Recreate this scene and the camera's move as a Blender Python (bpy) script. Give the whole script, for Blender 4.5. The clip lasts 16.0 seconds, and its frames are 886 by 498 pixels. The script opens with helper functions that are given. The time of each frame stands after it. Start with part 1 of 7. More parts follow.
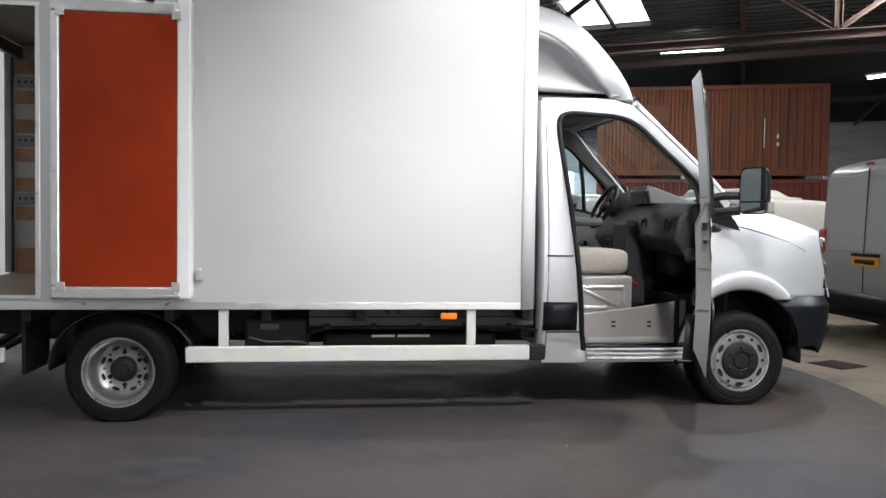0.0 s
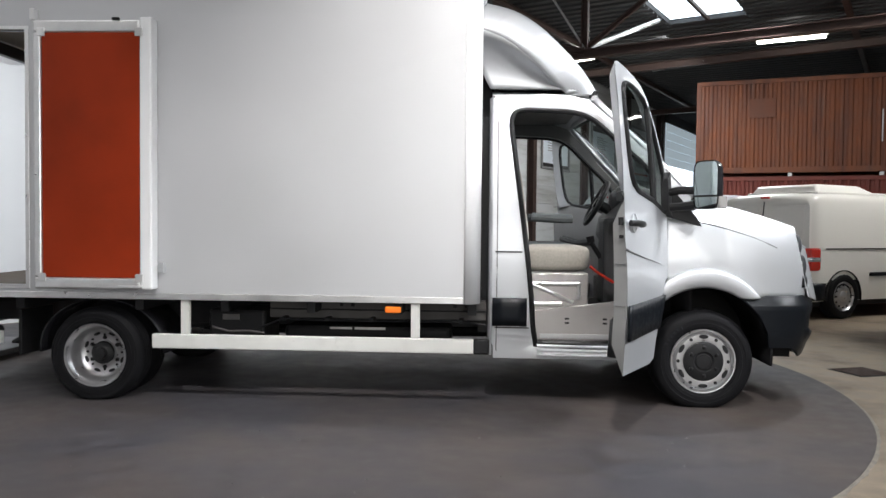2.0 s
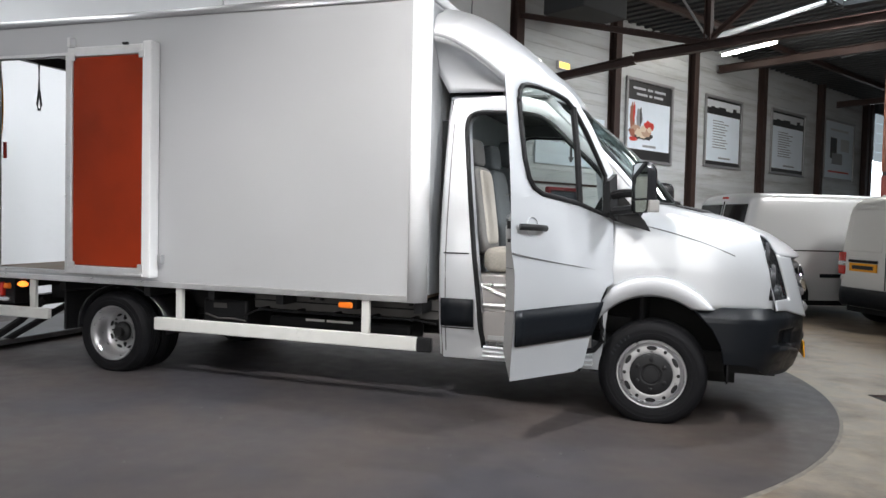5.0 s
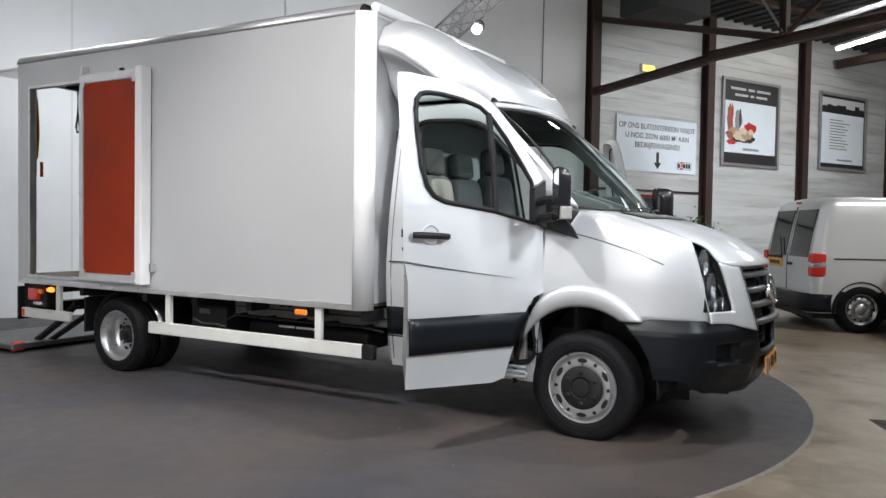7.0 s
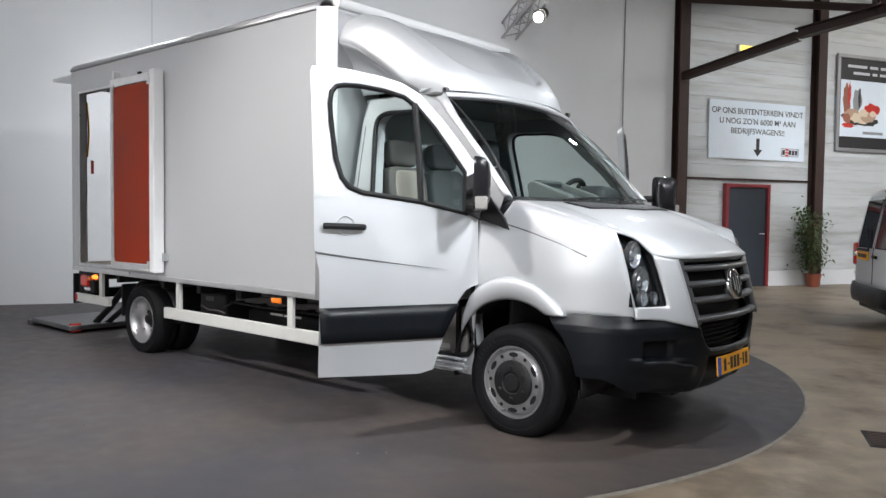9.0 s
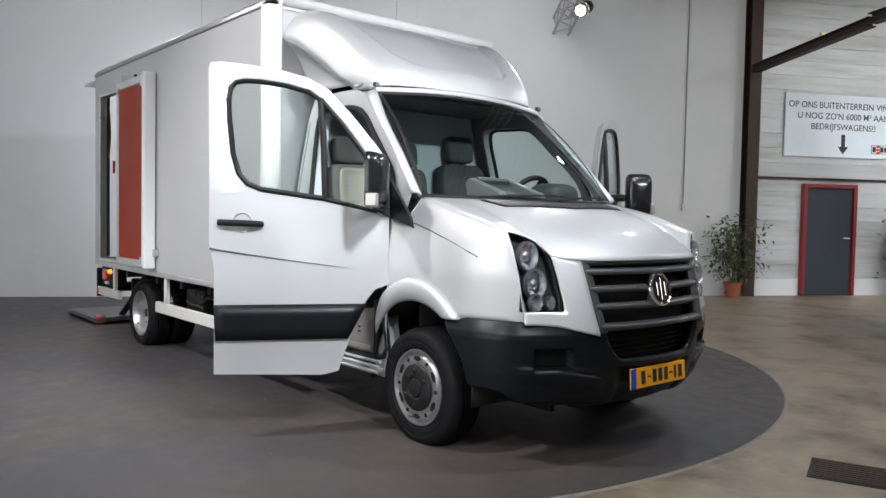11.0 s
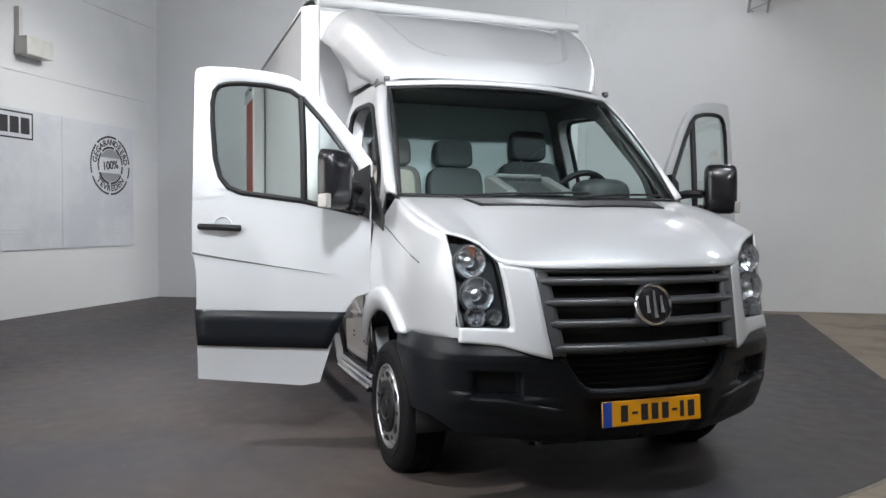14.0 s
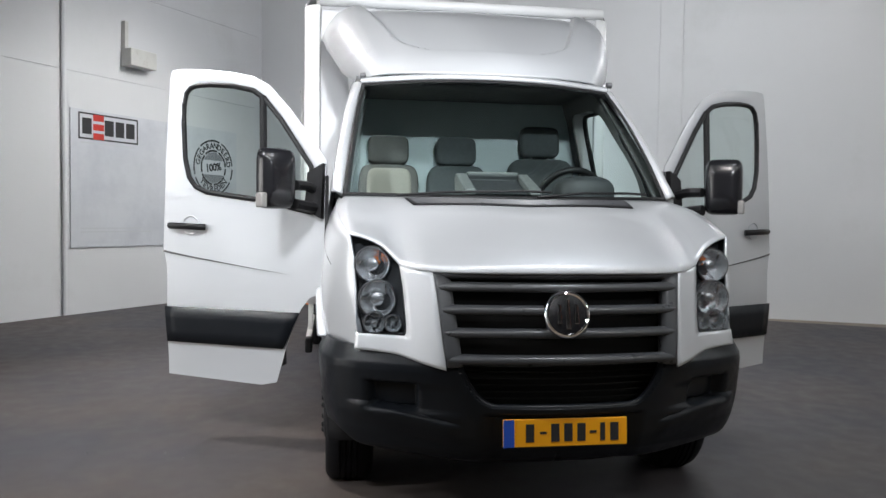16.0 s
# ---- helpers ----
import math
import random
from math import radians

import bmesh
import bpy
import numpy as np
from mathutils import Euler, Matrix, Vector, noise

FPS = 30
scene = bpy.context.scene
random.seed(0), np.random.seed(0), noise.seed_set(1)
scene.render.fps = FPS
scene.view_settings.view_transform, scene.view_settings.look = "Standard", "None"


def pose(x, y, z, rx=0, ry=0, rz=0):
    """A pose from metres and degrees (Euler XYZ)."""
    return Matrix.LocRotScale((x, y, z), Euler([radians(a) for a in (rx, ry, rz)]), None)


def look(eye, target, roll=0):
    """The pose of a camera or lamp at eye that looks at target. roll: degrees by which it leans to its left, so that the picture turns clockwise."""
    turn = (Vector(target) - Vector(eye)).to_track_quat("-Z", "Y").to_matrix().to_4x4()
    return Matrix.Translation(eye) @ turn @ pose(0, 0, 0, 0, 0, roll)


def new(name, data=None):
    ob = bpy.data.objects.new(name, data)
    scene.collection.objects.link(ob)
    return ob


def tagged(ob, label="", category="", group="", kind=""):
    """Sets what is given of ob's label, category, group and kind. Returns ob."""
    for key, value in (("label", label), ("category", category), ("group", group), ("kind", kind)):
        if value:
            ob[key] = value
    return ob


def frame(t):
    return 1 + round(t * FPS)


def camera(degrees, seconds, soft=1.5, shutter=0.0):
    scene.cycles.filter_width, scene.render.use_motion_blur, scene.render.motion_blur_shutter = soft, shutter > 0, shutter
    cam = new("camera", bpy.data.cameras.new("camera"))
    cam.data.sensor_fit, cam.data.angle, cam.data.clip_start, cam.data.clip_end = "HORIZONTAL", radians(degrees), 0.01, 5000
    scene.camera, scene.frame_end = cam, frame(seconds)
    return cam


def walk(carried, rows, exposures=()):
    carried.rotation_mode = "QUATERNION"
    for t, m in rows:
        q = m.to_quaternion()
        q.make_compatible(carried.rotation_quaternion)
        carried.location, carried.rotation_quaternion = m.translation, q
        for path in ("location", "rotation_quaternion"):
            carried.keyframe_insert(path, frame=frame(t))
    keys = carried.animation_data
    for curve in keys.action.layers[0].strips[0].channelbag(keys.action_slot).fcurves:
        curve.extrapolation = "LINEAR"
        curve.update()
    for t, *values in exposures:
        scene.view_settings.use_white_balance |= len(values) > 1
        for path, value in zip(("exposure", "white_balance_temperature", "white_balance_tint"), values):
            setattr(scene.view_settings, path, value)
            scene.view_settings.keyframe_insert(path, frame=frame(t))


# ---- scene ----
cam = camera(60.1, 16.0)
PATH = [
    (0, (-2.803, -6.04, 1.258), (-2.55, -4.057, 1.192), 0.8),
    (0.5, (-2.503, -6.094, 1.262), (-2.331, -4.102, 1.193), 1.1),
    (1, (-2.188, -6.15, 1.264), (-2.09, -4.154, 1.186), 0.6),
    (1.5, (-1.861, -6.223, 1.275), (-1.848, -4.224, 1.221), 0.5),
    (2, (-1.536, -6.229, 1.233), (-1.638, -4.232, 1.169), 0.6),
    (2.5, (-1.28, -6.238, 1.243), (-1.49, -4.25, 1.159), 1.0),
    (3, (-0.959, -6.228, 1.278), (-1.248, -4.251, 1.198), 0.6),
    (3.5, (-0.63, -6.188, 1.257), (-1.04, -4.231, 1.189), 0.5),
    (4, (-0.325, -6.141, 1.267), (-0.816, -4.203, 1.201), 0.8),
    (6.5, (1.228, -5.668, 1.3), (0.314, -3.89, 1.226), 1.2),
    (7, (1.551, -5.472, 1.305), (0.56, -3.736, 1.245), 0.9),
    (7.5, (1.846, -5.301, 1.312), (0.803, -3.596, 1.24), 0.9),
    (8, (2.131, -5.1, 1.305), (1.006, -3.448, 1.228), 0.6),
    (8.5, (2.388, -4.899, 1.307), (1.165, -3.318, 1.23), 0.4),
    (9, (2.628, -4.708, 1.311), (1.326, -3.192, 1.227), 0.7),
    (11.5, (3.533, -3.43, 1.307), (1.938, -2.226, 1.229), 0.9),
    (12, (3.627, -3.174, 1.307), (1.95, -2.087, 1.232), 0.6),
    (12.5, (3.696, -2.884, 1.298), (1.95, -1.912, 1.214), 0.3),
    (13, (3.753, -2.621, 1.308), (1.958, -1.741, 1.227), 0.7),
    (13.5, (3.788, -2.35, 1.295), (1.947, -1.572, 1.214), 0.6),
    (14, (3.824, -2.065, 1.291), (1.947, -1.376, 1.219), 0.4),
    (14.5, (3.858, -1.747, 1.29), (1.964, -1.108, 1.216), 0.1),
    (15, (3.881, -1.469, 1.291), (1.961, -0.914, 1.211), -0.2),
    (15.5, (3.91, -1.231, 1.303), (1.95, -0.843, 1.23), 0.2),
    (16, (3.917, -0.958, 1.301), (1.941, -0.662, 1.226), 0.7),
]
walk(cam, [(t, look(eye, target, roll)) for t, eye, target, roll in PATH])

# ---- light ----
world = bpy.data.worlds.new("hall_air")
scene.world = world
world.use_nodes = True
bg = world.node_tree.nodes["Background"]
bg.inputs[0].default_value = (0.80, 0.88, 1.0, 1)
bg.inputs[1].default_value = 0.018
scene.view_settings.exposure = 0.0


def spot(name, at, aim, watts, size=0.12, cone=80, blend=0.6, color=(0.93, 0.965, 1.0)):
    data = bpy.data.lights.new(name, "SPOT")
    data.energy, data.spot_size, data.spot_blend = watts, radians(cone), blend
    data.shadow_soft_size, data.color = size, color
    ob = new(name, data)
    ob.matrix_world = look(at, aim)
    return ob


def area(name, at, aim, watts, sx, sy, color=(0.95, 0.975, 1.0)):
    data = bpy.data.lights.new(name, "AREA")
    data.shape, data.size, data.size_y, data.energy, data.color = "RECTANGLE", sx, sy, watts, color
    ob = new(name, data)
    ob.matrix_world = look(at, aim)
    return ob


# showroom spotlights round the turntable: the first hangs in view, the others unseen
WARM = (1.0, 0.965, 0.935)
COOL = (0.90, 0.945, 1.0)
spot("spot_light", (-3.95, 5.1, 4.40), (-2.6, 0.4, 0.9), 480, 0.10, cone=66, blend=0.9)
spot("spot_light", (-1.5, 5.8, 4.8), (0.0, 0.0, 0.8), 120, 0.12)
# unseen row, added over the near side of the truck
spot("spot_light", (-1.4, -4.9, 5.7), (-1.5, -1.3, 0.25), 1480, 0.10, cone=63, blend=0.9, color=WARM)
spot("spot_light", (-5.6, -4.3, 5.6), (-4.2, -1.3, 0.0), 190, 0.08, cone=54, blend=0.9, color=WARM)
spot("spot_light", (2.2, -5.6, 5.6), (-0.9, -1.2, 0.9), 380, 0.30, cone=60, blend=0.9)
# end of the lighting truss, over the nose
spot("spot_light", (2.0, 1.1, 5.0), (0.3, -0.7, 0.2), 380, 0.05, cone=92, blend=0.7, color=COOL)
# unseen lamps, added in front of the stand to brighten door, nose and spoiler
spot("spot_light", (2.6, -8.0, 5.7), (-1.4, -1.0, 1.20), 820, 0.35, cone=56, blend=0.8)
spot("spot_light", (6.4, -3.0, 5.8), (-0.55, -1.45, 1.1), 2700, 0.30, cone=25, blend=0.9)
spot("spot_light", (7.4, 0.5, 4.5), (-0.9, 0.0, 2.25), 1550, 0.14, cone=30, blend=0.9)
spot("spot_light", (3.7, -0.9, 5.4), (-0.35, 0.0, 1.85), 560, 0.12, cone=40, blend=0.9, color=WARM)
# added, unseen: these brighten the tail and the walls
spot("spot_light", (-8.0, -0.4, 5.4), (-5.0, 0.3, 0.8), 250, 0.2, cone=110)
area("wall_fill", (-2.7, 2.5, 4.6), (-6.5, 4.8, 0.2), 106, 1.2, 4.0)
spot("spot_light", (-4.4, 1.5, 4.8), (-7.9, 1.2, 0.5), 540, 0.2, cone=74, blend=1.0)
area("wall_fill", (-5.2, -0.9, 5.4), (-8.4, -1.6, 0.8), 88, 1.2, 3.0)
spot("spot_light", (3.2, 4.6, 5.3), (-0.9, 12.0, 0.4), 1750, 0.15, cone=56, blend=1.0)
# soft fill added in front and on the near side; no window stands there
area("soft_fill", (18.6, -5.0, 2.3), (-0.8, 0, 1.6), 800, 8.0, 3.2, (0.93, 0.97, 1.0))
area("soft_fill", (0.2, -12.0, 2.2), (-1.6, 0, 1.4), 330, 7.0, 3.0, (1.0, 0.985, 0.96))
# unseen lamp over the box, added to brighten the side wall
spot("spot_light", (-4.4, 0.3, 5.0), (-7.2, -4.0, 0.7), 810, 0.3, cone=70, blend=0.9, color=(1.0, 0.985, 0.955))
# tube lamps and roof light over the rest of the hall, with added fill
# these two stand off the hung lamps, set to brighten the clad wall
area("hall_light", (3.2, 9.8, 5.2), (-1.4, 12.4, 0.4), 90, 0.4, 3.0, (1.0, 0.99, 0.96))
area("hall_light", (3.4, 13.2, 5.35), (0.4, 16.8, 1.6), 80, 0.4, 3.0, (1.0, 0.98, 0.94))
area("hall_light", (5.3, 11.2, 5.35), (6.2, 14.6, 2.4), 22, 0.4, 3.0, (1.0, 0.95, 0.85))
area("overhead_light", (2.95, 11.2, 5.35), (2.95, 11.2, 0), 170, 1.6, 2.4, (0.92, 0.97, 1.0))
# no lamp or roof light hangs here; added for floor and vans
area("overhead_light", (7.5, 4.0, 5.72), (5.5, 4.0, 0), 50, 1.6, 2.4, (0.92, 0.97, 1.0))
area("hall_light", (4.8, 4.6, 5.75), (4.0, 8.4, 1.2), 420, 0.4, 3.0, (1.0, 0.97, 0.92))

# ---- materials ----
def material(name, color, rough=0.5, metal=0.0, spread=0.0, scale=6.0, bump=0.0, bump_scale=60.0, coat=0.0, stain=None, stain_scale=1.2, stain_at=(0.5, 0.7), random_tint=0.0, stretch=None):
    m = bpy.data.materials.new(name)
    m.use_nodes = True
    nt = m.node_tree
    b = nt.nodes["Principled BSDF"]
    b.inputs["Base Color"].default_value = (*color, 1)
    b.inputs["Roughness"].default_value = rough
    b.inputs["Metallic"].default_value = metal
    if coat:
        b.inputs["Coat Weight"].default_value = coat
        b.inputs["Coat Roughness"].default_value = 0.06
    tc = nt.nodes.new("ShaderNodeTexCoord")
    out = None
    if spread:
        n = nt.nodes.new("ShaderNodeTexNoise")
        n.inputs["Scale"].default_value, n.inputs["Detail"].default_value = scale, 6
        nt.links.new(tc.outputs["Object"], n.inputs["Vector"])
        r = nt.nodes.new("ShaderNodeMapRange")
        r.inputs["From Min"].default_value, r.inputs["From Max"].default_value = 0.3, 0.7
        r.inputs["To Min"].default_value, r.inputs["To Max"].default_value = 1 - spread, 1 + spread
        nt.links.new(n.outputs["Fac"], r.inputs["Value"])
        mul = nt.nodes.new("ShaderNodeMixRGB")
        mul.blend_type = "MULTIPLY"
        mul.inputs[0].default_value = 1
        mul.inputs[1].default_value = (*color, 1)
        nt.links.new(r.outputs[0], mul.inputs[2])
        out = mul.outputs[0]
        rr = nt.nodes.new("ShaderNodeMapRange")
        rr.inputs["From Min"].default_value, rr.inputs["From Max"].default_value = 0.3, 0.7
        rr.inputs["To Min"].default_value, rr.inputs["To Max"].default_value = max(0.02, rough - 0.08), min(1, rough + 0.08)
        nt.links.new(n.outputs["Fac"], rr.inputs["Value"])
        nt.links.new(rr.outputs[0], b.inputs["Roughness"])
    if stain:
        n2 = nt.nodes.new("ShaderNodeTexNoise")
        n2.inputs["Scale"].default_value, n2.inputs["Detail"].default_value = stain_scale, 8
        n2.inputs["Roughness"].default_value = 0.65
        if stretch:
            geo = nt.nodes.new("ShaderNodeNewGeometry")
            mp = nt.nodes.new("ShaderNodeMapping")
            mp.inputs["Scale"].default_value = stretch
            nt.links.new(geo.outputs["Position"], mp.inputs["Vector"])
            nt.links.new(mp.outputs[0], n2.inputs["Vector"])
        else:
            nt.links.new(tc.outputs["Object"], n2.inputs["Vector"])
        ramp = nt.nodes.new("ShaderNodeMapRange")
        ramp.inputs["From Min"].default_value, ramp.inputs["From Max"].default_value = stain_at
        nt.links.new(n2.outputs["Fac"], ramp.inputs["Value"])
        mix = nt.nodes.new("ShaderNodeMixRGB")
        mix.inputs[1].default_value = (*color, 1)
        if out:
            nt.links.new(out, mix.inputs[1])
        mix.inputs[2].default_value = (*stain, 1)
        nt.links.new(ramp.outputs[0], mix.inputs[0])
        out = mix.outputs[0]
    if random_tint:
        info = nt.nodes.new("ShaderNodeObjectInfo")
        r = nt.nodes.new("ShaderNodeMapRange")
        r.inputs["To Min"].default_value, r.inputs["To Max"].default_value = 1 - random_tint, 1 + random_tint
        nt.links.new(info.outputs["Random"], r.inputs["Value"])
        mul = nt.nodes.new("ShaderNodeMixRGB")
        mul.blend_type = "MULTIPLY"
        mul.inputs[0].default_value = 1
        mul.inputs[1].default_value = (*color, 1)
        if out:
            nt.links.new(out, mul.inputs[1])
        nt.links.new(r.outputs[0], mul.inputs[2])
        out = mul.outputs[0]
    if out:
        nt.links.new(out, b.inputs["Base Color"])
    if bump:
        n3 = nt.nodes.new("ShaderNodeTexNoise")
        n3.inputs["Scale"].default_value, n3.inputs["Detail"].default_value = bump_scale, 4
        nt.links.new(tc.outputs["Object"], n3.inputs["Vector"])
        bp = nt.nodes.new("ShaderNodeBump")
        bp.inputs["Strength"].default_value, bp.inputs["Distance"].default_value = bump, 0.01
        nt.links.new(n3.outputs["Fac"], bp.inputs["Height"])
        nt.links.new(bp.outputs[0], b.inputs["Normal"])
    return m


def glowing(name, color, strength):
    m = bpy.data.materials.new(name)
    m.use_nodes = True
    b = m.node_tree.nodes["Principled BSDF"]
    b.inputs["Base Color"].default_value = (*color, 1)
    b.inputs["Emission Color"].default_value = (*color, 1)
    b.inputs["Emission Strength"].default_value = strength
    return m


def glass(name, tint, rough=0.0, mixed=0.85):
    """A thin pane: clear by far, with a plain gloss on it."""
    m = bpy.data.materials.new(name)
    m.use_nodes = True
    nt = m.node_tree
    nt.nodes.remove(nt.nodes["Principled BSDF"])
    t, g, mix, f = (nt.nodes.new(k) for k in ("ShaderNodeBsdfTransparent", "ShaderNodeBsdfGlossy", "ShaderNodeMixShader", "ShaderNodeLayerWeight"))
    t.inputs[0].default_value = (*tint, 1)
    g.inputs["Roughness"].default_value = rough
    f.inputs["Blend"].default_value = 0.5
    p, a = nt.nodes.new("ShaderNodeMath"), nt.nodes.new("ShaderNodeMath")
    p.operation, a.operation = "POWER", "MULTIPLY_ADD"
    p.inputs[1].default_value, a.inputs[1].default_value, a.inputs[2].default_value = 4.5, 0.9, 0.045
    nt.links.new(f.outputs["Facing"], p.inputs[0])
    nt.links.new(p.outputs[0], a.inputs[0])
    nt.links.new(a.outputs[0], mix.inputs[0])
    nt.links.new(t.outputs[0], mix.inputs[1])
    nt.links.new(g.outputs[0], mix.inputs[2])
    nt.links.new(mix.outputs[0], nt.nodes["Material Output"].inputs["Surface"])
    return m


SILVER = material("silver_paint", (0.53, 0.545, 0.568), 0.48, 0.50, 0.012, 2.0, 0.010, 900, coat=0.7)
BOXGREY = material("box_panel_paint", (0.51, 0.515, 0.53), 0.42, 0.35, 0.02, 1.2, 0.010, 7, coat=0.10)
BOXPOST = material("box_post_paint", (0.72, 0.725, 0.735), 0.45, 0.0, 0.03, 3, coat=0.1)
# darker than the box panels, to hold back light from above on the roof edge
EDGEGREY = material("box_edge_profile", (0.30, 0.30, 0.31), 0.40, 0.5, 0.04, 10)
ALU = material("brushed_aluminium", (0.72, 0.72, 0.72), 0.35, 0.85, 0.06, 12)
BUMPER = material("dark_grey_plastic", (0.0065, 0.0080, 0.0105), 0.36, 0.0, 0.08, 30, 0.05, 260)
BLACK = material("black_plastic", (0.012, 0.012, 0.013), 0.45, 0.0, 0.1, 20)
GLOSSBLACK = material("gloss_black", (0.010, 0.010, 0.012), 0.22, 0.0)
RUBBER = material("tyre_rubber", (0.0075, 0.0075, 0.0085), 0.6, 0.0, 0.15, 14, 0.1, 120)
STEEL = material("rim_steel_silver", (0.46, 0.46, 0.47), 0.33, 0.9, 0.05, 20)
DARKSTEEL = material("chassis_black", (0.014, 0.014, 0.015), 0.6, 0.1, 0.25, 6)
TANKGREY = material("grey_undertray", (0.075, 0.072, 0.070), 0.6, 0.0, 0.2, 5)
RAILWHITE = material("side_guard_paint", (0.56, 0.56, 0.54), 0.45, 0.0, 0.05, 8, stain=(0.35, 0.34, 0.31), stain_scale=5, stain_at=(0.6, 0.8))
ORANGE = material("orange_plywood_film", (0.25, 0.025, 0.005), 0.42, 0.0, 0.14, 2.2, 0.04, 90)
AMBER = material("amber_lens", (0.85, 0.20, 0.02), 0.2, coat=0.4)
REDLENS = material("red_lens", (0.55, 0.03, 0.02), 0.2, coat=0.4)
LAMPDARK = material("lamp_housing", (0.034, 0.036, 0.040), 0.30, 0.0)
CLEARLENS = material("clear_reflector", (0.75, 0.76, 0.78), 0.12, 0.8)
MIRRORLAMP = material("mirror_lamp", (0.34, 0.33, 0.32), 0.22, 0.3)
REFLECT = material("lamp_reflector", (0.90, 0.91, 0.93), 0.27, 0.90)
SLAT = material("grille_grey_plastic", (0.050, 0.052, 0.057), 0.34, 0.0, 0.06, 30)
CHROME = material("chrome", (0.85, 0.85, 0.86), 0.08, 1.0)
MIRROR = material("mirror_glass", (0.55, 0.57, 0.58), 0.02, 1.0)
PLATE = material("plate_yellow", (0.95, 0.41, 0.008), 0.4, 0.0, 0.03, 20)
BLUE = material("plate_blue", (0.02, 0.08, 0.45), 0.4)
SEATDARK = material("seat_cloth_dark", (0.062, 0.070, 0.074), 0.9, 0.0, 0.15, 60, 0.2, 300)
SEATMID = material("seat_cloth_grey", (0.115, 0.112, 0.108), 0.9, 0.0, 0.12, 60, 0.2, 300)
SEATLIGHT = material("seat_cloth_beige", (0.30, 0.28, 0.25), 0.9, 0.0, 0.1, 60, 0.2, 300)
SEATBASE = material("seat_base_grey", (0.34, 0.325, 0.32), 0.36, 0.35, 0.04, 8)
DASH = material("dashboard_plastic", (0.030, 0.032, 0.035), 0.55, 0.0, 0.1, 40, 0.05, 200)
TRAY = material("tray_grey", (0.13, 0.135, 0.135), 0.5)
TRIM = material("interior_trim_grey", (0.10, 0.10, 0.10), 0.6, 0.0, 0.06, 20)
DOORGREY = material("door_shell_grey", (0.26, 0.26, 0.26), 0.45, 0.2, 0.05, 12)
GRIT = material("pale_grit", (0.17, 0.165, 0.16), 0.8, 0.0, 0.3, 40)
PILLARGREY = material("pillar_trim_grey", (0.085, 0.088, 0.088), 0.85, 0.0, 0.08, 30)
HEADLINER = material("cab_rear_wall", (0.53, 0.59, 0.61), 0.7, 0.0, 0.05, 4)
FLOORWOOD = material("box_floor_ply", (0.13, 0.085, 0.05), 0.6, 0.0, 0.2, 5)
CEILPLY = material("box_ceiling_ply", (0.26, 0.21, 0.15), 0.6, 0.0, 0.15, 4)
LATH = material("lath_wood", (0.20, 0.10, 0.045), 0.6, 0.0, 0.2, 9)
# lining colour lowered to give the shade inside the load box
INNERDIM = material("box_inner_dim", (0.27, 0.265, 0.25), 0.5, 0.0, 0.04, 4)
GLASS = glass("window_glass", (0.72, 0.80, 0.78))
SCREEN = glass("windscreen_glass", (0.70, 0.83, 0.81))
LENS = glass("lamp_cover", (0.60, 0.64, 0.67))
DARKGLASS = material("privacy_glass", (0.012, 0.013, 0.015), 0.06)
WALLWHITE = material("wall_white", (0.655, 0.665, 0.685), 0.75, 0.0, 0.03, 0.8, 0.03, 30, stain=(0.53, 0.54, 0.54), stain_scale=0.5, stain_at=(0.55, 0.85))
CLAD = material("cladding_white", (0.525, 0.545, 0.56), 0.42, 0.1, 0.04, 1.0, stain=(0.31, 0.31, 0.30), stain_scale=1.0, stain_at=(0.47, 0.75), random_tint=0.06, stretch=(0.35, 0.35, 4.0))
COLUMN = material("oxide_steel", (0.040, 0.022, 0.018), 0.6, 0.2, 0.25, 6)
DECK = material("roof_deck", (0.035, 0.037, 0.040), 0.8, 0.0, 0.2, 2)
DARKFLOOR = material("dark_floor", (0.044, 0.042, 0.0485), 0.56, 0.0, 0.24, 7.0, 0.14, 170, stain=(0.078, 0.062, 0.054), stain_scale=0.42, stain_at=(0.40, 0.66))
CONCRETE = material("concrete_floor", (0.225, 0.180, 0.132), 0.46, 0.0, 0.28, 6.5, 0.14, 60, stain=(0.095, 0.070, 0.050), stain_scale=1.3, stain_at=(0.47, 0.66))
CHIPPED = material("chipped_edge", (0.19, 0.17, 0.145), 0.7, 0.0, 0.25, 14, 0.2, 80)
CONTAINER = material("container_rust_orange", (0.150, 0.041, 0.012), 0.62, 0.0, 0.12, 2.5, 0.05, 40, stain=(0.060, 0.019, 0.013), stain_scale=1.0, stain_at=(0.45, 0.72), stretch=(3.0, 3.0, 0.35))
RUSTDARK = material("rust_dark_patch", (0.105, 0.030, 0.012), 0.65, 0.0, 0.2, 3.0)
CONTAINER2 = material("container_dark_red", (0.14, 0.026, 0.018), 0.62, 0.0, 0.15, 2.5)
REDFRAME = material("red_door_frame", (0.20, 0.020, 0.025), 0.45, 0.0, 0.08, 6)
DARKDOOR = material("dark_blue_door", (0.022, 0.030, 0.042), 0.5, 0.0, 0.1, 6)
SIGNWHITE = material("sign_white", (0.68, 0.75, 0.83), 0.45, 0.0, 0.02, 4)
INK = material("print_black", (0.02, 0.02, 0.022), 0.5)
SIGNINK = material("sign_ink", (0.035, 0.040, 0.055), 0.5)
PRINTGREY = material("print_grey", (0.24, 0.25, 0.27), 0.5)
PRINTPALE = material("print_pale_grey", (0.52, 0.54, 0.57), 0.5)
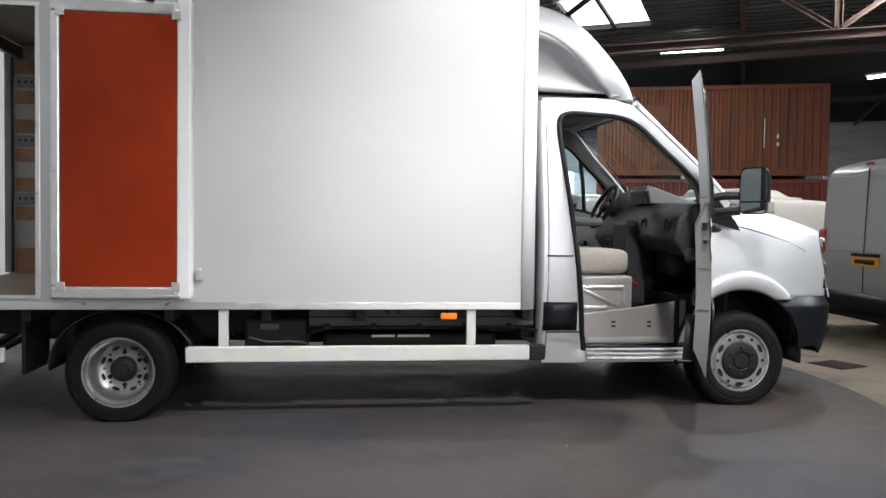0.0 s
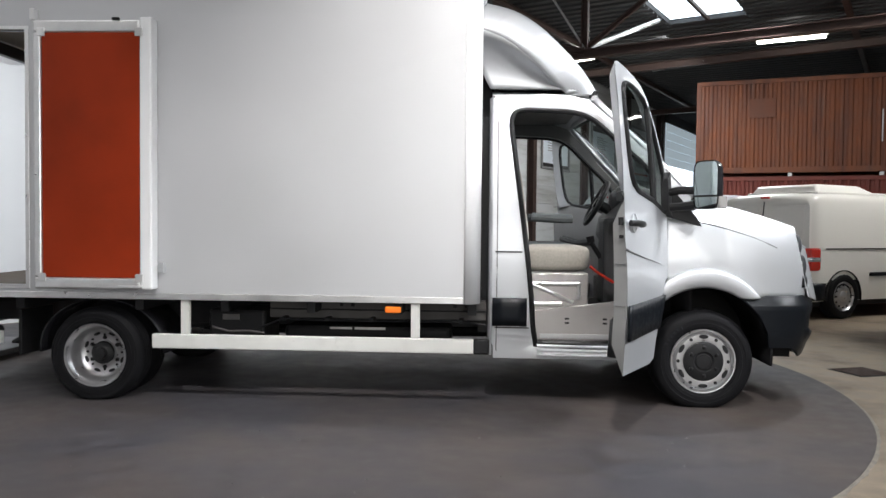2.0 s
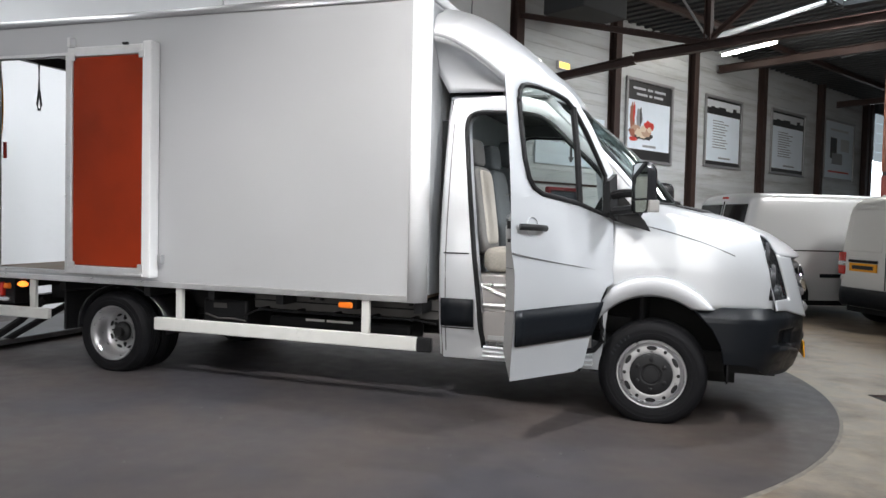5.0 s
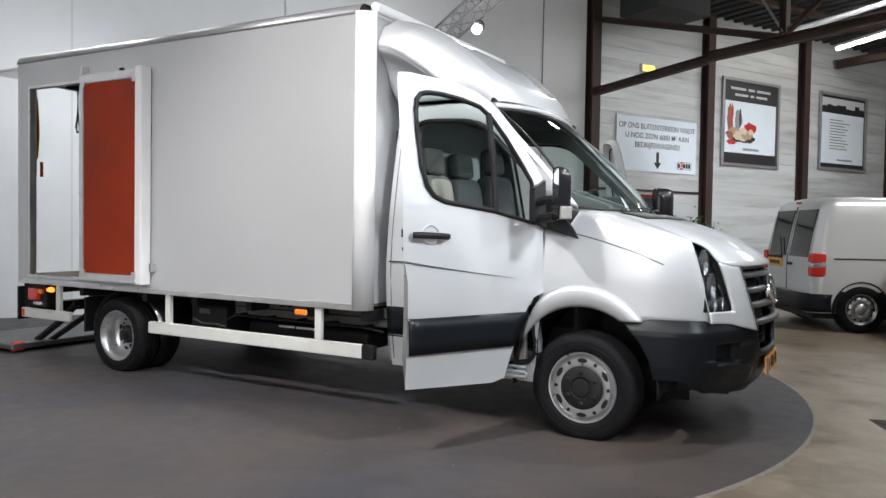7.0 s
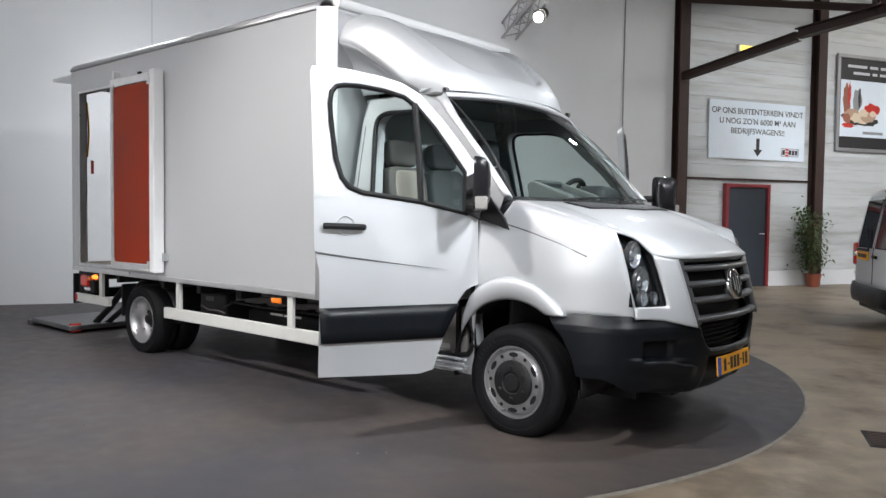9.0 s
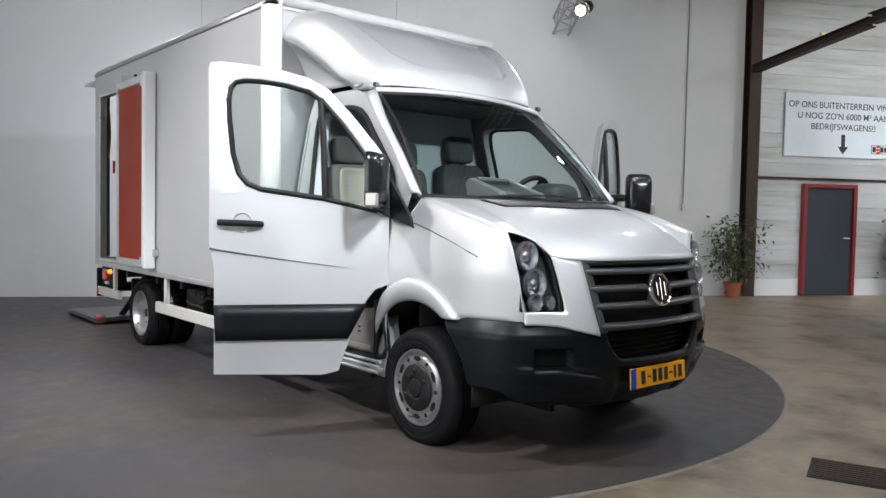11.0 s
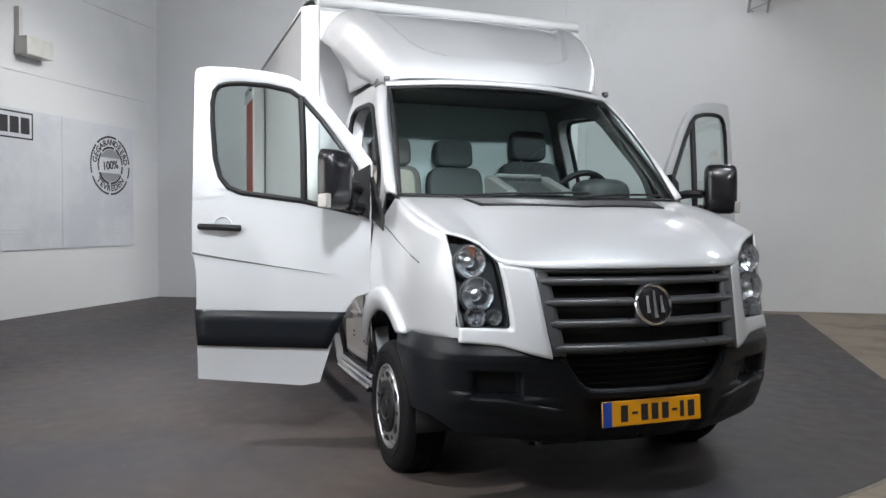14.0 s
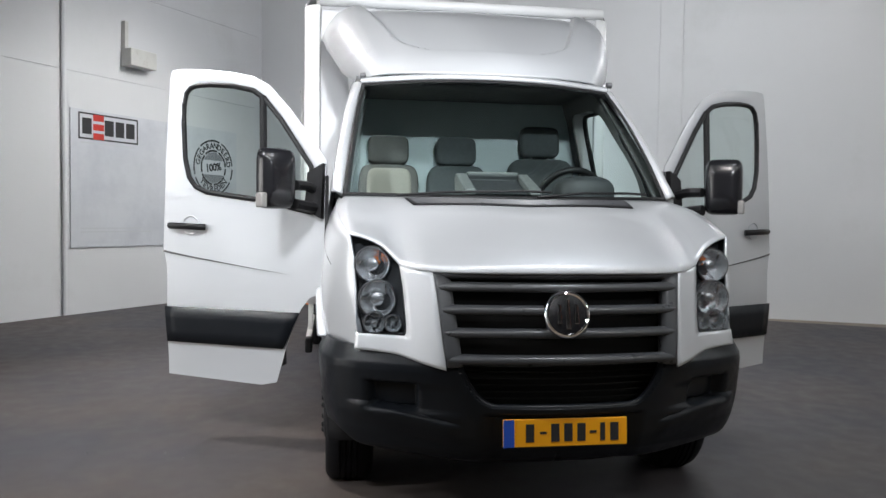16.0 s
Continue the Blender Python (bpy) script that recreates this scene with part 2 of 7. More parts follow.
PRINTRED = material("print_red", (0.50, 0.03, 0.02), 0.5)
PRINTBROWN = material("print_brown", (0.28, 0.10, 0.06), 0.5)
PRINTCREAM = material("print_cream", (0.62, 0.52, 0.40), 0.5)
PRINTTAN = material("print_tan", (0.42, 0.28, 0.20), 0.5)
FRAMEGREY = material("poster_frame", (0.30, 0.30, 0.31), 0.4, 0.5)
BANNER = material("banner_vinyl", (0.58, 0.60, 0.64), 0.4, 0.0, 0.03, 1.5, stain=(0.50, 0.52, 0.57), stain_scale=0.8, stain_at=(0.45, 0.6))
LEAF = material("leaf_green", (0.055, 0.095, 0.030), 0.5, 0.0, 0.3, 3, random_tint=0.3)
STEM = material("stem_brown", (0.14, 0.09, 0.05), 0.8, 0.0, 0.2, 12)
POT = material("terracotta", (0.32, 0.09, 0.05), 0.7, 0.0, 0.1, 10)
VANWHITE = material("van_white", (0.76, 0.75, 0.72), 0.3, 0.0, 0.0, 4, coat=0.4)
VANGREY = material("van_grey", (0.46, 0.47, 0.49), 0.32, 0.15, 0.0, 4, coat=0.4)
VANSILVER = material("van_silver", (0.64, 0.65, 0.67), 0.34, 0.25, 0.0, 4, coat=0.4)
TRUSS = material("truss_aluminium", (0.40, 0.40, 0.42), 0.4, 0.8, 0.1, 10)
GALV2 = material("dark_metal", (0.13, 0.13, 0.135), 0.5, 0.5, 0.2, 8)
GALV = material("galvanised_brace", (0.45, 0.46, 0.47), 0.45, 0.7, 0.1, 6)
TUBE = glowing("fluorescent_tube", (1.0, 0.97, 0.88), 18.0)
# roller door sections glow in place of the light that falls on them
DOORLIT = glowing("door_panel_glow", (0.62, 0.74, 0.82), 0.40)
DAYLIGHT = glowing("daylight_beyond", (0.82, 0.92, 1.0), 3.5)
LAMPGLOW = glowing("spot_lens", (1.0, 0.96, 0.9), 60.0)
EXITGLOW = glowing("exit_sign_lens", (1.0, 0.72, 0.12), 1.6)
TAILGLOW = glowing("lit_side_lamp", (1.0, 0.25, 0.03), 2.0)

for m, level in ((RUBBER, 0.10), (ORANGE, 0.15), (DARKFLOOR, 0.34), (BUMPER, 0.22), (BLACK, 0.2), (LAMPDARK, 0.3), (DARKSTEEL, 0.25), (TANKGREY, 0.2), (SEATBASE, 0.4)):
    m.node_tree.nodes["Principled BSDF"].inputs["Specular IOR Level"].default_value = level
# near-black that puts the shade of deep recesses into the colour
SHADEBLACK = material("shade_black", (0.003, 0.003, 0.003), 0.9)

# ---- building helpers ----
def part(name, bm, mat, parent=None, label="", smooth=35, thick=0.0, bevel=0.0, offset=0.0):
    """Links a bmesh as ONE mesh object, under a thing or a part."""
    bmesh.ops.remove_doubles(bm, verts=bm.verts, dist=0.0004)
    bmesh.ops.recalc_face_normals(bm, faces=bm.faces)
    me = bpy.data.meshes.new(name)
    bm.to_mesh(me)
    bm.free()
    me.materials.append(mat)
    if smooth:
        for p in me.polygons:
            p.use_smooth = True
        me.set_sharp_from_angle(angle=radians(smooth))
    ob = new(name, me)
    if parent is not None:
        ob.parent = parent
    if thick:
        s = ob.modifiers.new("thickness", "SOLIDIFY")
        s.thickness, s.offset = thick, offset
    if bevel:
        b = ob.modifiers.new("edges", "BEVEL")
        b.width, b.segments, b.limit_method, b.angle_limit = bevel, 2, "ANGLE", radians(40)
    if label:
        tagged(ob, label)
    return ob


def thing(name, label, category, group="", kind="", at=None):
    ob = new(name)
    if at is not None:
        ob.matrix_world = at
    return tagged(ob, label, category, group, kind)


def box(bm, x0, x1, y0, y1, z0, z1, m=None):
    vs = [bm.verts.new(p) for p in ((x0, y0, z0), (x1, y0, z0), (x1, y1, z0), (x0, y1, z0), (x0, y0, z1), (x1, y0, z1), (x1, y1, z1), (x0, y1, z1))]
    for f in ((0, 3, 2, 1), (4, 5, 6, 7), (0, 1, 5, 4), (1, 2, 6, 5), (2, 3, 7, 6), (3, 0, 4, 7)):
        bm.faces.new([vs[i] for i in f])
    if m is not None:
        for v in vs:
            v.co = m @ v.co
    return vs


def boxpart(name, dims, mat, parent=None, label="", bevel=0.004, m=None):
    bm = bmesh.new()
    box(bm, *dims, m=m)
    return part(name, bm, mat, parent, label, bevel=bevel, smooth=0)


def grid(bm, f, nu, nv, keep=None):
    vs = [[bm.verts.new(f(i / nu, j / nv)) for j in range(nv + 1)] for i in range(nu + 1)]
    for i in range(nu):
        for j in range(nv):
            if keep is None or keep((i + 0.5) / nu, (j + 0.5) / nv):
                bm.faces.new((vs[i][j], vs[i + 1][j], vs[i + 1][j + 1], vs[i][j + 1]))
    return vs


def curve(pts):
    """A smooth curve through points, over 0 to 1 by their spacing."""
    p = [Vector(q) for q in pts]
    d = [0.0]
    for a, b in zip(p, p[1:]):
        d.append(d[-1] + (b - a).length)
    k = [v / d[-1] for v in d]

    def at(t):
        i = max(0, min(len(p) - 2, sum(1 for v in k[1:-1] if v <= t)))
        u = (t - k[i]) / (k[i + 1] - k[i])
        p1, p2 = p[i], p[i + 1]
        h = k[i + 1] - k[i]
        m1 = (p2 - p[i - 1]) / (k[i + 1] - k[i - 1]) * h if i > 0 else p2 - p1
        m2 = (p[i + 2] - p1) / (k[i + 2] - k[i]) * h if i + 2 < len(p) else p2 - p1
        return (2 * u**3 - 3 * u**2 + 1) * p1 + (u**3 - 2 * u**2 + u) * m1 + (3 * u**2 - 2 * u**3) * p2 + (u**3 - u**2) * m2
    return at


def coons(c0, c1, d0, d1):
    a, b, c, d = c0(0), c0(1), c1(0), c1(1)
    return lambda u, v: (1 - v) * c0(u) + v * c1(u) + (1 - u) * d0(v) + u * d1(v) - ((1 - u) * (1 - v) * a + u * (1 - v) * b + (1 - u) * v * c + u * v * d)


def poly(bm, pts, depth, m):
    """A flat outline in x, z, given depth along y, put to its place by m."""
    front = [bm.verts.new(m @ Vector((x, 0, z))) for x, z in pts]
    back = [bm.verts.new(m @ Vector((x, depth, z))) for x, z in pts]
    bm.faces.new(front)
    bm.faces.new(back[::-1])
    n = len(pts)
    for i in range(n):
        bm.faces.new((front[i], back[i], back[(i + 1) % n], front[(i + 1) % n]))


def lathe(bm, prof, n=48, m=Matrix()):
    """Turns a profile of (radius, y) round the y axis."""
    rings = [[bm.verts.new(m @ Vector((r * math.cos(a), y, r * math.sin(a)))) for a in (2 * math.pi * i / n for i in range(n))] for r, y in prof]
    for p, q in zip(rings, rings[1:]):
        for i in range(n):
            bm.faces.new((p[i], p[(i + 1) % n], q[(i + 1) % n], q[i]))
    return rings


def tube(bm, pts, r, n=8, closed=False):
    """A round bar through points."""
    p = [Vector(q) for q in pts]
    rings = []
    for i, q in enumerate(p):
        a = p[i - 1] if i > 0 or closed else q
        b = p[(i + 1) % len(p)] if i + 1 < len(p) or closed else q
        t = (b - a).normalized()
        s = t.cross(Vector((0, 0, 1)))
        s = s.normalized() if s.length > 0.02 else Vector((1, 0, 0))
        o = s.cross(t)
        rings.append([bm.verts.new(q + r * (math.cos(w) * s + math.sin(w) * o)) for w in (2 * math.pi * k / n for k in range(n))])
    for i in range(len(p) if closed else len(p) - 1):
        a, b = rings[i], rings[(i + 1) % len(p)]
        for k in range(n):
            bm.faces.new((a[k], a[(k + 1) % n], b[(k + 1) % n], b[k]))
    if not closed:
        bm.faces.new(rings[0][::-1])
        bm.faces.new(rings[-1])


def letters(name, text, size, mat, m, parent, spacing=1.0, bold=0.0, align="CENTER"):
    data = bpy.data.curves.new(name, "FONT")
    data.body, data.size, data.align_x, data.align_y, data.space_character = text, size, align, "CENTER", spacing
    data.extrude, data.offset = 0.0012, bold
    tmp = bpy.data.objects.new(name, data)
    scene.collection.objects.link(tmp)
    bpy.context.view_layer.update()
    me = bpy.data.meshes.new_from_object(tmp.evaluated_get(bpy.context.evaluated_depsgraph_get()))
    bpy.data.objects.remove(tmp)
    me.materials.clear()
    me.materials.append(mat)
    ob = new(name, me)
    ob.parent = parent
    ob.matrix_basis = m
    tagged(ob, kind="stuff")
    return ob


def ss(a, b, x):
    t = min(1, max(0, (x - a) / (b - a)))
    return t * t * (3 - 2 * t)


# ---- the hall ----
# back wall: along U from its middle point, N points into the hall
WA = math.atan2(0.877, 0.481)
BACK = Matrix.Translation((-5.699, 5.427, 0)) @ Matrix.Rotation(WA, 4, "Z")      # local x along the wall, -y into the hall
LA = math.atan2(-0.569, 0.822)
LEFT = Matrix.Translation((-8.017, -3.392, 0)) @ Matrix.Rotation(LA, 4, "Z")     # local x away from the corner, +y into the hall
DECKZ = 6.1

bm = bmesh.new()
box(bm, -60, 70, -60, 70, -0.40, -0.008)
tagged(part("ground", bm, CONCRETE, smooth=0), "stained tan concrete floor of the hall", kind="structure")

# dark floor: the turntable's disc, and the dark covering that runs from it to the walls
bm = bmesh.new()
pts = [(-2.806 + 3.999 * math.cos(a), 0.101 + 3.999 * math.sin(a)) for a in (radians(-62 + 124 * i / 60) for i in range(61))]
pts += [(-4.62, 6.42), (-10.3, -2.2), (-3.0, -9.0), (-1.9, -9.6)]
lo = [bm.verts.new((x, y, -0.009)) for x, y in pts]
hi = [bm.verts.new((x, y, 0.0)) for x, y in pts]
bm.faces.new(hi)
for i in range(len(pts)):
    j = (i + 1) % len(pts)
    bm.faces.new((lo[i], lo[j], hi[j], hi[i]))
tagged(part("floor", bm, DARKFLOOR, smooth=0), "dark grey showroom floor with a round turntable edge", kind="structure")

bm = bmesh.new()
rnd = random.Random(11)
wide = [0.014] * 361
for k in range(361):
    wide[k] = min(0.022, max(0.004, wide[k - 1] + rnd.uniform(-0.005, 0.005))) + (rnd.uniform(0, 0.014) if rnd.random() < 0.08 else 0)
prev = None
for k in range(361):
    a = radians(-62 + 124 * k / 360)
    ring = [bm.verts.new((-2.806 + r * math.cos(a), 0.101 + r * math.sin(a), z)) for r, z in ((3.9995, -0.008), (3.9995, -0.0015), (4.000 + wide[k] * 0.6, -0.003), (4.001 + wide[k], -0.0078))]
    if prev:
        for i in range(3):
            bm.faces.new((prev[i], ring[i], ring[i + 1], prev[i + 1]))
    prev = ring
tagged(part("trim", bm, CHIPPED, smooth=60), "pale chipped concrete edge round the turntable", kind="structure")


def wallslab(name, m, x0, x1, z0, z1, y0, y1, mat, label):
    bm = bmesh.new()
    box(bm, x0, x1, y0, y1, z0, z1)
    ob = part(name, bm, mat, smooth=0)
    ob.matrix_world = m
    return tagged(ob, label, kind="structure")


wall_back = wallslab("wall_back", BACK, -8.75, 4.36, -0.2, DECKZ, 0.0, 0.3, WALLWHITE, "smooth white painted showroom wall")
wall_left = wallslab("wall_left", LEFT, -2.42, 3.6, -0.2, DECKZ, -0.3, 0.0, WALLWHITE, "white painted side wall of the showroom")
boxpart("pilaster", (-1.92, -1.60, -0.05, 0.0, 0, DECKZ - 0.02), WALLWHITE, wall_back, bevel=0.006)
boxpart("wall_seam", (-4.93, -4.91, -0.006, 0.0, 0, DECKZ - 0.02), PRINTPALE, wall_back, bevel=0.0)
# side wall: pipe, panel joints
bm = bmesh.new()
tube(bm, [(1.70, 0.03, 0.02), (1.70, 0.03, DECKZ - 0.1)], 0.03, 10)
part("wall_pipe", bm, WALLWHITE, wall_left)
boxpart("wall_joint", (-2.3, 8, 0.0, 0.012, 3.19, 3.215), WALLWHITE, wall_left, bevel=0.0)
boxpart("wall_joint", (-2.3, 8, 0.0, 0.012, 4.42, 4.44), WALLWHITE, wall_left, bevel=0.0)
bm = bmesh.new()
tube(bm, [(-2.30, 0.05, 0.02), (-2.30, 0.05, DECKZ - 0.1)], 0.035, 10)
part("wall_pipe", bm, WALLWHITE, wall_left)

# clad bays between the steel columns
wall_clad = wallslab("wall_clad", BACK, 4.36, 24.2, -0.2, DECKZ, 0.06, 0.3, CLAD, "white horizontal metal cladding between dark steel columns")
COLS = [4.42, 7.81, 11.30, 15.25, 19.50, 23.60]
bm = bmesh.new()
PR = 0.262
box(bm, 0, 1, 0.0, 0.062, 0.002, PR - 0.002)
for e in bm.edges:
    e.smooth = False
clad_mesh = None
for a, b in zip(COLS, COLS[1:]):
    for k in range(24):
        z = 0.30 + k * PR
        if clad_mesh is None:
            bmesh.ops.bevel(bm, geom=[e for e in bm.edges if abs(e.verts[0].co.y) < 1e-6 and abs(e.verts[1].co.y) < 1e-6], offset=0.004, segments=1, affect="EDGES")
            clad_mesh = bpy.data.meshes.new("panel")
            bm.to_mesh(clad_mesh)
            clad_mesh.materials.append(CLAD)
        ob = new("panel", clad_mesh)
        ob.parent = wall_clad
        ob.matrix_basis = Matrix.Translation((a, 0, z)) @ Matrix.Diagonal((b - a, 1, 1, 1))
bm.free()
wallslab("wall_plinth", BACK, 4.36, 24.2, -0.1, 0.30, -0.02, 0.06, WALLWHITE, "pale plinth at the foot of the clad wall")
wallslab("wall_end", BACK, 24.2, 24.42, -0.2, DECKZ, -0.1, 0.3, COLUMN, "dark steel jamb at the end of the wall")
wallslab("wall_far", BACK, 30.0, 30.3, -0.2, DECKZ, -26, 4.0, CLAD, "pale clad end wall of the hall")
# unseen walls, added to close the hall against outside light
wallslab("wall_front", BACK, -20, 30.3, -0.2, DECKZ, -26.3, -26.0, WALLWHITE, "pale wall added out of view in front")
wallslab("wall_return", LEFT, 3.3, 3.6, -0.2, DECKZ, -12.0, -0.3, WALLWHITE, "white return wall added out of view")
wallslab("wall_closing", LEFT, 3.3, 16, -0.2, DECKZ, -12.3, -12.0, WALLWHITE, "pale wall added out of view to close the showroom")
wallslab("wall_rear", LEFT, 15.7, 16, -0.2, DECKZ, -12.0, 40, WALLWHITE, "pale end wall added out of view")

for s in COLS:
    bm = bmesh.new()
    box(bm, s - 0.11, s + 0.11, -0.20, -0.185, 0, DECKZ)
    box(bm, s - 0.11, s + 0.11, -0.015, 0.0, 0, DECKZ)
    box(bm, s - 0.008, s + 0.008, -0.185, -0.015, 0, DECKZ)
    ob = part("column", bm, COLUMN, smooth=0)
    ob.matrix_world = BACK
    tagged(ob, "dark oxide-red steel column against the wall", kind="structure")

# ---- the box truck: front axle at x = 0, nose towards +x ----
truck = thing("box_truck", "silver box truck with cab doors and orange-lined side door open", "truck")


def ybody(z):
    return float(np.interp(z, [0.30, 0.60, 1.00, 1.25, 1.45, 1.70, 2.00, 2.14], [0.912, 0.962, 0.985, 0.968, 0.942, 0.900, 0.845, 0.800]))


def yside(x, z):
    """Half width of the nose: it draws in towards the lamps."""
    return ybody(z) - 0.175 * max(0, (x - 0.22) / 0.5) ** 2


def xf(y, z):
    """The front face: how far forward it stands."""
    return 0.965 - 0.27 * y * y - 0.06 * ss(0.48, 0.70, abs(y)) - 0.23 * (z - 0.75)


def finer(pts, k=4):
    n = len(pts)
    return [(pts[i][0] + (pts[(i + 1) % n][0] - pts[i][0]) * j / k, pts[i][1] + (pts[(i + 1) % n][1] - pts[i][1]) * j / k) for i in range(n) for j in range(k)]


def arch(x, a, b):
    return 0.36 + b * math.sqrt(max(0, 1 - ((x + 0.025) / a) ** 2))


# bonnet
BONNET_FRONT = [(0.908, 0, 1.088), (0.888, 0.27, 1.088), (0.815, 0.53, 1.090), (0.712, 0.661, 1.112), (0.674, 0.715, 1.175), (0.634, 0.786, 1.215), (0.592, 0.868, 1.237)]
bm = bmesh.new()
for s in (-1, 1):
    rear = curve([(0.10, 0, 1.405), (0.06, s * 0.45, 1.412), (-0.08, s * 0.88, 1.415)])
    front = curve([(x, s * y, z) for x, y, z in BONNET_FRONT])
    mid = curve([(0.10, 0, 1.405), (0.40, 0, 1.345), (0.68, 0, 1.245), (0.83, 0, 1.155), (0.905, 0, 1.088)])
    edge = curve([(-0.08, s * 0.88, 1.415), (0.15, s * 0.915, 1.365), (0.38, s * 0.905, 1.303), (0.592, s * 0.868, 1.237)])
    base = coons(rear, front, mid, edge)
    grid(bm, lambda u, v, f=base: f(u, v) + Vector((0, 0, 0.30 * v * (1 - v) * u * (1 - u))), 18, 18)
bonnet = part("bonnet", bm, SILVER, truck, "silver bonnet", smooth=50, thick=0.010, offset=0)

for s in (-1, 1):
    # front wing with its wheel arch
    bm = bmesh.new()
    edge = curve([(-0.08, s * 0.88, 1.415), (0.15, s * 0.915, 1.365), (0.38, s * 0.905, 1.303), (0.592, s * 0.868, 1.237)])
    xs = [-0.29, -0.27, -0.22, -0.15, -0.08, 0.0, 0.07, 0.15, 0.23, 0.30, 0.36, 0.42, 0.48, 0.54, 0.592, 0.607, 0.623, 0.64, 0.658, 0.679, 0.697]

    def column(x):
        if x <= -0.08:
            top = Vector((x, s * 0.962, 1.29 - 0.02 * (x + 0.29) / 0.21))
            if x > -0.1:
                top = Vector((-0.08, s * 0.90, 1.41))
        elif x <= 0.592:
            lo, hi = 0.0, 1.0
            for _ in range(24):
                mid_ = (lo + hi) / 2
                lo, hi = (mid_, hi) if edge(mid_).x < x else (lo, mid_)
            top = edge(lo)
        else:
            z = float(np.interp(x, [0.592, 0.623, 0.658, 0.679, 0.697], [1.237, 1.136, 1.0, 0.90, 0.824]))
            top = Vector((x, s * float(np.interp(x, [0.592, 0.623, 0.658, 0.697], [0.868, 0.848, 0.840, 0.842])), z))
        bot = arch(x, 0.455, 0.50) if abs(x) < 0.36 else 0.752
        bot = max(bot, 0.752) if x > 0.28 else bot
        col = []
        for k in range(13):
            q = k / 12
            z = top.z * (1 - q) + bot * q
            w = min(1.0, q / 0.35)
            w = w * (2 - w)
            y = abs(top.y) * (1 - w) + yside(x, z) * w
            if x > 0.60:
                y = min(y, yside(x, z)) if w > 0.5 else y
            col.append(bm.verts.new((x, s * y, z)))
        return col
    cols = [column(x) for x in xs]
    for a, b in zip(cols, cols[1:]):
        for k in range(12):
            bm.faces.new((a[k], b[k], b[k + 1], a[k + 1]))
    wing = part("front_wing", bm, SILVER, truck, "silver front wing", smooth=40, thick=0.012)

    def wing_y(x, z):
        tz = float(np.interp(x, [-0.29, -0.09, -0.08, 0.15, 0.38, 0.592, 0.697], [1.29, 1.272, 1.41, 1.365, 1.303, 1.237, 0.824]))
        ty = float(np.interp(x, [-0.08, 0.15, 0.38, 0.592], [0.90, 0.915, 0.905, 0.868]))
        q = max(0, (tz - z) / (tz - (arch(x, 0.455, 0.50) if abs(x) < 0.36 else 0.752)))
        w = min(1.0, q / 0.35)
        w = w * (2 - w)
        return ty * (1 - w) + yside(x, z) * w
    bm = bmesh.new()
    tube(bm, [(x, s * (wing_y(x, z) + 0.004), z) for x, z in ((-0.08, 1.270), (0.0, 1.252), (0.1, 1.226), (0.2, 1.196), (0.3, 1.163), (0.4, 1.122), (0.455, 1.098))], 0.0045, 6)
    part("shut_line", bm, TRIM, wing)
    # flared lip over the wheel
    bm = bmesh.new()
    n = 40

    def lip(u, v):
        a, b = 0.445 + 0.055 * v, 0.465 + 0.130 * v
        first, last = math.degrees(math.asin(0.395 / b)), 152 - 30 * v
        ang = radians(first + (last - first) * u)
        x, z = -0.027 + a * math.cos(ang), 0.36 + b * math.sin(ang)
        out = 0.032 * math.sin(math.pi * min(1, v * 0.80 + 0.02)) ** 0.6 if v < 1 else 0
        return Vector((x, s * (yside(x, max(0.6, z)) + 0.003 + out), z))
    grid(bm, lip, n, 8)
    part("wheel_arch_flare", bm, SILVER, truck, smooth=60, thick=0.01)
    # arch liner
    bm = bmesh.new()
    grid(bm, lambda u, v: Vector((-0.027 + 0.465 * math.cos(radians(-8 + 196 * u)), s * (0.95 - 0.55 * v), 0.36 + 0.475 * math.sin(radians(-8 + 196 * u)))), 30, 2)
    part("wheel_arch_liner", bm, BLACK, truck, thick=0.01)
    # inner plate in near-black, put in for the shade deep in the arch
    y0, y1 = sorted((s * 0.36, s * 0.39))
    boxpart("arch_wall", (-0.50, 0.50, y0, y1, 0.20, 0.86), SHADEBLACK, truck, bevel=0)
    y0, y1 = sorted((s * 0.39, s * 0.93))
    boxpart("arch_wall", (-0.50, -0.47, y0, y1, 0.40, 0.78), BLACK, truck, bevel=0)

    # front quarter: one panel between lamp and grille, and on below the lamp
    inner = [(0.661, 1.109), (0.648, 1.02), (0.640, 0.93), (0.635, 0.86), (0.636, 0.835), (0.644, 0.823), (0.66, 0.8225), (0.70, 0.8225), (0.77, 0.8235), (0.842, 0.824)]
    outer = [(0.532, 1.086), (0.520, 1.00), (0.510, 0.90), (0.500, 0.80), (0.491, 0.735), (0.489, 0.700), (0.56, 0.716), (0.67, 0.746), (0.77, 0.756), (0.848, 0.760)]
    bm = bmesh.new()

    def quarter(u, v):
        k = u * 9
        y, z = (float(np.interp(k, range(10), [a[c] + (b[c] - a[c]) * v for a, b in zip(inner, outer)])) for c in (0, 1))
        return Vector((xf(y, z) + 0.003, s * y, z))
    grid(bm, quarter, 36, 6)
    part("front_quarter", bm, SILVER, truck, smooth=50, thick=0.010)

    # headlamp: dark housing, reflectors, clear cover
    out = finer([(0.842, 0.826), (0.644, 0.826), (0.637, 0.86), (0.642, 0.93), (0.650, 1.02), (0.663, 1.109), (0.681, 1.135), (0.717, 1.174), (0.786, 1.213), (0.866, 1.235), (0.848, 1.136), (0.840, 1.0), (0.842, 0.90)], 3)
    bm = bmesh.new()
    ctr = (0.755, 1.0)

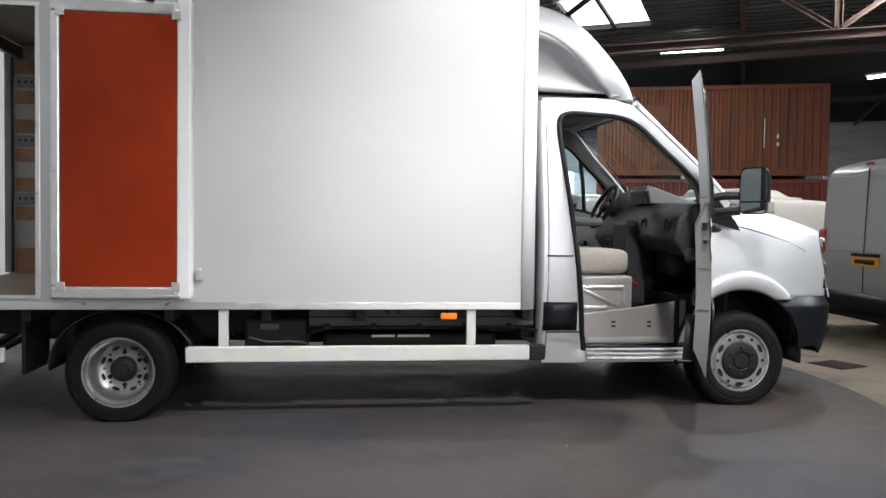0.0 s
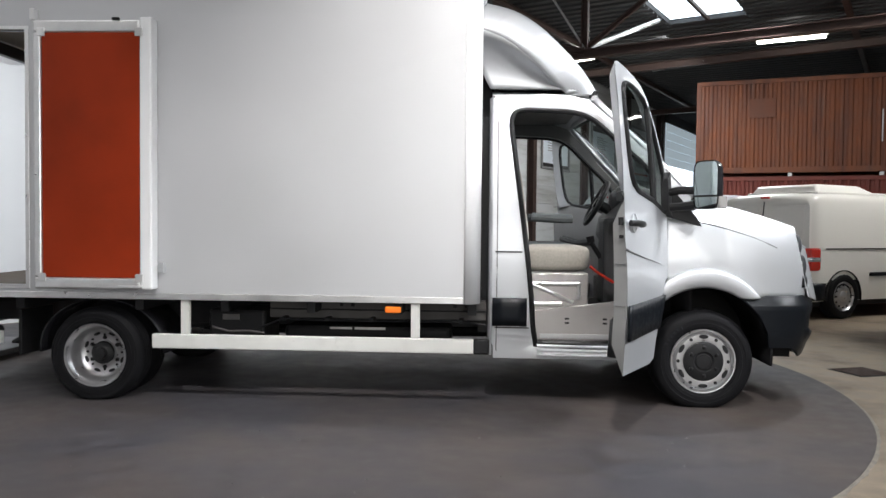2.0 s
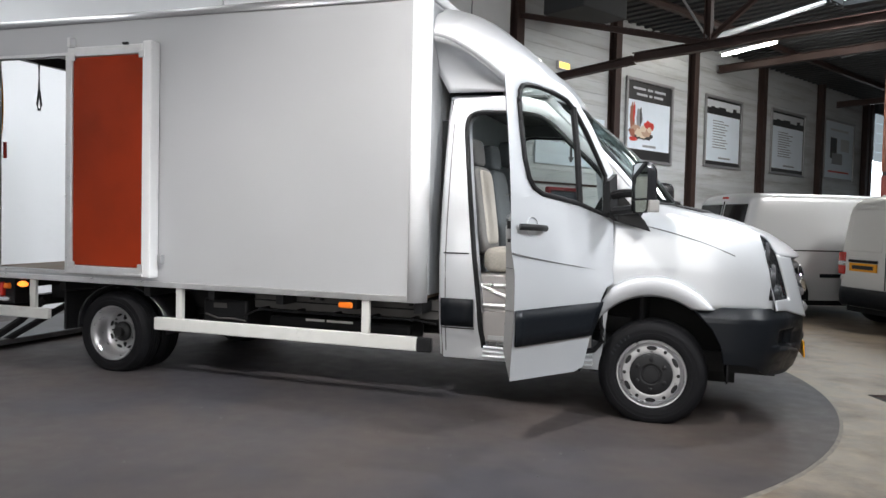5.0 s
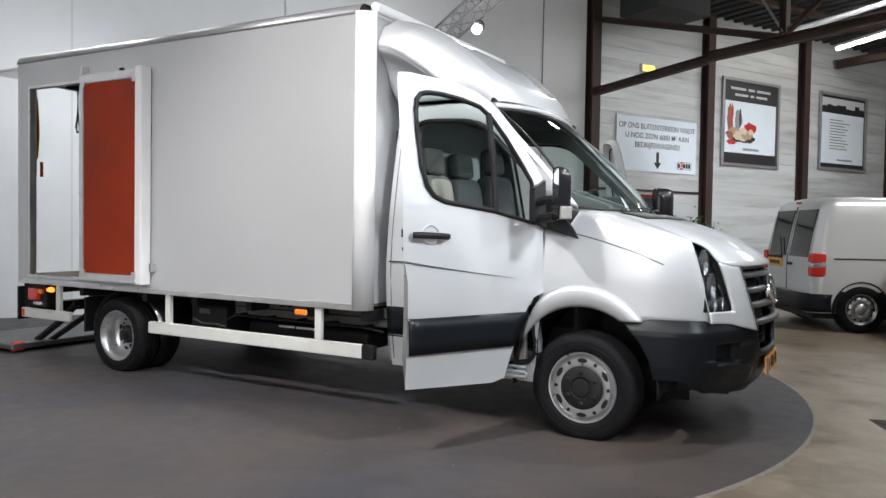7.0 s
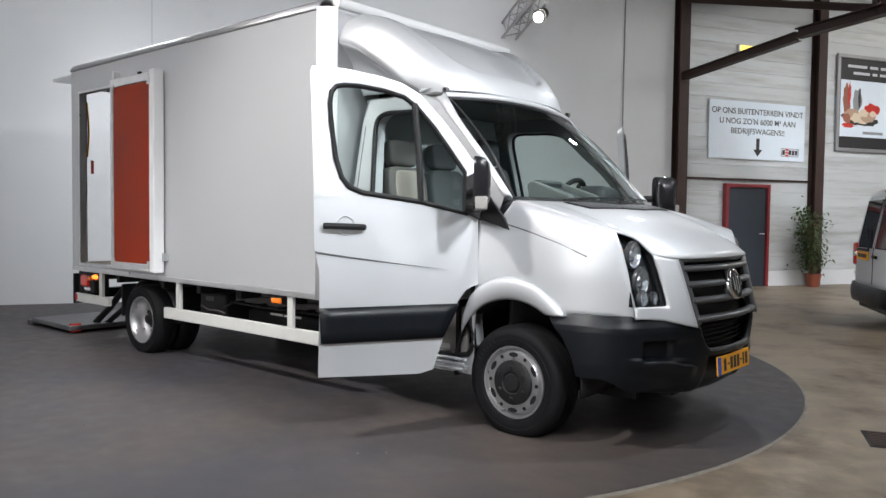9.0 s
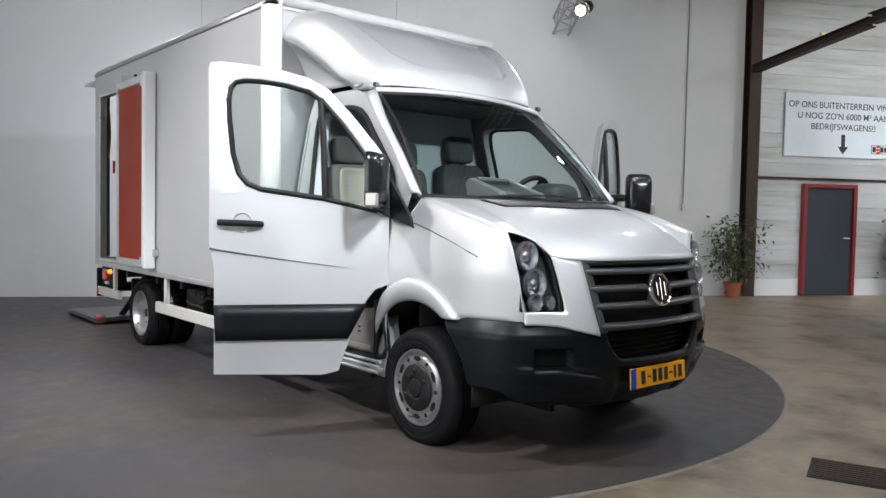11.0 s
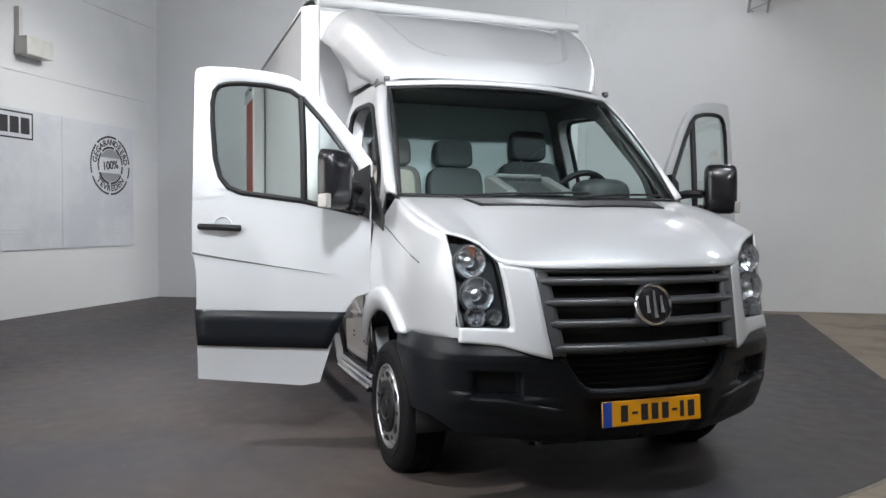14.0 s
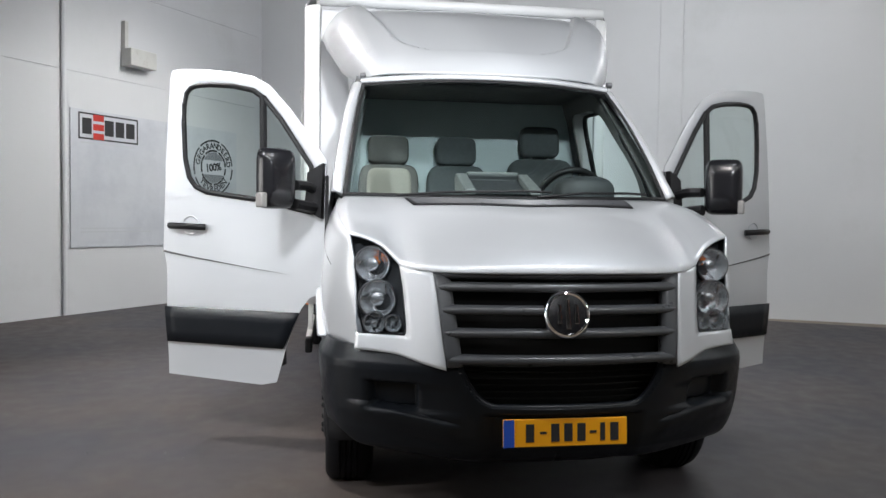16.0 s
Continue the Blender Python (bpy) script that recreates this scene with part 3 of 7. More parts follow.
    def lampface(off):
        fan = []
        for r in (1.0, 0.8, 0.6, 0.4, 0.2):
            fan.append([bm.verts.new((xf(ctr[0] + (y - ctr[0]) * r, ctr[1] + (z - ctr[1]) * r) + off, s * (ctr[0] + (y - ctr[0]) * r), ctr[1] + (z - ctr[1]) * r)) for y, z in out])
        c = bm.verts.new((xf(*ctr) + off, s * ctr[0], ctr[1]))
        n = len(out)
        for p, q in zip(fan, fan[1:]):
            for i in range(n):
                bm.faces.new((p[i], p[(i + 1) % n], q[(i + 1) % n], q[i]))
        for i in range(n):
            bm.faces.new((fan[-1][i], fan[-1][(i + 1) % n], c))
    lampface(-0.060)
    headlamp = part("headlamp", bm, LAMPDARK, truck, "clear headlamp with a dark housing", smooth=60)
    bm = bmesh.new()
    n = len(out)
    a = [bm.verts.new((xf(y, z) - 0.062, s * y, z)) for y, z in out]
    b = [bm.verts.new((xf(y, z) - 0.001, s * y, z)) for y, z in out]
    for i in range(n):
        bm.faces.new((a[i], a[(i + 1) % n], b[(i + 1) % n], b[i]))
    part("lamp_rim", bm, GLOSSBLACK, headlamp, thick=0.004)
    for y, z, r in ((0.772, 1.110, 0.072), (0.752, 0.965, 0.076), (0.765, 0.868, 0.044), (0.690, 0.868, 0.034)):
        m = Matrix.Translation((xf(y, z) - 0.045, s * y, z)) @ Matrix.Rotation(radians(90), 4, "Z")
        bm = bmesh.new()
        lathe(bm, [(r * 1.10, -0.020), (r * 1.08, -0.040), (r * 1.00, -0.044), (r * 0.97, -0.040)], 28, m)
        part("lamp_bezel", bm, LAMPDARK, headlamp, "dark lamp bezel", smooth=50)
        bm = bmesh.new()
        lathe(bm, [(r, -0.043), (r * 0.95, -0.038), (r * 0.80, -0.010), (r * 0.62, 0.004), (r * 0.45, 0.010), (r * 0.36, -0.022), (r * 0.2, -0.030), (0.001, -0.032)], 14, m)
        part("reflector", bm, REFLECT, headlamp, "chrome reflector bowl", smooth=0)
        for a in (0.5, 2.6, 4.4):
            bm = bmesh.new()
            tube(bm, [m @ Vector((0.50 * r * math.cos(a), -0.010, 0.50 * r * math.sin(a))), m @ Vector((0.86 * r * math.cos(a + 0.5), -0.026, 0.86 * r * math.sin(a + 0.5)))], 0.006, 5)
            part("reflector_facet", bm, CHROME, headlamp, smooth=0)
    bm = bmesh.new()
    cushion_at = Matrix.Translation((xf(0.772, 1.125) - 0.050, s * 0.766, 1.118))
    lathe(bm, [(0.032, 0.03), (0.031, -0.004), (0.019, -0.014), (0.001, -0.018)], 14, cushion_at @ Matrix.Rotation(radians(90), 4, "Z") @ Matrix.Diagonal((1.1, 1, 0.72, 1)))
    part("indicator_bulb", bm, AMBER, headlamp, "amber indicator bulb", smooth=60)
    bm = bmesh.new()
    lampface(0.002)
    ob = part("lamp_cover", bm, LENS, headlamp, "clear lamp cover", smooth=60)
    ob.visible_shadow = False

# grille: dark surround, five wide slats, and a black sheet for the shade behind
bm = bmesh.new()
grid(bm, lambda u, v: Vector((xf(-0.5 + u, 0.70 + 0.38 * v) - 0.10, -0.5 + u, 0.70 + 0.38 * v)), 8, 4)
grille = part("grille", bm, SHADEBLACK, truck, "dark grey grille with wide slats")
for k, (z0, z1) in enumerate(((1.010, 1.050), (0.918, 0.958), (0.826, 0.866), (0.722, 0.762))):
    bm = bmesh.new()
    w = 0.455 + 0.12 * (z0 - 0.72) + 0.03

    def slat(u, v, z0=z0, z1=z1, w=w):
        y = -w + 2 * w * u
        a = 2 * math.pi * v
        z = (z0 + z1) / 2 + (z1 - z0) / 2 * math.sin(a)
        return Vector((xf(y, z) - 0.020 + 0.026 * math.cos(a), y, z))
    grid(bm, slat, 20, 10)
    part("grille_slat", bm, SLAT, grille, smooth=60)
for s in (-1, 1):
    bm = bmesh.new()

    def jamb(u, v):
        z = 0.712 + 0.373 * v
        y0 = 0.487 + 0.043 * v
        a = u
        return Vector((xf(y0, z) + 0.006 - 0.085 * max(0, a - 0.45) ** 1.3, s * (y0 - 0.065 * min(1, a * 1.6)), z))
    grid(bm, jamb, 8, 8)
    part("grille_surround", bm, SLAT, grille, smooth=60, thick=0.006)
bm = bmesh.new()
grid(bm, lambda u, v: Vector((xf(-0.53 + 1.06 * u, 1.075) - 0.02 + 0.02 * (1 - v), -0.53 + 1.06 * u, 1.083 - 0.022 * v)), 20, 2)
part("grille_surround", bm, SLAT, grille, thick=0.006)
# round badge: a plain chrome ring round a dark disc
bm = bmesh.new()
BADGE = Matrix.Translation((xf(0, 0.925) + 0.008, 0, 0.925)) @ Matrix.Rotation(radians(90), 4, "Z") @ Matrix.Rotation(radians(-13), 4, "X")
lathe(bm, [(0.096, 0.03), (0.098, 0.0), (0.094, -0.014), (0.086, -0.018), (0.080, -0.012)], 48, BADGE)
badge = part("badge", bm, CHROME, grille, "round chrome badge", smooth=60)
bm = bmesh.new()
lathe(bm, [(0.082, -0.010), (0.05, -0.013), (0.001, -0.014)], 40, BADGE)
part("badge_disc", bm, GLOSSBLACK, badge)
for x, h in ((-0.036, 0.040), (0.0, 0.062), (0.036, 0.040)):
    pts = [(x - 0.010, -h), (x + 0.010, -h), (x + 0.006, h), (x - 0.006, h)]
    bm = bmesh.new()
    poly(bm, pts, 0.006, BADGE @ Matrix.Translation((0, -0.020, 0)))
    part("badge_bar", bm, CHROME, badge, smooth=0, bevel=0.002)

# bumper, wrapped round the nose, with its air intake
bm = bmesh.new()
plan = curve([(0.20, 0.974, 0), (0.335, 0.974, 0), (0.50, 0.958, 0), (0.640, 0.895, 0), (0.735, 0.772, 0), (0.815, 0.60, 0), (0.885, 0.42, 0), (0.932, 0.20, 0), (0.946, 0, 0)])


def bumper_point(q, z, s, extra=0.0):
    """q runs from the wheel arch (0) to the middle (1)."""
    p = plan(q)
    d = plan(min(1, q + 0.02)) - plan(max(0, q - 0.02))
    n = Vector((-d.y, d.x, 0)).normalized()
    out = float(np.interp(z, [0.29, 0.32, 0.36, 0.42, 0.50, 0.60, 0.680, 0.705, 0.730, 0.77], [-0.115, -0.070, -0.040, -0.018, 0.0, 0.010, 0.016, 0.013, 0.000, -0.024]))
    rec = ss(0.580, 0.605, p.y) * ss(0.800, 0.775, p.y) * ss(0.508, 0.528, z) * ss(0.644, 0.628, z)
    flow = 0.016 * ss(0.40, 0.58, p.y) * ss(0.60, 0.585, p.y) * ss(0.50, 0.53, z) * ss(0.64, 0.60, z)
    ledge = float(np.interp(p.y, [0.42, 0.80], [0.462, 0.535]))
    out += 0.016 * ss(ledge + 0.010, ledge - 0.006, z) * ss(ledge - 0.10, ledge - 0.02, z) * ss(0.40, 0.48, p.y) * ss(0.88, 0.80, p.y)
    out += extra - 0.055 * rec - flow - 0.026 * ss(0.36, 0.28, p.y) * ss(0.53, 0.51, z)
    return Vector((p.x + n.x * out, s * (p.y + n.y * out), z))


def bumper_low(q):
    p = plan(q)
    return 0.295 + 0.05 * min(1, p.y / 0.9) ** 2 + 0.075 * ss(0.60, 0.36, p.x)


def wheel_cut(q, z):
    """Draws the bumper's end back round the wheel, more so lower down."""
    x = float(np.interp(z, [0.30, 0.366, 0.53, 0.641, 0.72, 0.76], [0.40, 0.396, 0.369, 0.316, 0.247, 0.215]))
    start = (x - 0.20) / 1.26
    return start + (1 - start) * q


def bumper(u, v):
    q, s = 1 - abs(2 * u - 1), (-1 if u < 0.5 else 1)
    top = 0.757 + 0.012 * ss(0.62, 0.88, plan(q).y) - 0.048 * ss(0.63, 0.47, plan(q).y)
    low = bumper_low(q)
    z = low + (top - low) * v
    return bumper_point(wheel_cut(q, z), z, s)


def intake_edge(y):
    return 0.548 + 0.158 * max(0.0, (abs(y) - 0.27) / 0.16) ** 2.4


def solid(u, v):
    q = 1 - abs(2 * u - 1)
    low = bumper_low(q)
    z = low + (0.71 - low) * v
    y = plan(wheel_cut(q, z)).y
    return not (y < 0.432 and z > intake_edge(y))


def plan_q(y):
    a, b = 0.0, 1.0
    for k in range(30):
        c = (a + b) / 2
        a, b = (c, b) if plan(c).y > y else (a, c)
    return (a + b) / 2


grid(bm, bumper, 240, 84, solid)
bumper_ob = part("bumper", bm, BUMPER, truck, "dark grey plastic front bumper", smooth=75, thick=0.02)
# paler bead that paints the highlight along the bumper's crease
for s in (-1, 1):
    bm = bmesh.new()
    tube(bm, [bumper_point(0.19 + 0.15 * i / 10, 0.565, s, 0.002) for i in range(11)], 0.0045, 6)
    part("crease_highlight", bm, SLAT, bumper_ob, smooth=60)
# black sheet and bars in place of the shade inside the intake
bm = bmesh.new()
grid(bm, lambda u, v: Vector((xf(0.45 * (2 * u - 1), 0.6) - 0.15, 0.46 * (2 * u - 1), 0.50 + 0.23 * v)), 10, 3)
intake = part("air_intake", bm, SHADEBLACK, bumper_ob, "black lower air intake")
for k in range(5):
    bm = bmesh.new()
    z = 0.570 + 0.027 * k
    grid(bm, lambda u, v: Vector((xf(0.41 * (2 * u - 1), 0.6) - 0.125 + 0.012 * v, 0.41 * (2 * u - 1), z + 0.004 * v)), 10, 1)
    part("intake_bar", bm, SHADEBLACK, intake, thick=0.004)
bm = bmesh.new()
lip = []
for i in range(49):
    y = -0.430 + 0.86 * i / 48
    z = min(0.712, intake_edge(y))
    lip.append(bumper_point(plan_q(abs(y)), z - 0.004, -1 if y < 0 else 1, -0.010))
tube(bm, lip, 0.016, 10)
part("intake_lip", bm, BUMPER, bumper_ob, smooth=60)
for s in (-1, 1):
    for k in range(5):
        bm = bmesh.new()
        z = 0.532 + 0.015 * k
        tube(bm, [bumper_point(plan_q(0.615 + 0.15 * i / 5), z, s, 0.001) for i in range(6)], 0.0038, 6)
        part("bumper_vent", bm, SLAT, bumper_ob)
# number plate, with plain bars where its writing is
plate = boxpart("number_plate", (0.0, 0.012, -0.26, 0.26, -0.056, 0.056), PLATE, truck, "yellow number plate", m=Matrix.Translation((0.938, 0, 0.447)) @ Matrix.Rotation(radians(-4), 4, "Y"))
pm = Matrix.Translation((0.938, 0, 0.447)) @ Matrix.Rotation(radians(-4), 4, "Y")
boxpart("plate_strip", (0.012, 0.0145, -0.26, -0.215, -0.055, 0.055), BLUE, plate, bevel=0, m=pm)
for y, w, h in ((-0.150, 0.017, 0.036), (-0.095, 0.014, 0.005), (-0.045, 0.017, 0.036), (0.010, 0.017, 0.036), (0.065, 0.017, 0.036), (0.115, 0.014, 0.005), (0.155, 0.010, 0.036), (0.205, 0.017, 0.036)):
    boxpart("plate_bar", (0.012, 0.0145, y - w, y + w, -h, h), INK, plate, bevel=0, m=pm)

# cab shell: sides round the door openings, roof, back wall, floor
INNER = [(-0.40, 0.44), (-1.08, 0.405), (-1.165, 0.455), (-1.195, 0.75), (-1.228, 1.05), (-1.272, 1.40), (-1.318, 1.75), (-1.338, 1.965), (-1.275, 2.035), (-1.10, 2.035), (-0.90, 2.02), (-0.76, 1.96), (-0.60, 1.81), (-0.42, 1.64), (-0.33, 1.50), (-0.31, 1.28), (-0.315, 0.95), (-0.36, 0.75)]
OUTER = [(-0.36, 0.31), (-1.12, 0.31), (-1.454, 0.31), (-1.464, 0.75), (-1.464, 1.05), (-1.464, 1.40), (-1.464, 1.75), (-1.464, 1.98), (-1.454, 2.14), (-1.10, 2.155), (-0.92, 2.145), (-0.79, 2.105), (-0.60, 1.925), (-0.36, 1.695), (-0.22, 1.56), (-0.12, 1.44), (-0.27, 0.95), (-0.31, 0.70)]


def rounded(pts, k=4):
    n, res = len(pts), []
    for i in range(n):
        p = [Vector(pts[(i + d) % n]) for d in (-1, 0, 1, 2)]
        for j in range(k):
            t = j / k
            q = 0.5 * (2 * p[1] + (p[2] - p[0]) * t + (2 * p[0] - 5 * p[1] + 4 * p[2] - p[3]) * t * t + (3 * p[1] - p[0] - 3 * p[2] + p[3]) * t**3)
            res.append((q.x, q.y))
    return res


INNER, OUTER = rounded(INNER), finer(OUTER)
for s in (-1, 1):
    bm = bmesh.new()
    rings = []
    for q in (0, 0.5, 1):
        rings.append([bm.verts.new((a[0] + (b[0] - a[0]) * q, s * (ybody(a[1] + (b[1] - a[1]) * q) - (0.02 if q == 0 else 0)), a[1] + (b[1] - a[1]) * q)) for a, b in zip(INNER, OUTER)])
    deep = [bm.verts.new((x + 0.01, s * (ybody(z) - 0.10), z)) for x, z in INNER]
    n = len(INNER)
    for p, q in ((deep, rings[0]), (rings[0], rings[1]), (rings[1], rings[2])):
        for i in range(n):
            bm.faces.new((p[i], p[(i + 1) % n], q[(i + 1) % n], q[i]))
    side = part("cab_side", bm, SILVER, truck, "silver cab side round the door opening", smooth=30)
    # dark lining behind the opening's edge
    bm = bmesh.new()
    reach = [0.93 if a[1] > 1.74 else 0.5 for a in INNER]
    rim = [bm.verts.new((a[0], s * (ybody(a[1]) - 0.106), a[1])) for a in INNER]
    far = [bm.verts.new((a[0] + (b[0] - a[0]) * q, s * (ybody(a[1] + (b[1] - a[1]) * q) - 0.106), a[1] + (b[1] - a[1]) * q)) for a, b, q in zip(INNER, OUTER, reach)]
    for i in range(n):
        bm.faces.new((rim[i], rim[(i + 1) % n], far[(i + 1) % n], far[i]))
    part("inner_lining", bm, PILLARGREY, side, "dark grey inner lining", smooth=30)
    bm = bmesh.new()
    tube(bm, [(x, s * (ybody(z) - 0.012), z) for x, z in INNER], 0.018, 8, closed=True)
    part("door_seal", bm, BLACK, side, "black rubber door seal")
    for z0, z1, x1 in ((0.54, 0.735, -1.225),):
        bm = bmesh.new()
        grid(bm, lambda u, v: Vector((-1.462 + (x1 + 1.462) * u, s * (ybody(z0 + (z1 - z0) * v) + 0.008), z0 + (z1 - z0) * v)), 3, 3)
        part("rubbing_strip", bm, BUMPER, side, "dark plastic rubbing strip", thick=0.012)
    # rounded rear edge of the cab and the groove beside it
    bm = bmesh.new()
    grid(bm, lambda u, v: Vector((-1.463 - 0.030 * math.sin(v * math.pi / 2), s * (ybody(0.33 + 1.80 * u) - 0.07 * (1 - math.cos(v * math.pi / 2))), 0.33 + 1.80 * u)), 24, 5)
    part("rear_edge", bm, SILVER, side, smooth=60)
    bm = bmesh.new()
    tube(bm, [(-1.432, s * (ybody(0.36 + 0.10 * k) - 0.0005), 0.36 + 0.10 * k) for k in range(17)], 0.004, 6)
    part("panel_groove", bm, TRIM, side)
    bm = bmesh.new()
    box(bm, -1.445, -1.262, s * 0.984, s * 0.990, 1.046, 1.056)
    part("panel_joint", bm, BLACK, side, smooth=0)
    bm = bmesh.new()
    box(bm, -1.445, -1.21, s * 0.984, s * 0.991, 0.528, 0.536)
    part("panel_joint", bm, BLACK, side, smooth=0)
    # tread plate in the opening
    bm = bmesh.new()
    for k in range(4):
        box(bm, -1.10, -0.40, min(s * (0.955 - 0.05 * k), s * (0.925 - 0.05 * k)), max(s * (0.955 - 0.05 * k), s * (0.925 - 0.05 * k)), 0.34 + 0.018 * k, 0.365 + 0.018 * k)
    part("sill_step", bm, ALU, side, "ribbed sill step", smooth=0, bevel=0.004)
    # windscreen pillar
    bm = bmesh.new()
    a = curve([(-0.13, s * 0.945, 1.44), (-0.36, s * 0.903, 1.695), (-0.60, s * 0.862, 1.925), (-0.79, s * 0.815, 2.105)])
    b = curve([(-0.105, s * 0.888, 1.425), (-0.335, s * 0.851, 1.680), (-0.565, s * 0.811, 1.912), (-0.740, s * 0.766, 2.112)])
    grid(bm, lambda u, v: a(u).lerp(b(u), v) + Vector((0.018, s * 0.006, 0.012)) * math.sin(math.pi * v), 12, 5)
    part("windscreen_pillar", bm, SILVER, truck, smooth=60, thick=0.02, offset=0)
    bm = bmesh.new()
    grid(bm, lambda u, v: a(u).lerp(b(u), v * 1.25 - 0.1) + Vector((-0.035, -s * 0.022, -0.028)), 12, 5)
    part("pillar_trim", bm, PILLARGREY, truck, "grey inner pillar trim", smooth=60, thick=0.012)
    # black corner piece ahead of the door
    bm = bmesh.new()
    c3 = [(-0.31, 1.54), (-0.305, 1.305), (-0.055, 1.236), (-0.095, 1.305), (-0.165, 1.385), (-0.235, 1.465)]
    poly(bm, c3, 0.02, Matrix.Translation((0, s * 0.978, 0)) if s < 0 else Matrix.Translation((0, 0.958, 0)))
    part("corner_cover", bm, BLACK, truck, "black plastic corner cover", smooth=0, bevel=0.004)

bm = bmesh.new()


def roof(u, v):
    x = -0.66 - 0.815 * u
    w = 0.80
    y = -w + 2 * w * v
    q = abs(y) / w
    return Vector((x - 0.10 * q * q * (1 - u), y, 2.225 - 0.052 * (1 - u) ** 3 - 0.055 * q**2 - 0.03 * q**8))


grid(bm, roof, 12, 20)
part("cab_roof", bm, SILVER, truck, smooth=50, thick=0.02, offset=0)
bm = bmesh.new()
wall = [[bm.verts.new((x, y * (ybody(z) - 0.05), z)) for z in (0.40, 0.75, 1.05, 1.4, 1.75, 2.0, 2.14)] for x in (-1.464, -1.444) for y in (-1, 1)]
for a, b in ((0, 1), (1, 3), (3, 2), (2, 0)):
    for k in range(6):
        bm.faces.new((wall[a][k], wall[a][k + 1], wall[b][k + 1], wall[b][k]))
part("cab_rear_wall", bm, HEADLINER, truck, "pale grey cab rear wall", smooth=0)
bm = bmesh.new()
grid(bm, lambda u, v: Vector((-0.80 - 0.66 * u, -0.80 + 1.6 * v, 2.145)), 4, 6)
part("headlining", bm, TRIM, truck, thick=0.02)
boxpart("cab_floor", (-1.455, -0.10, -0.88, 0.88, 0.44, 0.50), DASH, truck, "dark rubber cab floor")
bm = bmesh.new()
grid(bm, lambda u, v: Vector((-0.10, -0.88 + 1.76 * u, 0.48 + 0.85 * v)), 2, 2)
part("firewall", bm, BLACK, truck, thick=0.03)

# windscreen, cowl and wipers
bm = bmesh.new()
ws0 = curve([(-0.105, -0.888, 1.425), (0.045, -0.45, 1.415), (0.09, 0, 1.412), (0.045, 0.45, 1.415), (-0.105, 0.888, 1.425)])
ws1 = curve([(-0.740, -0.766, 2.112), (-0.665, -0.38, 2.134), (-0.64, 0, 2.140), (-0.665, 0.38, 2.134), (-0.740, 0.766, 2.112)])
grid(bm, lambda u, v: ws0(u).lerp(ws1(u), v) + Vector((0.03, 0, 0.03)) * math.sin(math.pi * v), 16, 12)
ob = part("windscreen", bm, SCREEN, truck, "green-tinted windscreen", smooth=60)
ob.visible_shadow = False
bm = bmesh.new()
grid(bm, lambda u, v: ws0(u).lerp(ws1(u), 0.972 + 0.026 * v) + Vector((0.008, 0, 0.006)), 16, 2)
grid(bm, lambda u, v: ws0(u).lerp(ws1(u), -0.005 + 0.020 * v) + Vector((0.006, 0, 0.006)), 16, 2)
grid(bm, lambda u, v: ws0(0.0 + 0.014 * u).lerp(ws1(0.0 + 0.014 * u), v) + Vector((0.03, 0, 0.03)) * math.sin(math.pi * v) + Vector((0.006, 0, 0.004)), 2, 10)
grid(bm, lambda u, v: ws0(0.986 + 0.014 * u).lerp(ws1(0.986 + 0.014 * u), v) + Vector((0.03, 0, 0.03)) * math.sin(math.pi * v) + Vector((0.006, 0, 0.004)), 2, 10)
part("windscreen_border", bm, BLACK, truck, "black windscreen border", thick=0.004)
bm = bmesh.new()
tube(bm, [ws1(i / 24) + Vector((-0.018, 0, 0.016)) for i in range(25)], 0.026, 10)
part("roof_lip", bm, SILVER, truck, smooth=60)
for pts in ([(0.10, -0.62, 1.425), (0.07, -0.35, 1.445), (0.085, 0.05, 1.455), (0.075, 0.18, 1.452)], [(0.10, 0.10, 1.425), (0.075, 0.35, 1.45), (0.02, 0.62, 1.455), (-0.02, 0.74, 1.452)]):
    bm = bmesh.new()
    tube(bm, pts, 0.007, 6)
    part("wiper", bm, BLACK, truck, "black wiper arm")
VENT_R = curve([(0.10, 0, 1.405), (0.06, 0.45, 1.412), (-0.08, 0.88, 1.415)])
VENT_F = curve(BONNET_FRONT)
VENT_M = curve([(0.10, 0, 1.405), (0.40, 0, 1.345), (0.68, 0, 1.245), (0.83, 0, 1.155), (0.905, 0, 1.088)])
VENT_E = curve([(-0.08, 0.88, 1.415), (0.15, 0.915, 1.365), (0.38, 0.905, 1.303), (0.592, 0.868, 1.237)])
BON = coons(VENT_R, VENT_F, VENT_M, VENT_E)


def on_bonnet(y, v):
    u = min(1, abs(y) / 0.88)
    p = BON(u, v) + Vector((0, 0, 0.30 * v * (1 - v) * u * (1 - u)))
    return Vector((p.x, math.copysign(p.y, y), p.z))


bm = bmesh.new()
grid(bm, lambda u, v: on_bonnet((-1 + 2 * u) * (0.565 - 0.05 * v), 0.065 + 0.20 * v) + Vector((0, 0, 0.009)), 28, 6)
vent = part("bonnet_vent", bm, BLACK, truck, "black slatted vent on the bonnet", thick=0.006)
for k in range(7):
    bm = bmesh.new()
    tube(bm, [on_bonnet((-1 + 2 * u) * (0.55 - 0.008 * k), 0.086 + 0.025 * k) + Vector((0, 0, 0.013)) for u in (i / 24 for i in range(25))], 0.0045, 6)
    part("vent_slat", bm, SLAT, vent)


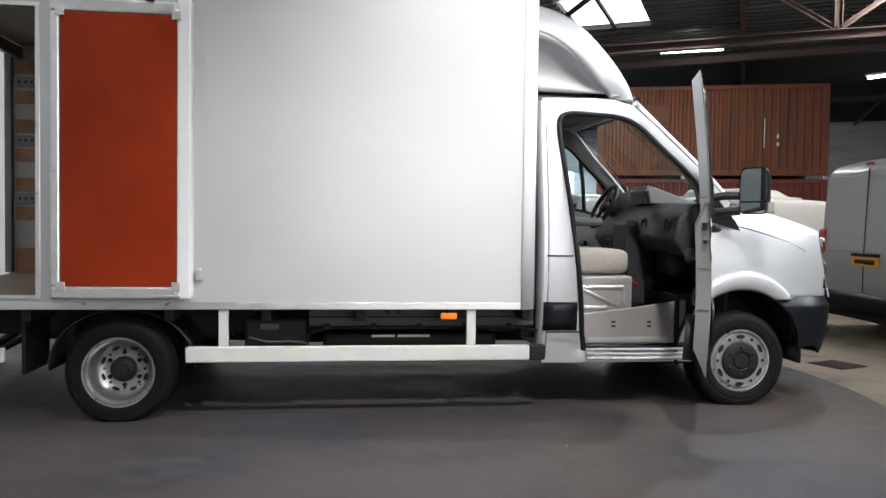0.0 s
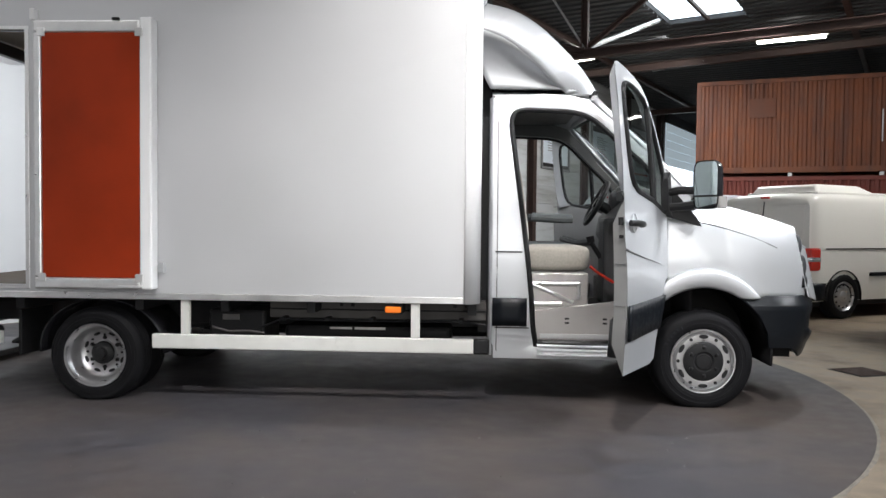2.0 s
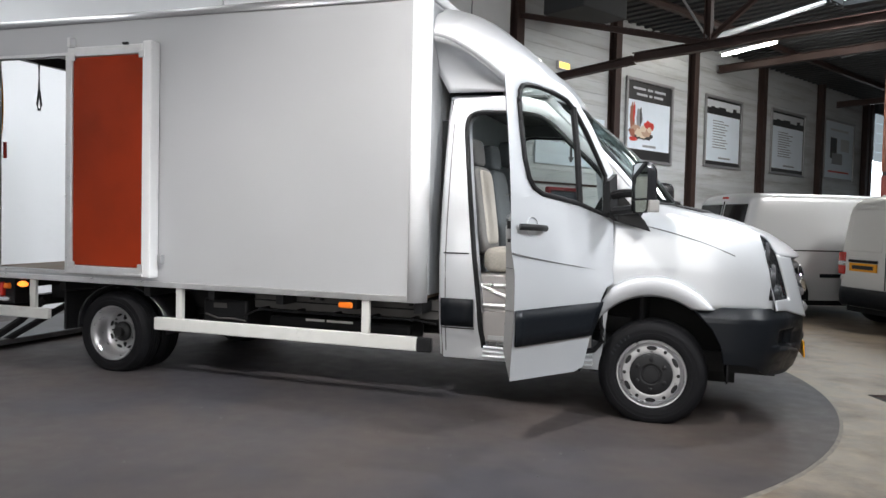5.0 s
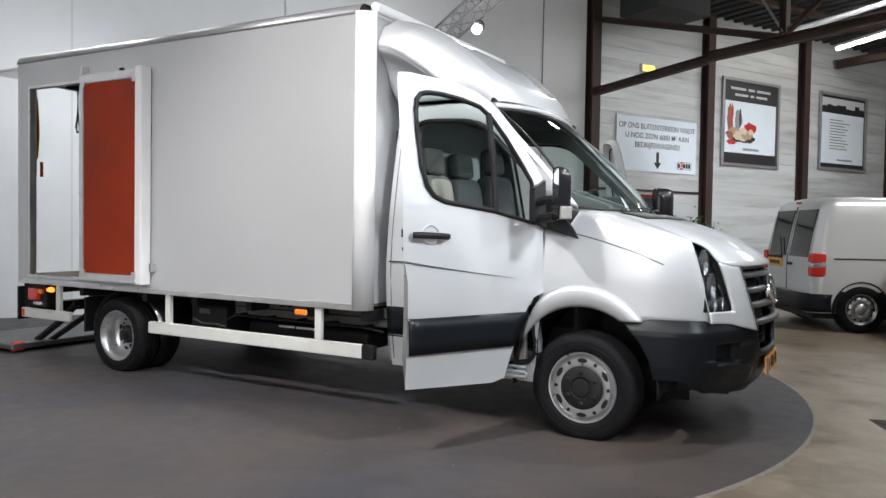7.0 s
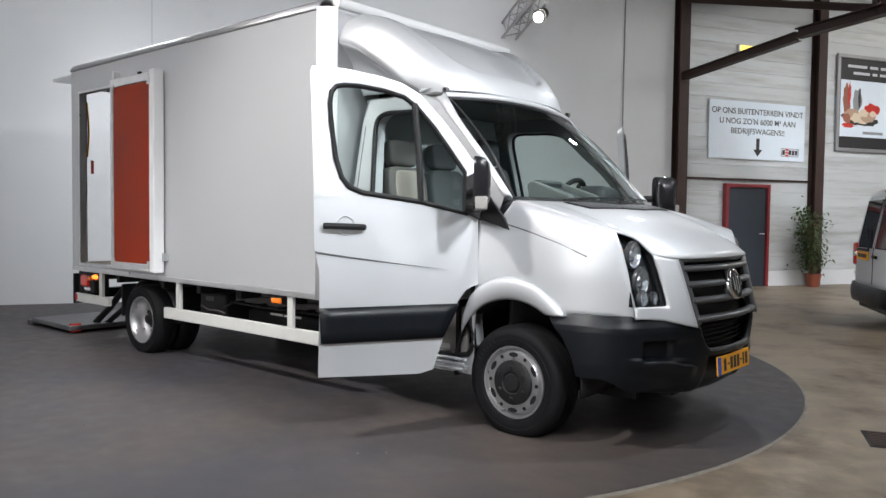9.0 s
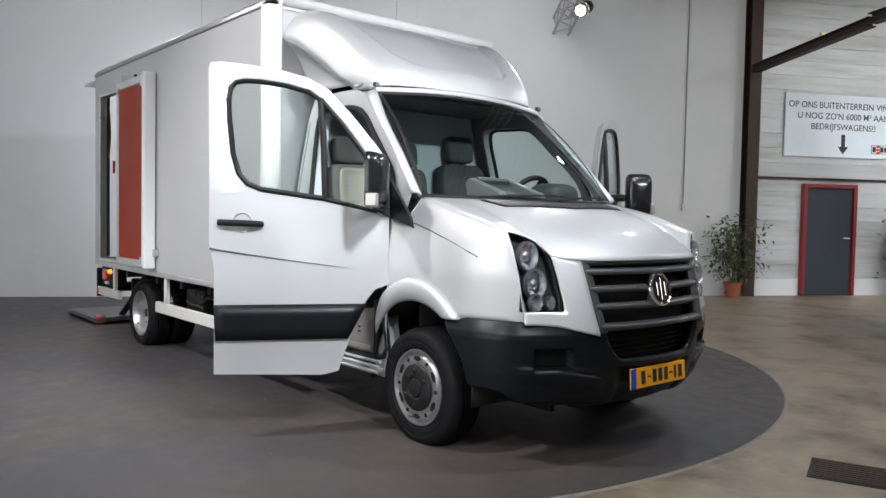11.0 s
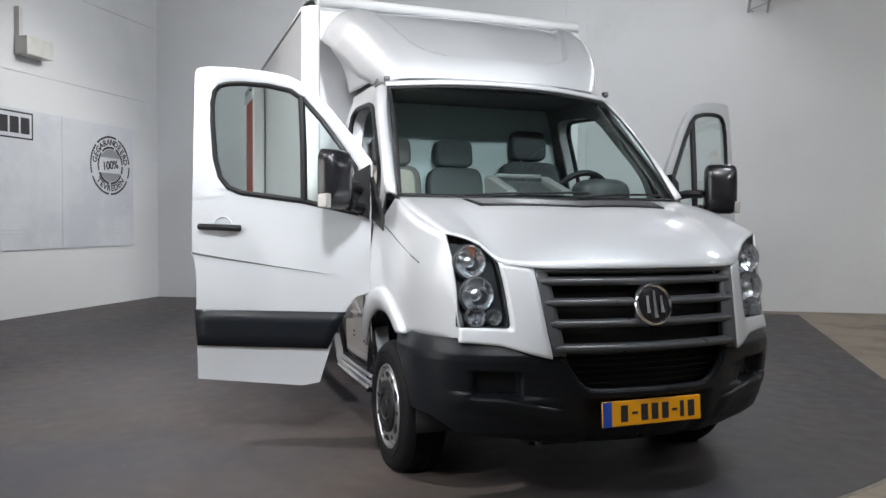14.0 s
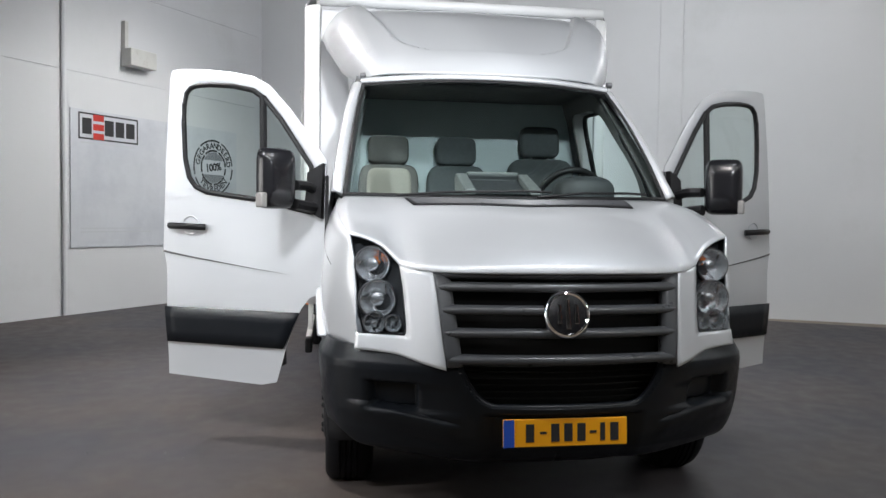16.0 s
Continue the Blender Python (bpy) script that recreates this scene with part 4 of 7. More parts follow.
# doors, hung on their front edge and swung out
def cab_door(s):
    sw = radians(64)
    base = Matrix.Translation((-0.29, s * 0.965, 0))
    D, Nn = Vector((-math.cos(sw), s * math.sin(sw), 0)), Vector((math.sin(sw), s * math.cos(sw), 0))

    def at(d, z, n=0.0):
        lean = -0.075 * max(0, (z - 1.15)) ** 1.6 - 0.02 * max(0, 0.7 - z) + 0.012 * math.sin(math.pi * min(1, max(0, (z - 0.45) / 0.75)))
        return D * d + Nn * (n + lean) + Vector((-0.29, s * 0.985, z))
    bm = bmesh.new()
    ds = [-0.005, 0.03, 0.075, 0.13, 0.17, 0.21, 0.25, 0.285, 0.38, 0.50, 0.62, 0.74, 0.80, 0.86, 0.92, 0.97, 0.995]

    def lower(d):
        top = float(np.interp(d, [-0.01, 0.075, 0.38, 0.74, 0.84, 0.92, 1.02], [1.29, 1.33, 1.40, 1.445, 1.47, 1.47, 1.42]))
        bot = float(np.interp(d, [-0.01, 0.10, 0.13, 0.21, 0.285, 0.33, 1.0], [0.90, 0.86, 0.80, 0.62, 0.385, 0.362, 0.385]))
        rows = []
        for k in range(15):
            z = top + (bot - top) * k / 14
            dd = d + (0.030 * ss(1.04, 1.08, z) * ss(0.9, 0.995, d))
            rows.append(bm.verts.new(at(dd, z)))
        return rows
    cs = [lower(d) for d in ds]
    for a, b in zip(cs, cs[1:]):
        for k in range(14):
            bm.faces.new((a[k], b[k], b[k + 1], a[k + 1]))
    I = [(0.74, 1.445), (0.815, 1.475), (0.862, 1.53), (0.895, 1.64), (0.918, 1.85), (0.922, 1.955), (0.912, 2.020), (0.885, 2.052), (0.835, 2.064), (0.75, 2.065), (0.60, 2.05), (0.47, 2.02), (0.39, 1.965), (0.28, 1.845), (0.17, 1.70), (0.085, 1.585), (0.075, 1.33)]
    O = [(1.025, 1.40), (1.025, 1.47), (1.026, 1.56), (1.028, 1.70), (1.03, 1.90), (1.032, 2.02), (1.033, 2.125), (1.022, 2.160), (0.96, 2.168), (0.80, 2.158), (0.62, 2.135), (0.48, 2.105), (0.365, 2.045), (0.225, 1.905), (0.10, 1.755), (-0.005, 1.62), (-0.005, 1.29)]
    r0 = [bm.verts.new(at(*p, -0.008)) for p in I]
    r1 = [bm.verts.new(at((a[0] + b[0]) / 2, (a[1] + b[1]) / 2, 0.004)) for a, b in zip(I, O)]
    r2 = [bm.verts.new(at(*p)) for p in O]
    for p, q in ((r0, r1), (r1, r2)):
        for i in range(len(I) - 1):
            bm.faces.new((p[i], p[i + 1], q[i + 1], q[i]))
    bm.faces.new([r2[0], r0[0]] + [cs[k][0] for k in range(11, 17)])
    door = part("cab_door", bm, SILVER, truck, "silver cab door standing wide open", smooth=35)
    # inner shell
    bm = bmesh.new()
    cs2 = []
    for d in ds:
        top = float(np.interp(d, [-0.01, 0.075, 0.38, 0.74, 0.84, 1.02], [1.29, 1.33, 1.40, 1.445, 1.47, 1.40]))
        bot = float(np.interp(d, [-0.01, 0.10, 0.13, 0.21, 0.285, 0.33, 1.0], [0.90, 0.86, 0.80, 0.62, 0.385, 0.362, 0.385]))
        cs2.append([bm.verts.new(at(d, top + (bot - top) * k / 6, -0.002 if d in (ds[0], ds[-1]) or k in (0, 6) else -0.085)) for k in range(7)])
    for a, b in zip(cs2, cs2[1:]):
        for k in range(6):
            bm.faces.new((a[k], b[k], b[k + 1], a[k + 1]))
    part("door_inner_panel", bm, DOORGREY, door, "grey inner door panel", smooth=50)
    bm = bmesh.new()
    r0 = [bm.verts.new(at(*p, -0.004)) for p in I]
    r1 = [bm.verts.new(at((a[0] + b[0]) / 2, (a[1] + b[1]) / 2, -0.055)) for a, b in zip(I, O)]
    r2 = [bm.verts.new(at(b[0] - 0.004, b[1] - 0.004, -0.004)) for b in O]
    for p, q in ((r0, r1), (r1, r2)):
        for i in range(len(I) - 1):
            bm.faces.new((p[i], p[i + 1], q[i + 1], q[i]))
    part("door_frame_inside", bm, SILVER, door, smooth=50)
    bm = bmesh.new()
    arm = [at(0.25, 1.08, -0.10), at(0.45, 1.06, -0.13), at(0.75, 1.10, -0.12)]
    tube(bm, arm, 0.035, 8)
    part("armrest", bm, DASH, door)
    boxm = bmesh.new()
    grid(boxm, lambda u, v: at(0.30 + 0.55 * u, 0.46 + 0.22 * v, -0.11), 2, 2)
    part("door_pocket", boxm, DASH, door, thick=0.06)
    # rubber, glass, division bar
    bm = bmesh.new()
    tube(bm, [at(*p, 0.002) for p in I] + [at(0.38, 1.40, 0.002)], 0.015, 8, closed=True)
    part("window_rubber", bm, BLACK, door, "black window rubber")
    bm = bmesh.new()
    tube(bm, [at(0.375, 1.40, 0.004), at(0.385, 1.70, 0.004), at(0.405, 1.985, 0.004)], 0.020, 8)
    part("division_bar", bm, BLACK, door)
    bm = bmesh.new()
    c = bm.verts.new(at(0.55, 1.7, -0.006))
    ring = [bm.verts.new(at(*p, -0.006)) for p in I]
    for i in range(len(ring)):
        bm.faces.new((ring[i], ring[(i + 1) % len(ring)], c))
    ob = part("window_pane", bm, GLASS, door, "tinted side window", smooth=60)
    ob.visible_shadow = False
    # belt strip, crease, rubbing strip
    bm = bmesh.new()
    grid(bm, lambda u, v: at((0.128 + 0.105 * (1 - v)) * (1 - u) + (0.998 - 0.012 * (1 - v)) * u, 0.580 + 0.205 * v, 0.014), 12, 3)
    part("rubbing_strip", bm, BUMPER, door, "dark plastic rubbing strip", thick=0.010, smooth=20)
    # dark strip laid on the skin for the shade along its crease
    bm = bmesh.new()
    grid(bm, lambda u, v: at(1.02 - 0.82 * u, 1.098 - 0.108 * u**0.9 + 0.012 * v * (1 - u), 0.0035), 16, 1)
    part("door_crease", bm, TRIM, door, thick=0.003)
    # handle
    bm = bmesh.new()
    rr = [bm.verts.new(at(0.842 + 0.054 * math.cos(a), 1.254 + 0.055 * math.sin(a), 0.004)) for a in (2 * math.pi * i / 24 for i in range(24))]
    cc = bm.verts.new(at(0.842, 1.254, -0.020))
    for i in range(24):
        bm.faces.new((rr[i], rr[(i + 1) % 24], cc))
    part("handle_cup", bm, SILVER, door, "round handle recess", smooth=60)
    bm = bmesh.new()
    tube(bm, [at(0.842 + 0.054 * math.cos(a), 1.254 + 0.055 * math.sin(a), 0.004) for a in (2 * math.pi * i / 24 for i in range(24))], 0.0025, 6, closed=True)
    part("handle_ring", bm, SILVER, door)
    bm = bmesh.new()
    tube(bm, [at(0.97, 1.252, 0.018), at(0.95, 1.252, 0.034), at(0.86, 1.250, 0.045), at(0.76, 1.246, 0.036), at(0.735, 1.245, 0.016)], 0.019, 10)
    part("door_handle", bm, BLACK, door, "black bar door handle", smooth=60)
    # latch side of the door: lock, striker slot, seams, plugs
    for z, w, h in ((1.262, 0.026, 0.022), (1.175, 0.022, 0.010)):
        bm = bmesh.new()
        tube(bm, [at(1.000, z - h, -0.030), at(1.000, z + h, -0.030)], w * 0.6, 8)
        part("door_lock", bm, BLACK, door, "black door lock")
    for z in (1.43, 1.02, 0.78):
        bm = bmesh.new()
        tube(bm, [at(0.998, z, -0.012), at(0.978, z, -0.075)], 0.003, 5)
        part("edge_seam", bm, TRIM, door)
    for z in (0.955, 0.70):
        bm = bmesh.new()
        tube(bm, [at(0.950, z, -0.086), at(0.950, z, -0.094)], 0.013, 10)
        part("rubber_plug", bm, BLACK, door)
    # mirror on twin arms
    bm = bmesh.new()
    c3 = [at(0.0, 1.30, 0.012), at(0.10, 1.345, 0.012), at(0.09, 1.55, 0.012), at(0.0, 1.60, 0.012)]
    bm.faces.new([bm.verts.new(p) for p in c3])
    part("mirror_base", bm, BLACK, door, "black mirror foot", thick=0.05, smooth=0)
    bm = bmesh.new()
    tube(bm, [at(0.055, 1.46, 0.02), at(0.06, 1.475, 0.10), at(0.07, 1.475, 0.20)], 0.027, 8)
    tube(bm, [at(0.045, 1.36, 0.02), at(0.055, 1.365, 0.10), at(0.07, 1.375, 0.20)], 0.031, 8)
    part("mirror_arm", bm, BLACK, door, "black twin mirror arms")
    # the head faces back along the truck
    hx, hy = -0.080, s * 1.215
    HM = Matrix.Translation((hx, hy, 1.505)) @ Matrix.Rotation(-s * radians(32), 4, "Z")
    bm = bmesh.new()

    def head(u, v):
        a = 2 * math.pi * u
        e = 0.35
        ca, sa = math.cos(a), math.sin(a)
        yy = 0.100 * math.copysign(abs(ca) ** e, ca)
        zz = 0.156 * math.copysign(abs(sa) ** e, sa)
        k = [1.0, 1.0, 0.99, 0.93, 0.78, 0.4, 0.0][min(6, int(round(v * 6)))]
        xx = [-0.040, -0.03, -0.012, 0.015, 0.036, 0.046, 0.048][min(6, int(round(v * 6)))]
        return HM @ Vector((xx, s * (yy * k), zz * k))
    grid(bm, head, 28, 6)
    part("mirror_housing", bm, GLOSSBLACK, door, "black mirror housing", smooth=50)
    bm = bmesh.new()
    ring = [bm.verts.new(HM @ Vector((-0.036, 0.094 * math.copysign(abs(math.cos(a)) ** 0.35, math.cos(a)), 0.149 * math.copysign(abs(math.sin(a)) ** 0.35, math.sin(a))))) for a in (2 * math.pi * i / 28 for i in range(28))]
    bm.faces.new(ring)
    part("mirror_glass", bm, MIRROR, door, "mirror glass", smooth=0)
    bm = bmesh.new()
    box(bm, -0.044, -0.034, -0.094, 0.094, -0.078, -0.066, HM)
    part("mirror_bar", bm, BLACK, door, "black bar over the wide-angle glass", smooth=0)
    bm = bmesh.new()
    box(bm, -0.03, 0.04, min(s * 0.078, s * 0.112), max(s * 0.078, s * 0.112), -0.15, -0.075, HM)
    part("side_indicator", bm, MIRRORLAMP, door, "clear indicator in the mirror", bevel=0.008)
    return door


for s in (-1, 1):
    cab_door(s)

# roof spoiler above the cab
bm = bmesh.new()
prof = curve([(-0.655, 0, 2.178), (-0.74, 0, 2.31), (-0.86, 0, 2.44), (-1.01, 0, 2.57), (-1.17, 0, 2.69), (-1.33, 0, 2.77), (-1.528, 0, 2.825)])


def spoiler(u, v):
    p = prof(u)
    w = float(np.interp(u, [0, 0.25, 0.55, 0.8, 1.0], [0.775, 0.885, 0.975, 1.005, 1.005]))
    a = -1 + 2 * v
    y = w * math.copysign(min(1, abs(a) * 1.0) ** 1.0, a)
    drop = float(np.interp(abs(a), [0, 0.6, 0.8, 0.9, 0.96, 1.0], [0, 0.012, 0.045, 0.10, 0.165, 0.25])) * float(np.interp(u, [0, 0.2, 1], [0.12, 0.55, 1.0]))
    back = 0.130 * abs(a) ** 2.6 * (1 - u) + 0.17 * max(0.0, (abs(a) - 0.84) / 0.16) ** 2.2
    edge = 0.54 + 0.24 * u
    q = max(0.0, (abs(a) - edge + 0.24) / 0.24) ** 2 + max(0.0, (0.31 - u) / 0.12) ** 2
    pan = 0.040 * ss(1.15, 0.88, q)
    return Vector((p.x - back - pan * 0.6, y, p.z - drop - pan))


grid(bm, spoiler, 88, 128)
spoiler_ob = part("roof_spoiler", bm, SILVER, truck, "silver roof spoiler", smooth=60, thick=0.015)
for s in (-1, 1):
    bm = bmesh.new()

    def cheek(u, v):
        top = spoiler(u, 1.0 if s > 0 else 0.0)
        low = Vector((-0.86 - 0.63 * u, s * (0.79 + 0.03 * u), 2.185))
        q = v
        p = top.lerp(low, q)
        p.y = s * (abs(top.y) * (1 - q) ** 2.6 + abs(low.y) * (1 - (1 - q) ** 2.6))
        return p
    grid(bm, cheek, 16, 10)
    part("spoiler_cheek", bm, SILVER, spoiler_ob, smooth=60, thick=0.012)
    bm = bmesh.new()
    lathe(bm, [(0.018, 0.0), (0.02, 0.03), (0.001, 0.035)], 12, Matrix.Translation((-0.755, s * 0.775, 2.165)))
    part("spoiler_bolt", bm, GALV2, spoiler_ob)

# load box: side wall with the door opening, posts, roof, floor; open at the back
YR, YL, XB, XF = -1.120, 1.075, -5.625, -1.550
XBL = -5.70      # far side of the frame, set further back to fit the camera's view
bm = bmesh.new()
PX = [XB + 0.06, -5.43, -4.66, -1.655]
PZ = [0.745, 0.79, 2.53, 2.775]
for i in range(3):
    for k in range(3):
        if not (i == 1 and k == 1):
            box(bm, PX[i], PX[i + 1], YR, YR + 0.045, PZ[k], PZ[k + 1])
bmesh.ops.remove_doubles(bm, verts=bm.verts, dist=0.0005)
load = part("load_box", bm, BOXGREY, truck, "light grey panelled load box", smooth=0)
boxpart("box_side_panel", (XBL + 0.06, -1.655, YL - 0.045, YL, 0.745, 2.775), BOXGREY, load)
boxpart("box_front_panel", (-1.592, -1.560, YR + 0.10, YL - 0.10, 0.745, 2.775), BOXGREY, load)
for yy, s in ((YR, -1), (YL, 1)):
    # rounded front corner post, roof edge, bottom rail, rear post
    bm = bmesh.new()
    grid(bm, lambda u, v: Vector((-1.655 + 0.10 * math.sin(u * math.pi / 2), yy - s * 0.10 * (1 - math.cos(u * math.pi / 2)) + s * 0.003, 0.70 + 2.09 * v)), 12, 2)
    part("corner_post", bm, BOXPOST, load, smooth=60, thick=0.02)
    bm = bmesh.new()
    grid(bm, lambda u, v: Vector((XB + (XF - 0.08 - XB) * v, yy - s * 0.07 * (1 - math.cos(u * math.pi / 2)) + s * 0.004, 2.775 + 0.075 * math.sin(u * math.pi / 2))), 8, 2)
    part("roof_edge", bm, EDGEGREY, load, smooth=60, thick=0.01)
    y0, y1 = sorted((yy + s * 0.004, yy - s * 0.05))
    boxpart("bottom_rail", (XB, -1.655, y0, y1, 0.70, 0.745), ALU, load, "aluminium bottom rail")
    xr = XB if s < 0 else XBL
    boxpart("rear_post", (xr - 0.005, xr + 0.075, y0, y1 + 0.02, 0.70, 2.78), BOXGREY, load, bevel=0.02)
bm = bmesh.new()
grid(bm, lambda u, v: Vector((XF - 0.10 + 0.10 * math.sin(u * math.pi / 2), YR + 0.07 + (YL - YR - 0.14) * v, 2.775 + 0.078 - 0.09 * (1 - math.cos(u * math.pi / 2)))), 8, 4)
box(bm, XB, XF - 0.10, YR + 0.07, YL - 0.07, 2.835, 2.852)
part("box_roof", bm, BOXGREY, load, smooth=40)
bm = bmesh.new()
tube(bm, [(-1.560, YR + 0.09 + (YL - YR - 0.14) * i / 8, 2.825) for i in range(9)], 0.040, 12)
part("front_roof_rail", bm, BOXPOST, load, "white rounded roof rail at the box front", smooth=50)
# black blocks added in the gap behind the cab to stand for its shade
for y0, y1, z0, z1 in ((-0.74, 0.74, 0.46, 2.00), (-0.60, 0.60, 2.00, 2.58)):
    boxpart("gap_shade", (-1.562, -1.466, y0, y1, z0, z1), BLACK, load, "black block in place of the shade between cab and box", bevel=0.004)
boxpart("box_floor", (XB, -1.57, YR + 0.046, YL - 0.046, 0.72, 0.785), FLOORWOOD, load, "brown plywood load floor")
boxpart("box_ceiling", (XB + 0.02, -1.58, YR + 0.05, YL - 0.05, 2.74, 2.76), CEILPLY, load, "pale plywood box ceiling")
boxpart("inner_lining", (-1.59, -1.57, YR + 0.05, YL - 0.05, 0.79, 2.74), INNERDIM, load)
boxpart("inner_lining", (XBL + 0.05, -1.59, YL - 0.06, YL - 0.047, 0.79, 2.74), INNERDIM, load)
boxpart("inner_lining", (-4.60, -1.59, YR + 0.047, YR + 0.06, 0.79, 2.74), INNERDIM, load)
# wooden laths and lashing rails on the far inner wall
for z in (0.86, 1.30, 1.55, 1.80, 2.05, 2.30, 2.55):
    boxpart("lath", (XBL + 0.07, -1.60, YL - 0.085, YL - 0.06, z - (0.09 if z < 1 else 0.055), z + (0.14 if z < 1 else 0.055)), LATH, load, "brown wooden lath", bevel=0.003)
# rails in dark metal, toned down for the shade inside the box
for z in (1.425, 1.925, 2.425):
    rail = boxpart("lashing_rail", (XBL + 0.07, -1.60, YL - 0.095, YL - 0.06, z - 0.045, z + 0.045), GALV2, load, "punched metal lashing rail", bevel=0.003)
    for k in range(22):
        boxpart("rail_slot", (XBL + 0.10 + 0.05 * k, XBL + 0.12 + 0.05 * k, YL - 0.0975, YL - 0.094, z - 0.012, z + 0.012), BLACK, rail, bevel=0)
# opening trim
bm = bmesh.new()
for d in ((-5.455, -5.425, 0.765, 2.555), (-4.665, -4.64, 0.765, 2.555)):
    box(bm, d[0], d[1], YR - 0.006, YR + 0.06, d[2], d[3])
box(bm, -5.425, -4.665, YR - 0.006, YR + 0.06, 2.53, 2.555)
box(bm, -5.425, -4.665, YR - 0.006, YR + 0.06, 0.765, 0.790)
part("opening_trim", bm, ALU, load, "aluminium door opening trim", smooth=0, bevel=0.003)
# frame darkened in the same way as the rails
for yy, xr in ((YR + 0.08, XB), (YL - 0.12, XBL)):
    boxpart("rear_frame", (xr - 0.004, xr + 0.05, yy, yy + 0.06, 0.79, 2.68), GALV2, load)
boxpart("rear_frame", (XB - 0.004, XB + 0.05, YR + 0.08, YL - 0.06, 2.62, 2.72), GALV2, load)
bm = bmesh.new()
grid(bm, lambda u, v: Vector((-5.515 + 0.042 * u, YR + 0.10 + 0.02 * math.sin(3 * v), 2.46 - 0.57 * v)), 1, 8)
part("strap", bm, PLATE, load, "yellow lashing strap", thick=0.004)
bm = bmesh.new()
tube(bm, [(-5.50, YR + 0.16, 1.86), (-5.50, YR + 0.16, 1.72)], 0.014, 6)
part("strap_hook", bm, REDLENS, load, "red strap end")
bm = bmesh.new()
tube(bm, [(-5.60, -0.51, 2.63), (-5.60, -0.51, 2.38), (-5.60, -0.53, 2.25), (-5.60, -0.515, 2.20), (-5.60, -0.50, 2.20), (-5.60, -0.485, 2.25), (-5.60, -0.505, 2.38)], 0.010, 6)
part("pull_strap", bm, BLACK, load, "black pull strap")
# raised rear flap
boxpart("rear_flap", (XB - 0.52, XB - 0.01, YR + 0.03, YL - 0.03, 2.735, 2.765), ALU, load, "thin raised rear flap", bevel=0.006)

# side door: orange panel in an aluminium frame, slid outside the wall
DX0, DX1, DZ0, DZ1, DY = -4.545, -3.735, 0.775, 2.565, YR - 0.115
bm = bmesh.new()
box(bm, DX0 + 0.02, DX1 - 0.02, DY + 0.02, DY + 0.10, DZ0 + 0.01, DZ1 - 0.01)
sd = part("side_door", bm, BOXGREY, truck, "side door slid open with an orange inner face", smooth=0, bevel=0.004)
ox0, ox1, oz0, oz1 = -4.488, -3.820, 0.852, 2.485
bm = bmesh.new()
c = 0.028
poly(bm, [(ox0 + c, oz0), (ox1 - c, oz0), (ox1, oz0 + c), (ox1, oz1 - c), (ox1 - c, oz1), (ox0 + c, oz1), (ox0, oz1 - c), (ox0, oz0 + c)], 0.012, Matrix.Translation((0, DY + 0.010, 0)))
part("orange_panel", bm, ORANGE, sd, "orange panel with cut corners", smooth=0, bevel=0.003)
# the front jamb gets white paint in place of the light on it
for d in ((DX0, ox0 - 0.002, oz0, oz1), (ox1 + 0.002, DX1, DZ0, DZ1 + 0.02), (DX0, ox1 + 0.002, DZ0, oz0 - 0.002), (DX0, ox1 + 0.002, oz1 + 0.002, DZ1)):
    boxpart("door_frame", (d[0], d[1], DY, DY + 0.105, d[2], d[3]), BOXPOST if d[1] == DX1 else ALU, sd, "aluminium door frame", bevel=0.012)
for x in (ox0, ox1):
    for z in (oz0, oz1):
        boxpart("frame_corner", (x - 0.028, x + 0.028, DY - 0.006, DY + 0.004, z - 0.028, z + 0.028), ALU, sd, bevel=0.004)
boxpart("door_latch", (ox1 - 0.14, ox1 + 0.03, DY - 0.02, DY, DZ0 + 0.01, DZ0 + 0.028), ALU, sd)
boxpart("door_latch", (-4.0, -3.95, DY - 0.01, DY + 0.01, DZ1 - 0.004, DZ1 + 0.016), BLACK, sd)
boxpart("door_stop", (-3.72, -3.685, YR - 0.045, YR, 0.885, 0.955), GALV, sd, "small metal door stop")
boxpart("door_runner", (-4.60, -4.57, YR - 0.06, YR, 2.585, 2.66), ALU, load)

# side guards, posts, marker lamps, rear lamp
for sy, s in ((-1.113, -1), (1.06, 1)):
    y0, y1 = sorted((sy, sy - s * 0.045))
    boxpart("side_guard", (-3.79, -1.587, y0, y1, 0.365, 0.463), RAILWHITE, truck, "pale side guard rail", bevel=0.008)
    boxpart("guard_cap", (-1.587, -1.480, y0 - 0.002, y1 + 0.002, 0.362, 0.466), BLACK, truck, "black rail end cap", bevel=0.012)
    boxpart("side_guard", (-5.58, -4.86, y0, y1, 0.375, 0.463), RAILWHITE, truck, "pale side guard rail", bevel=0.008)
    for x in (-3.56, -1.98, -5.03):
        boxpart("guard_post", (x - 0.03, x + 0.03, min(y0, y1) + 0.008, max(y0, y1) - 0.004, 0.45, 0.705), RAILWHITE, truck, bevel=0.004)
boxpart("marker_lamp", (-2.185, -2.075, -1.128, -1.10, 0.634, 0.678), AMBER, truck, "amber side marker lamp", bevel=0.012)
bm = bmesh.new()
lathe(bm, [(0.001, -0.022), (0.022, -0.02), (0.028, 0.0)], 20, Matrix.Translation((-5.13, -1.105, 0.655)) @ Matrix.Diagonal((2.0, 1, 0.9, 1)))
part("marker_lamp", bm, TAILGLOW, truck, "lit amber side marker lamp", smooth=60)
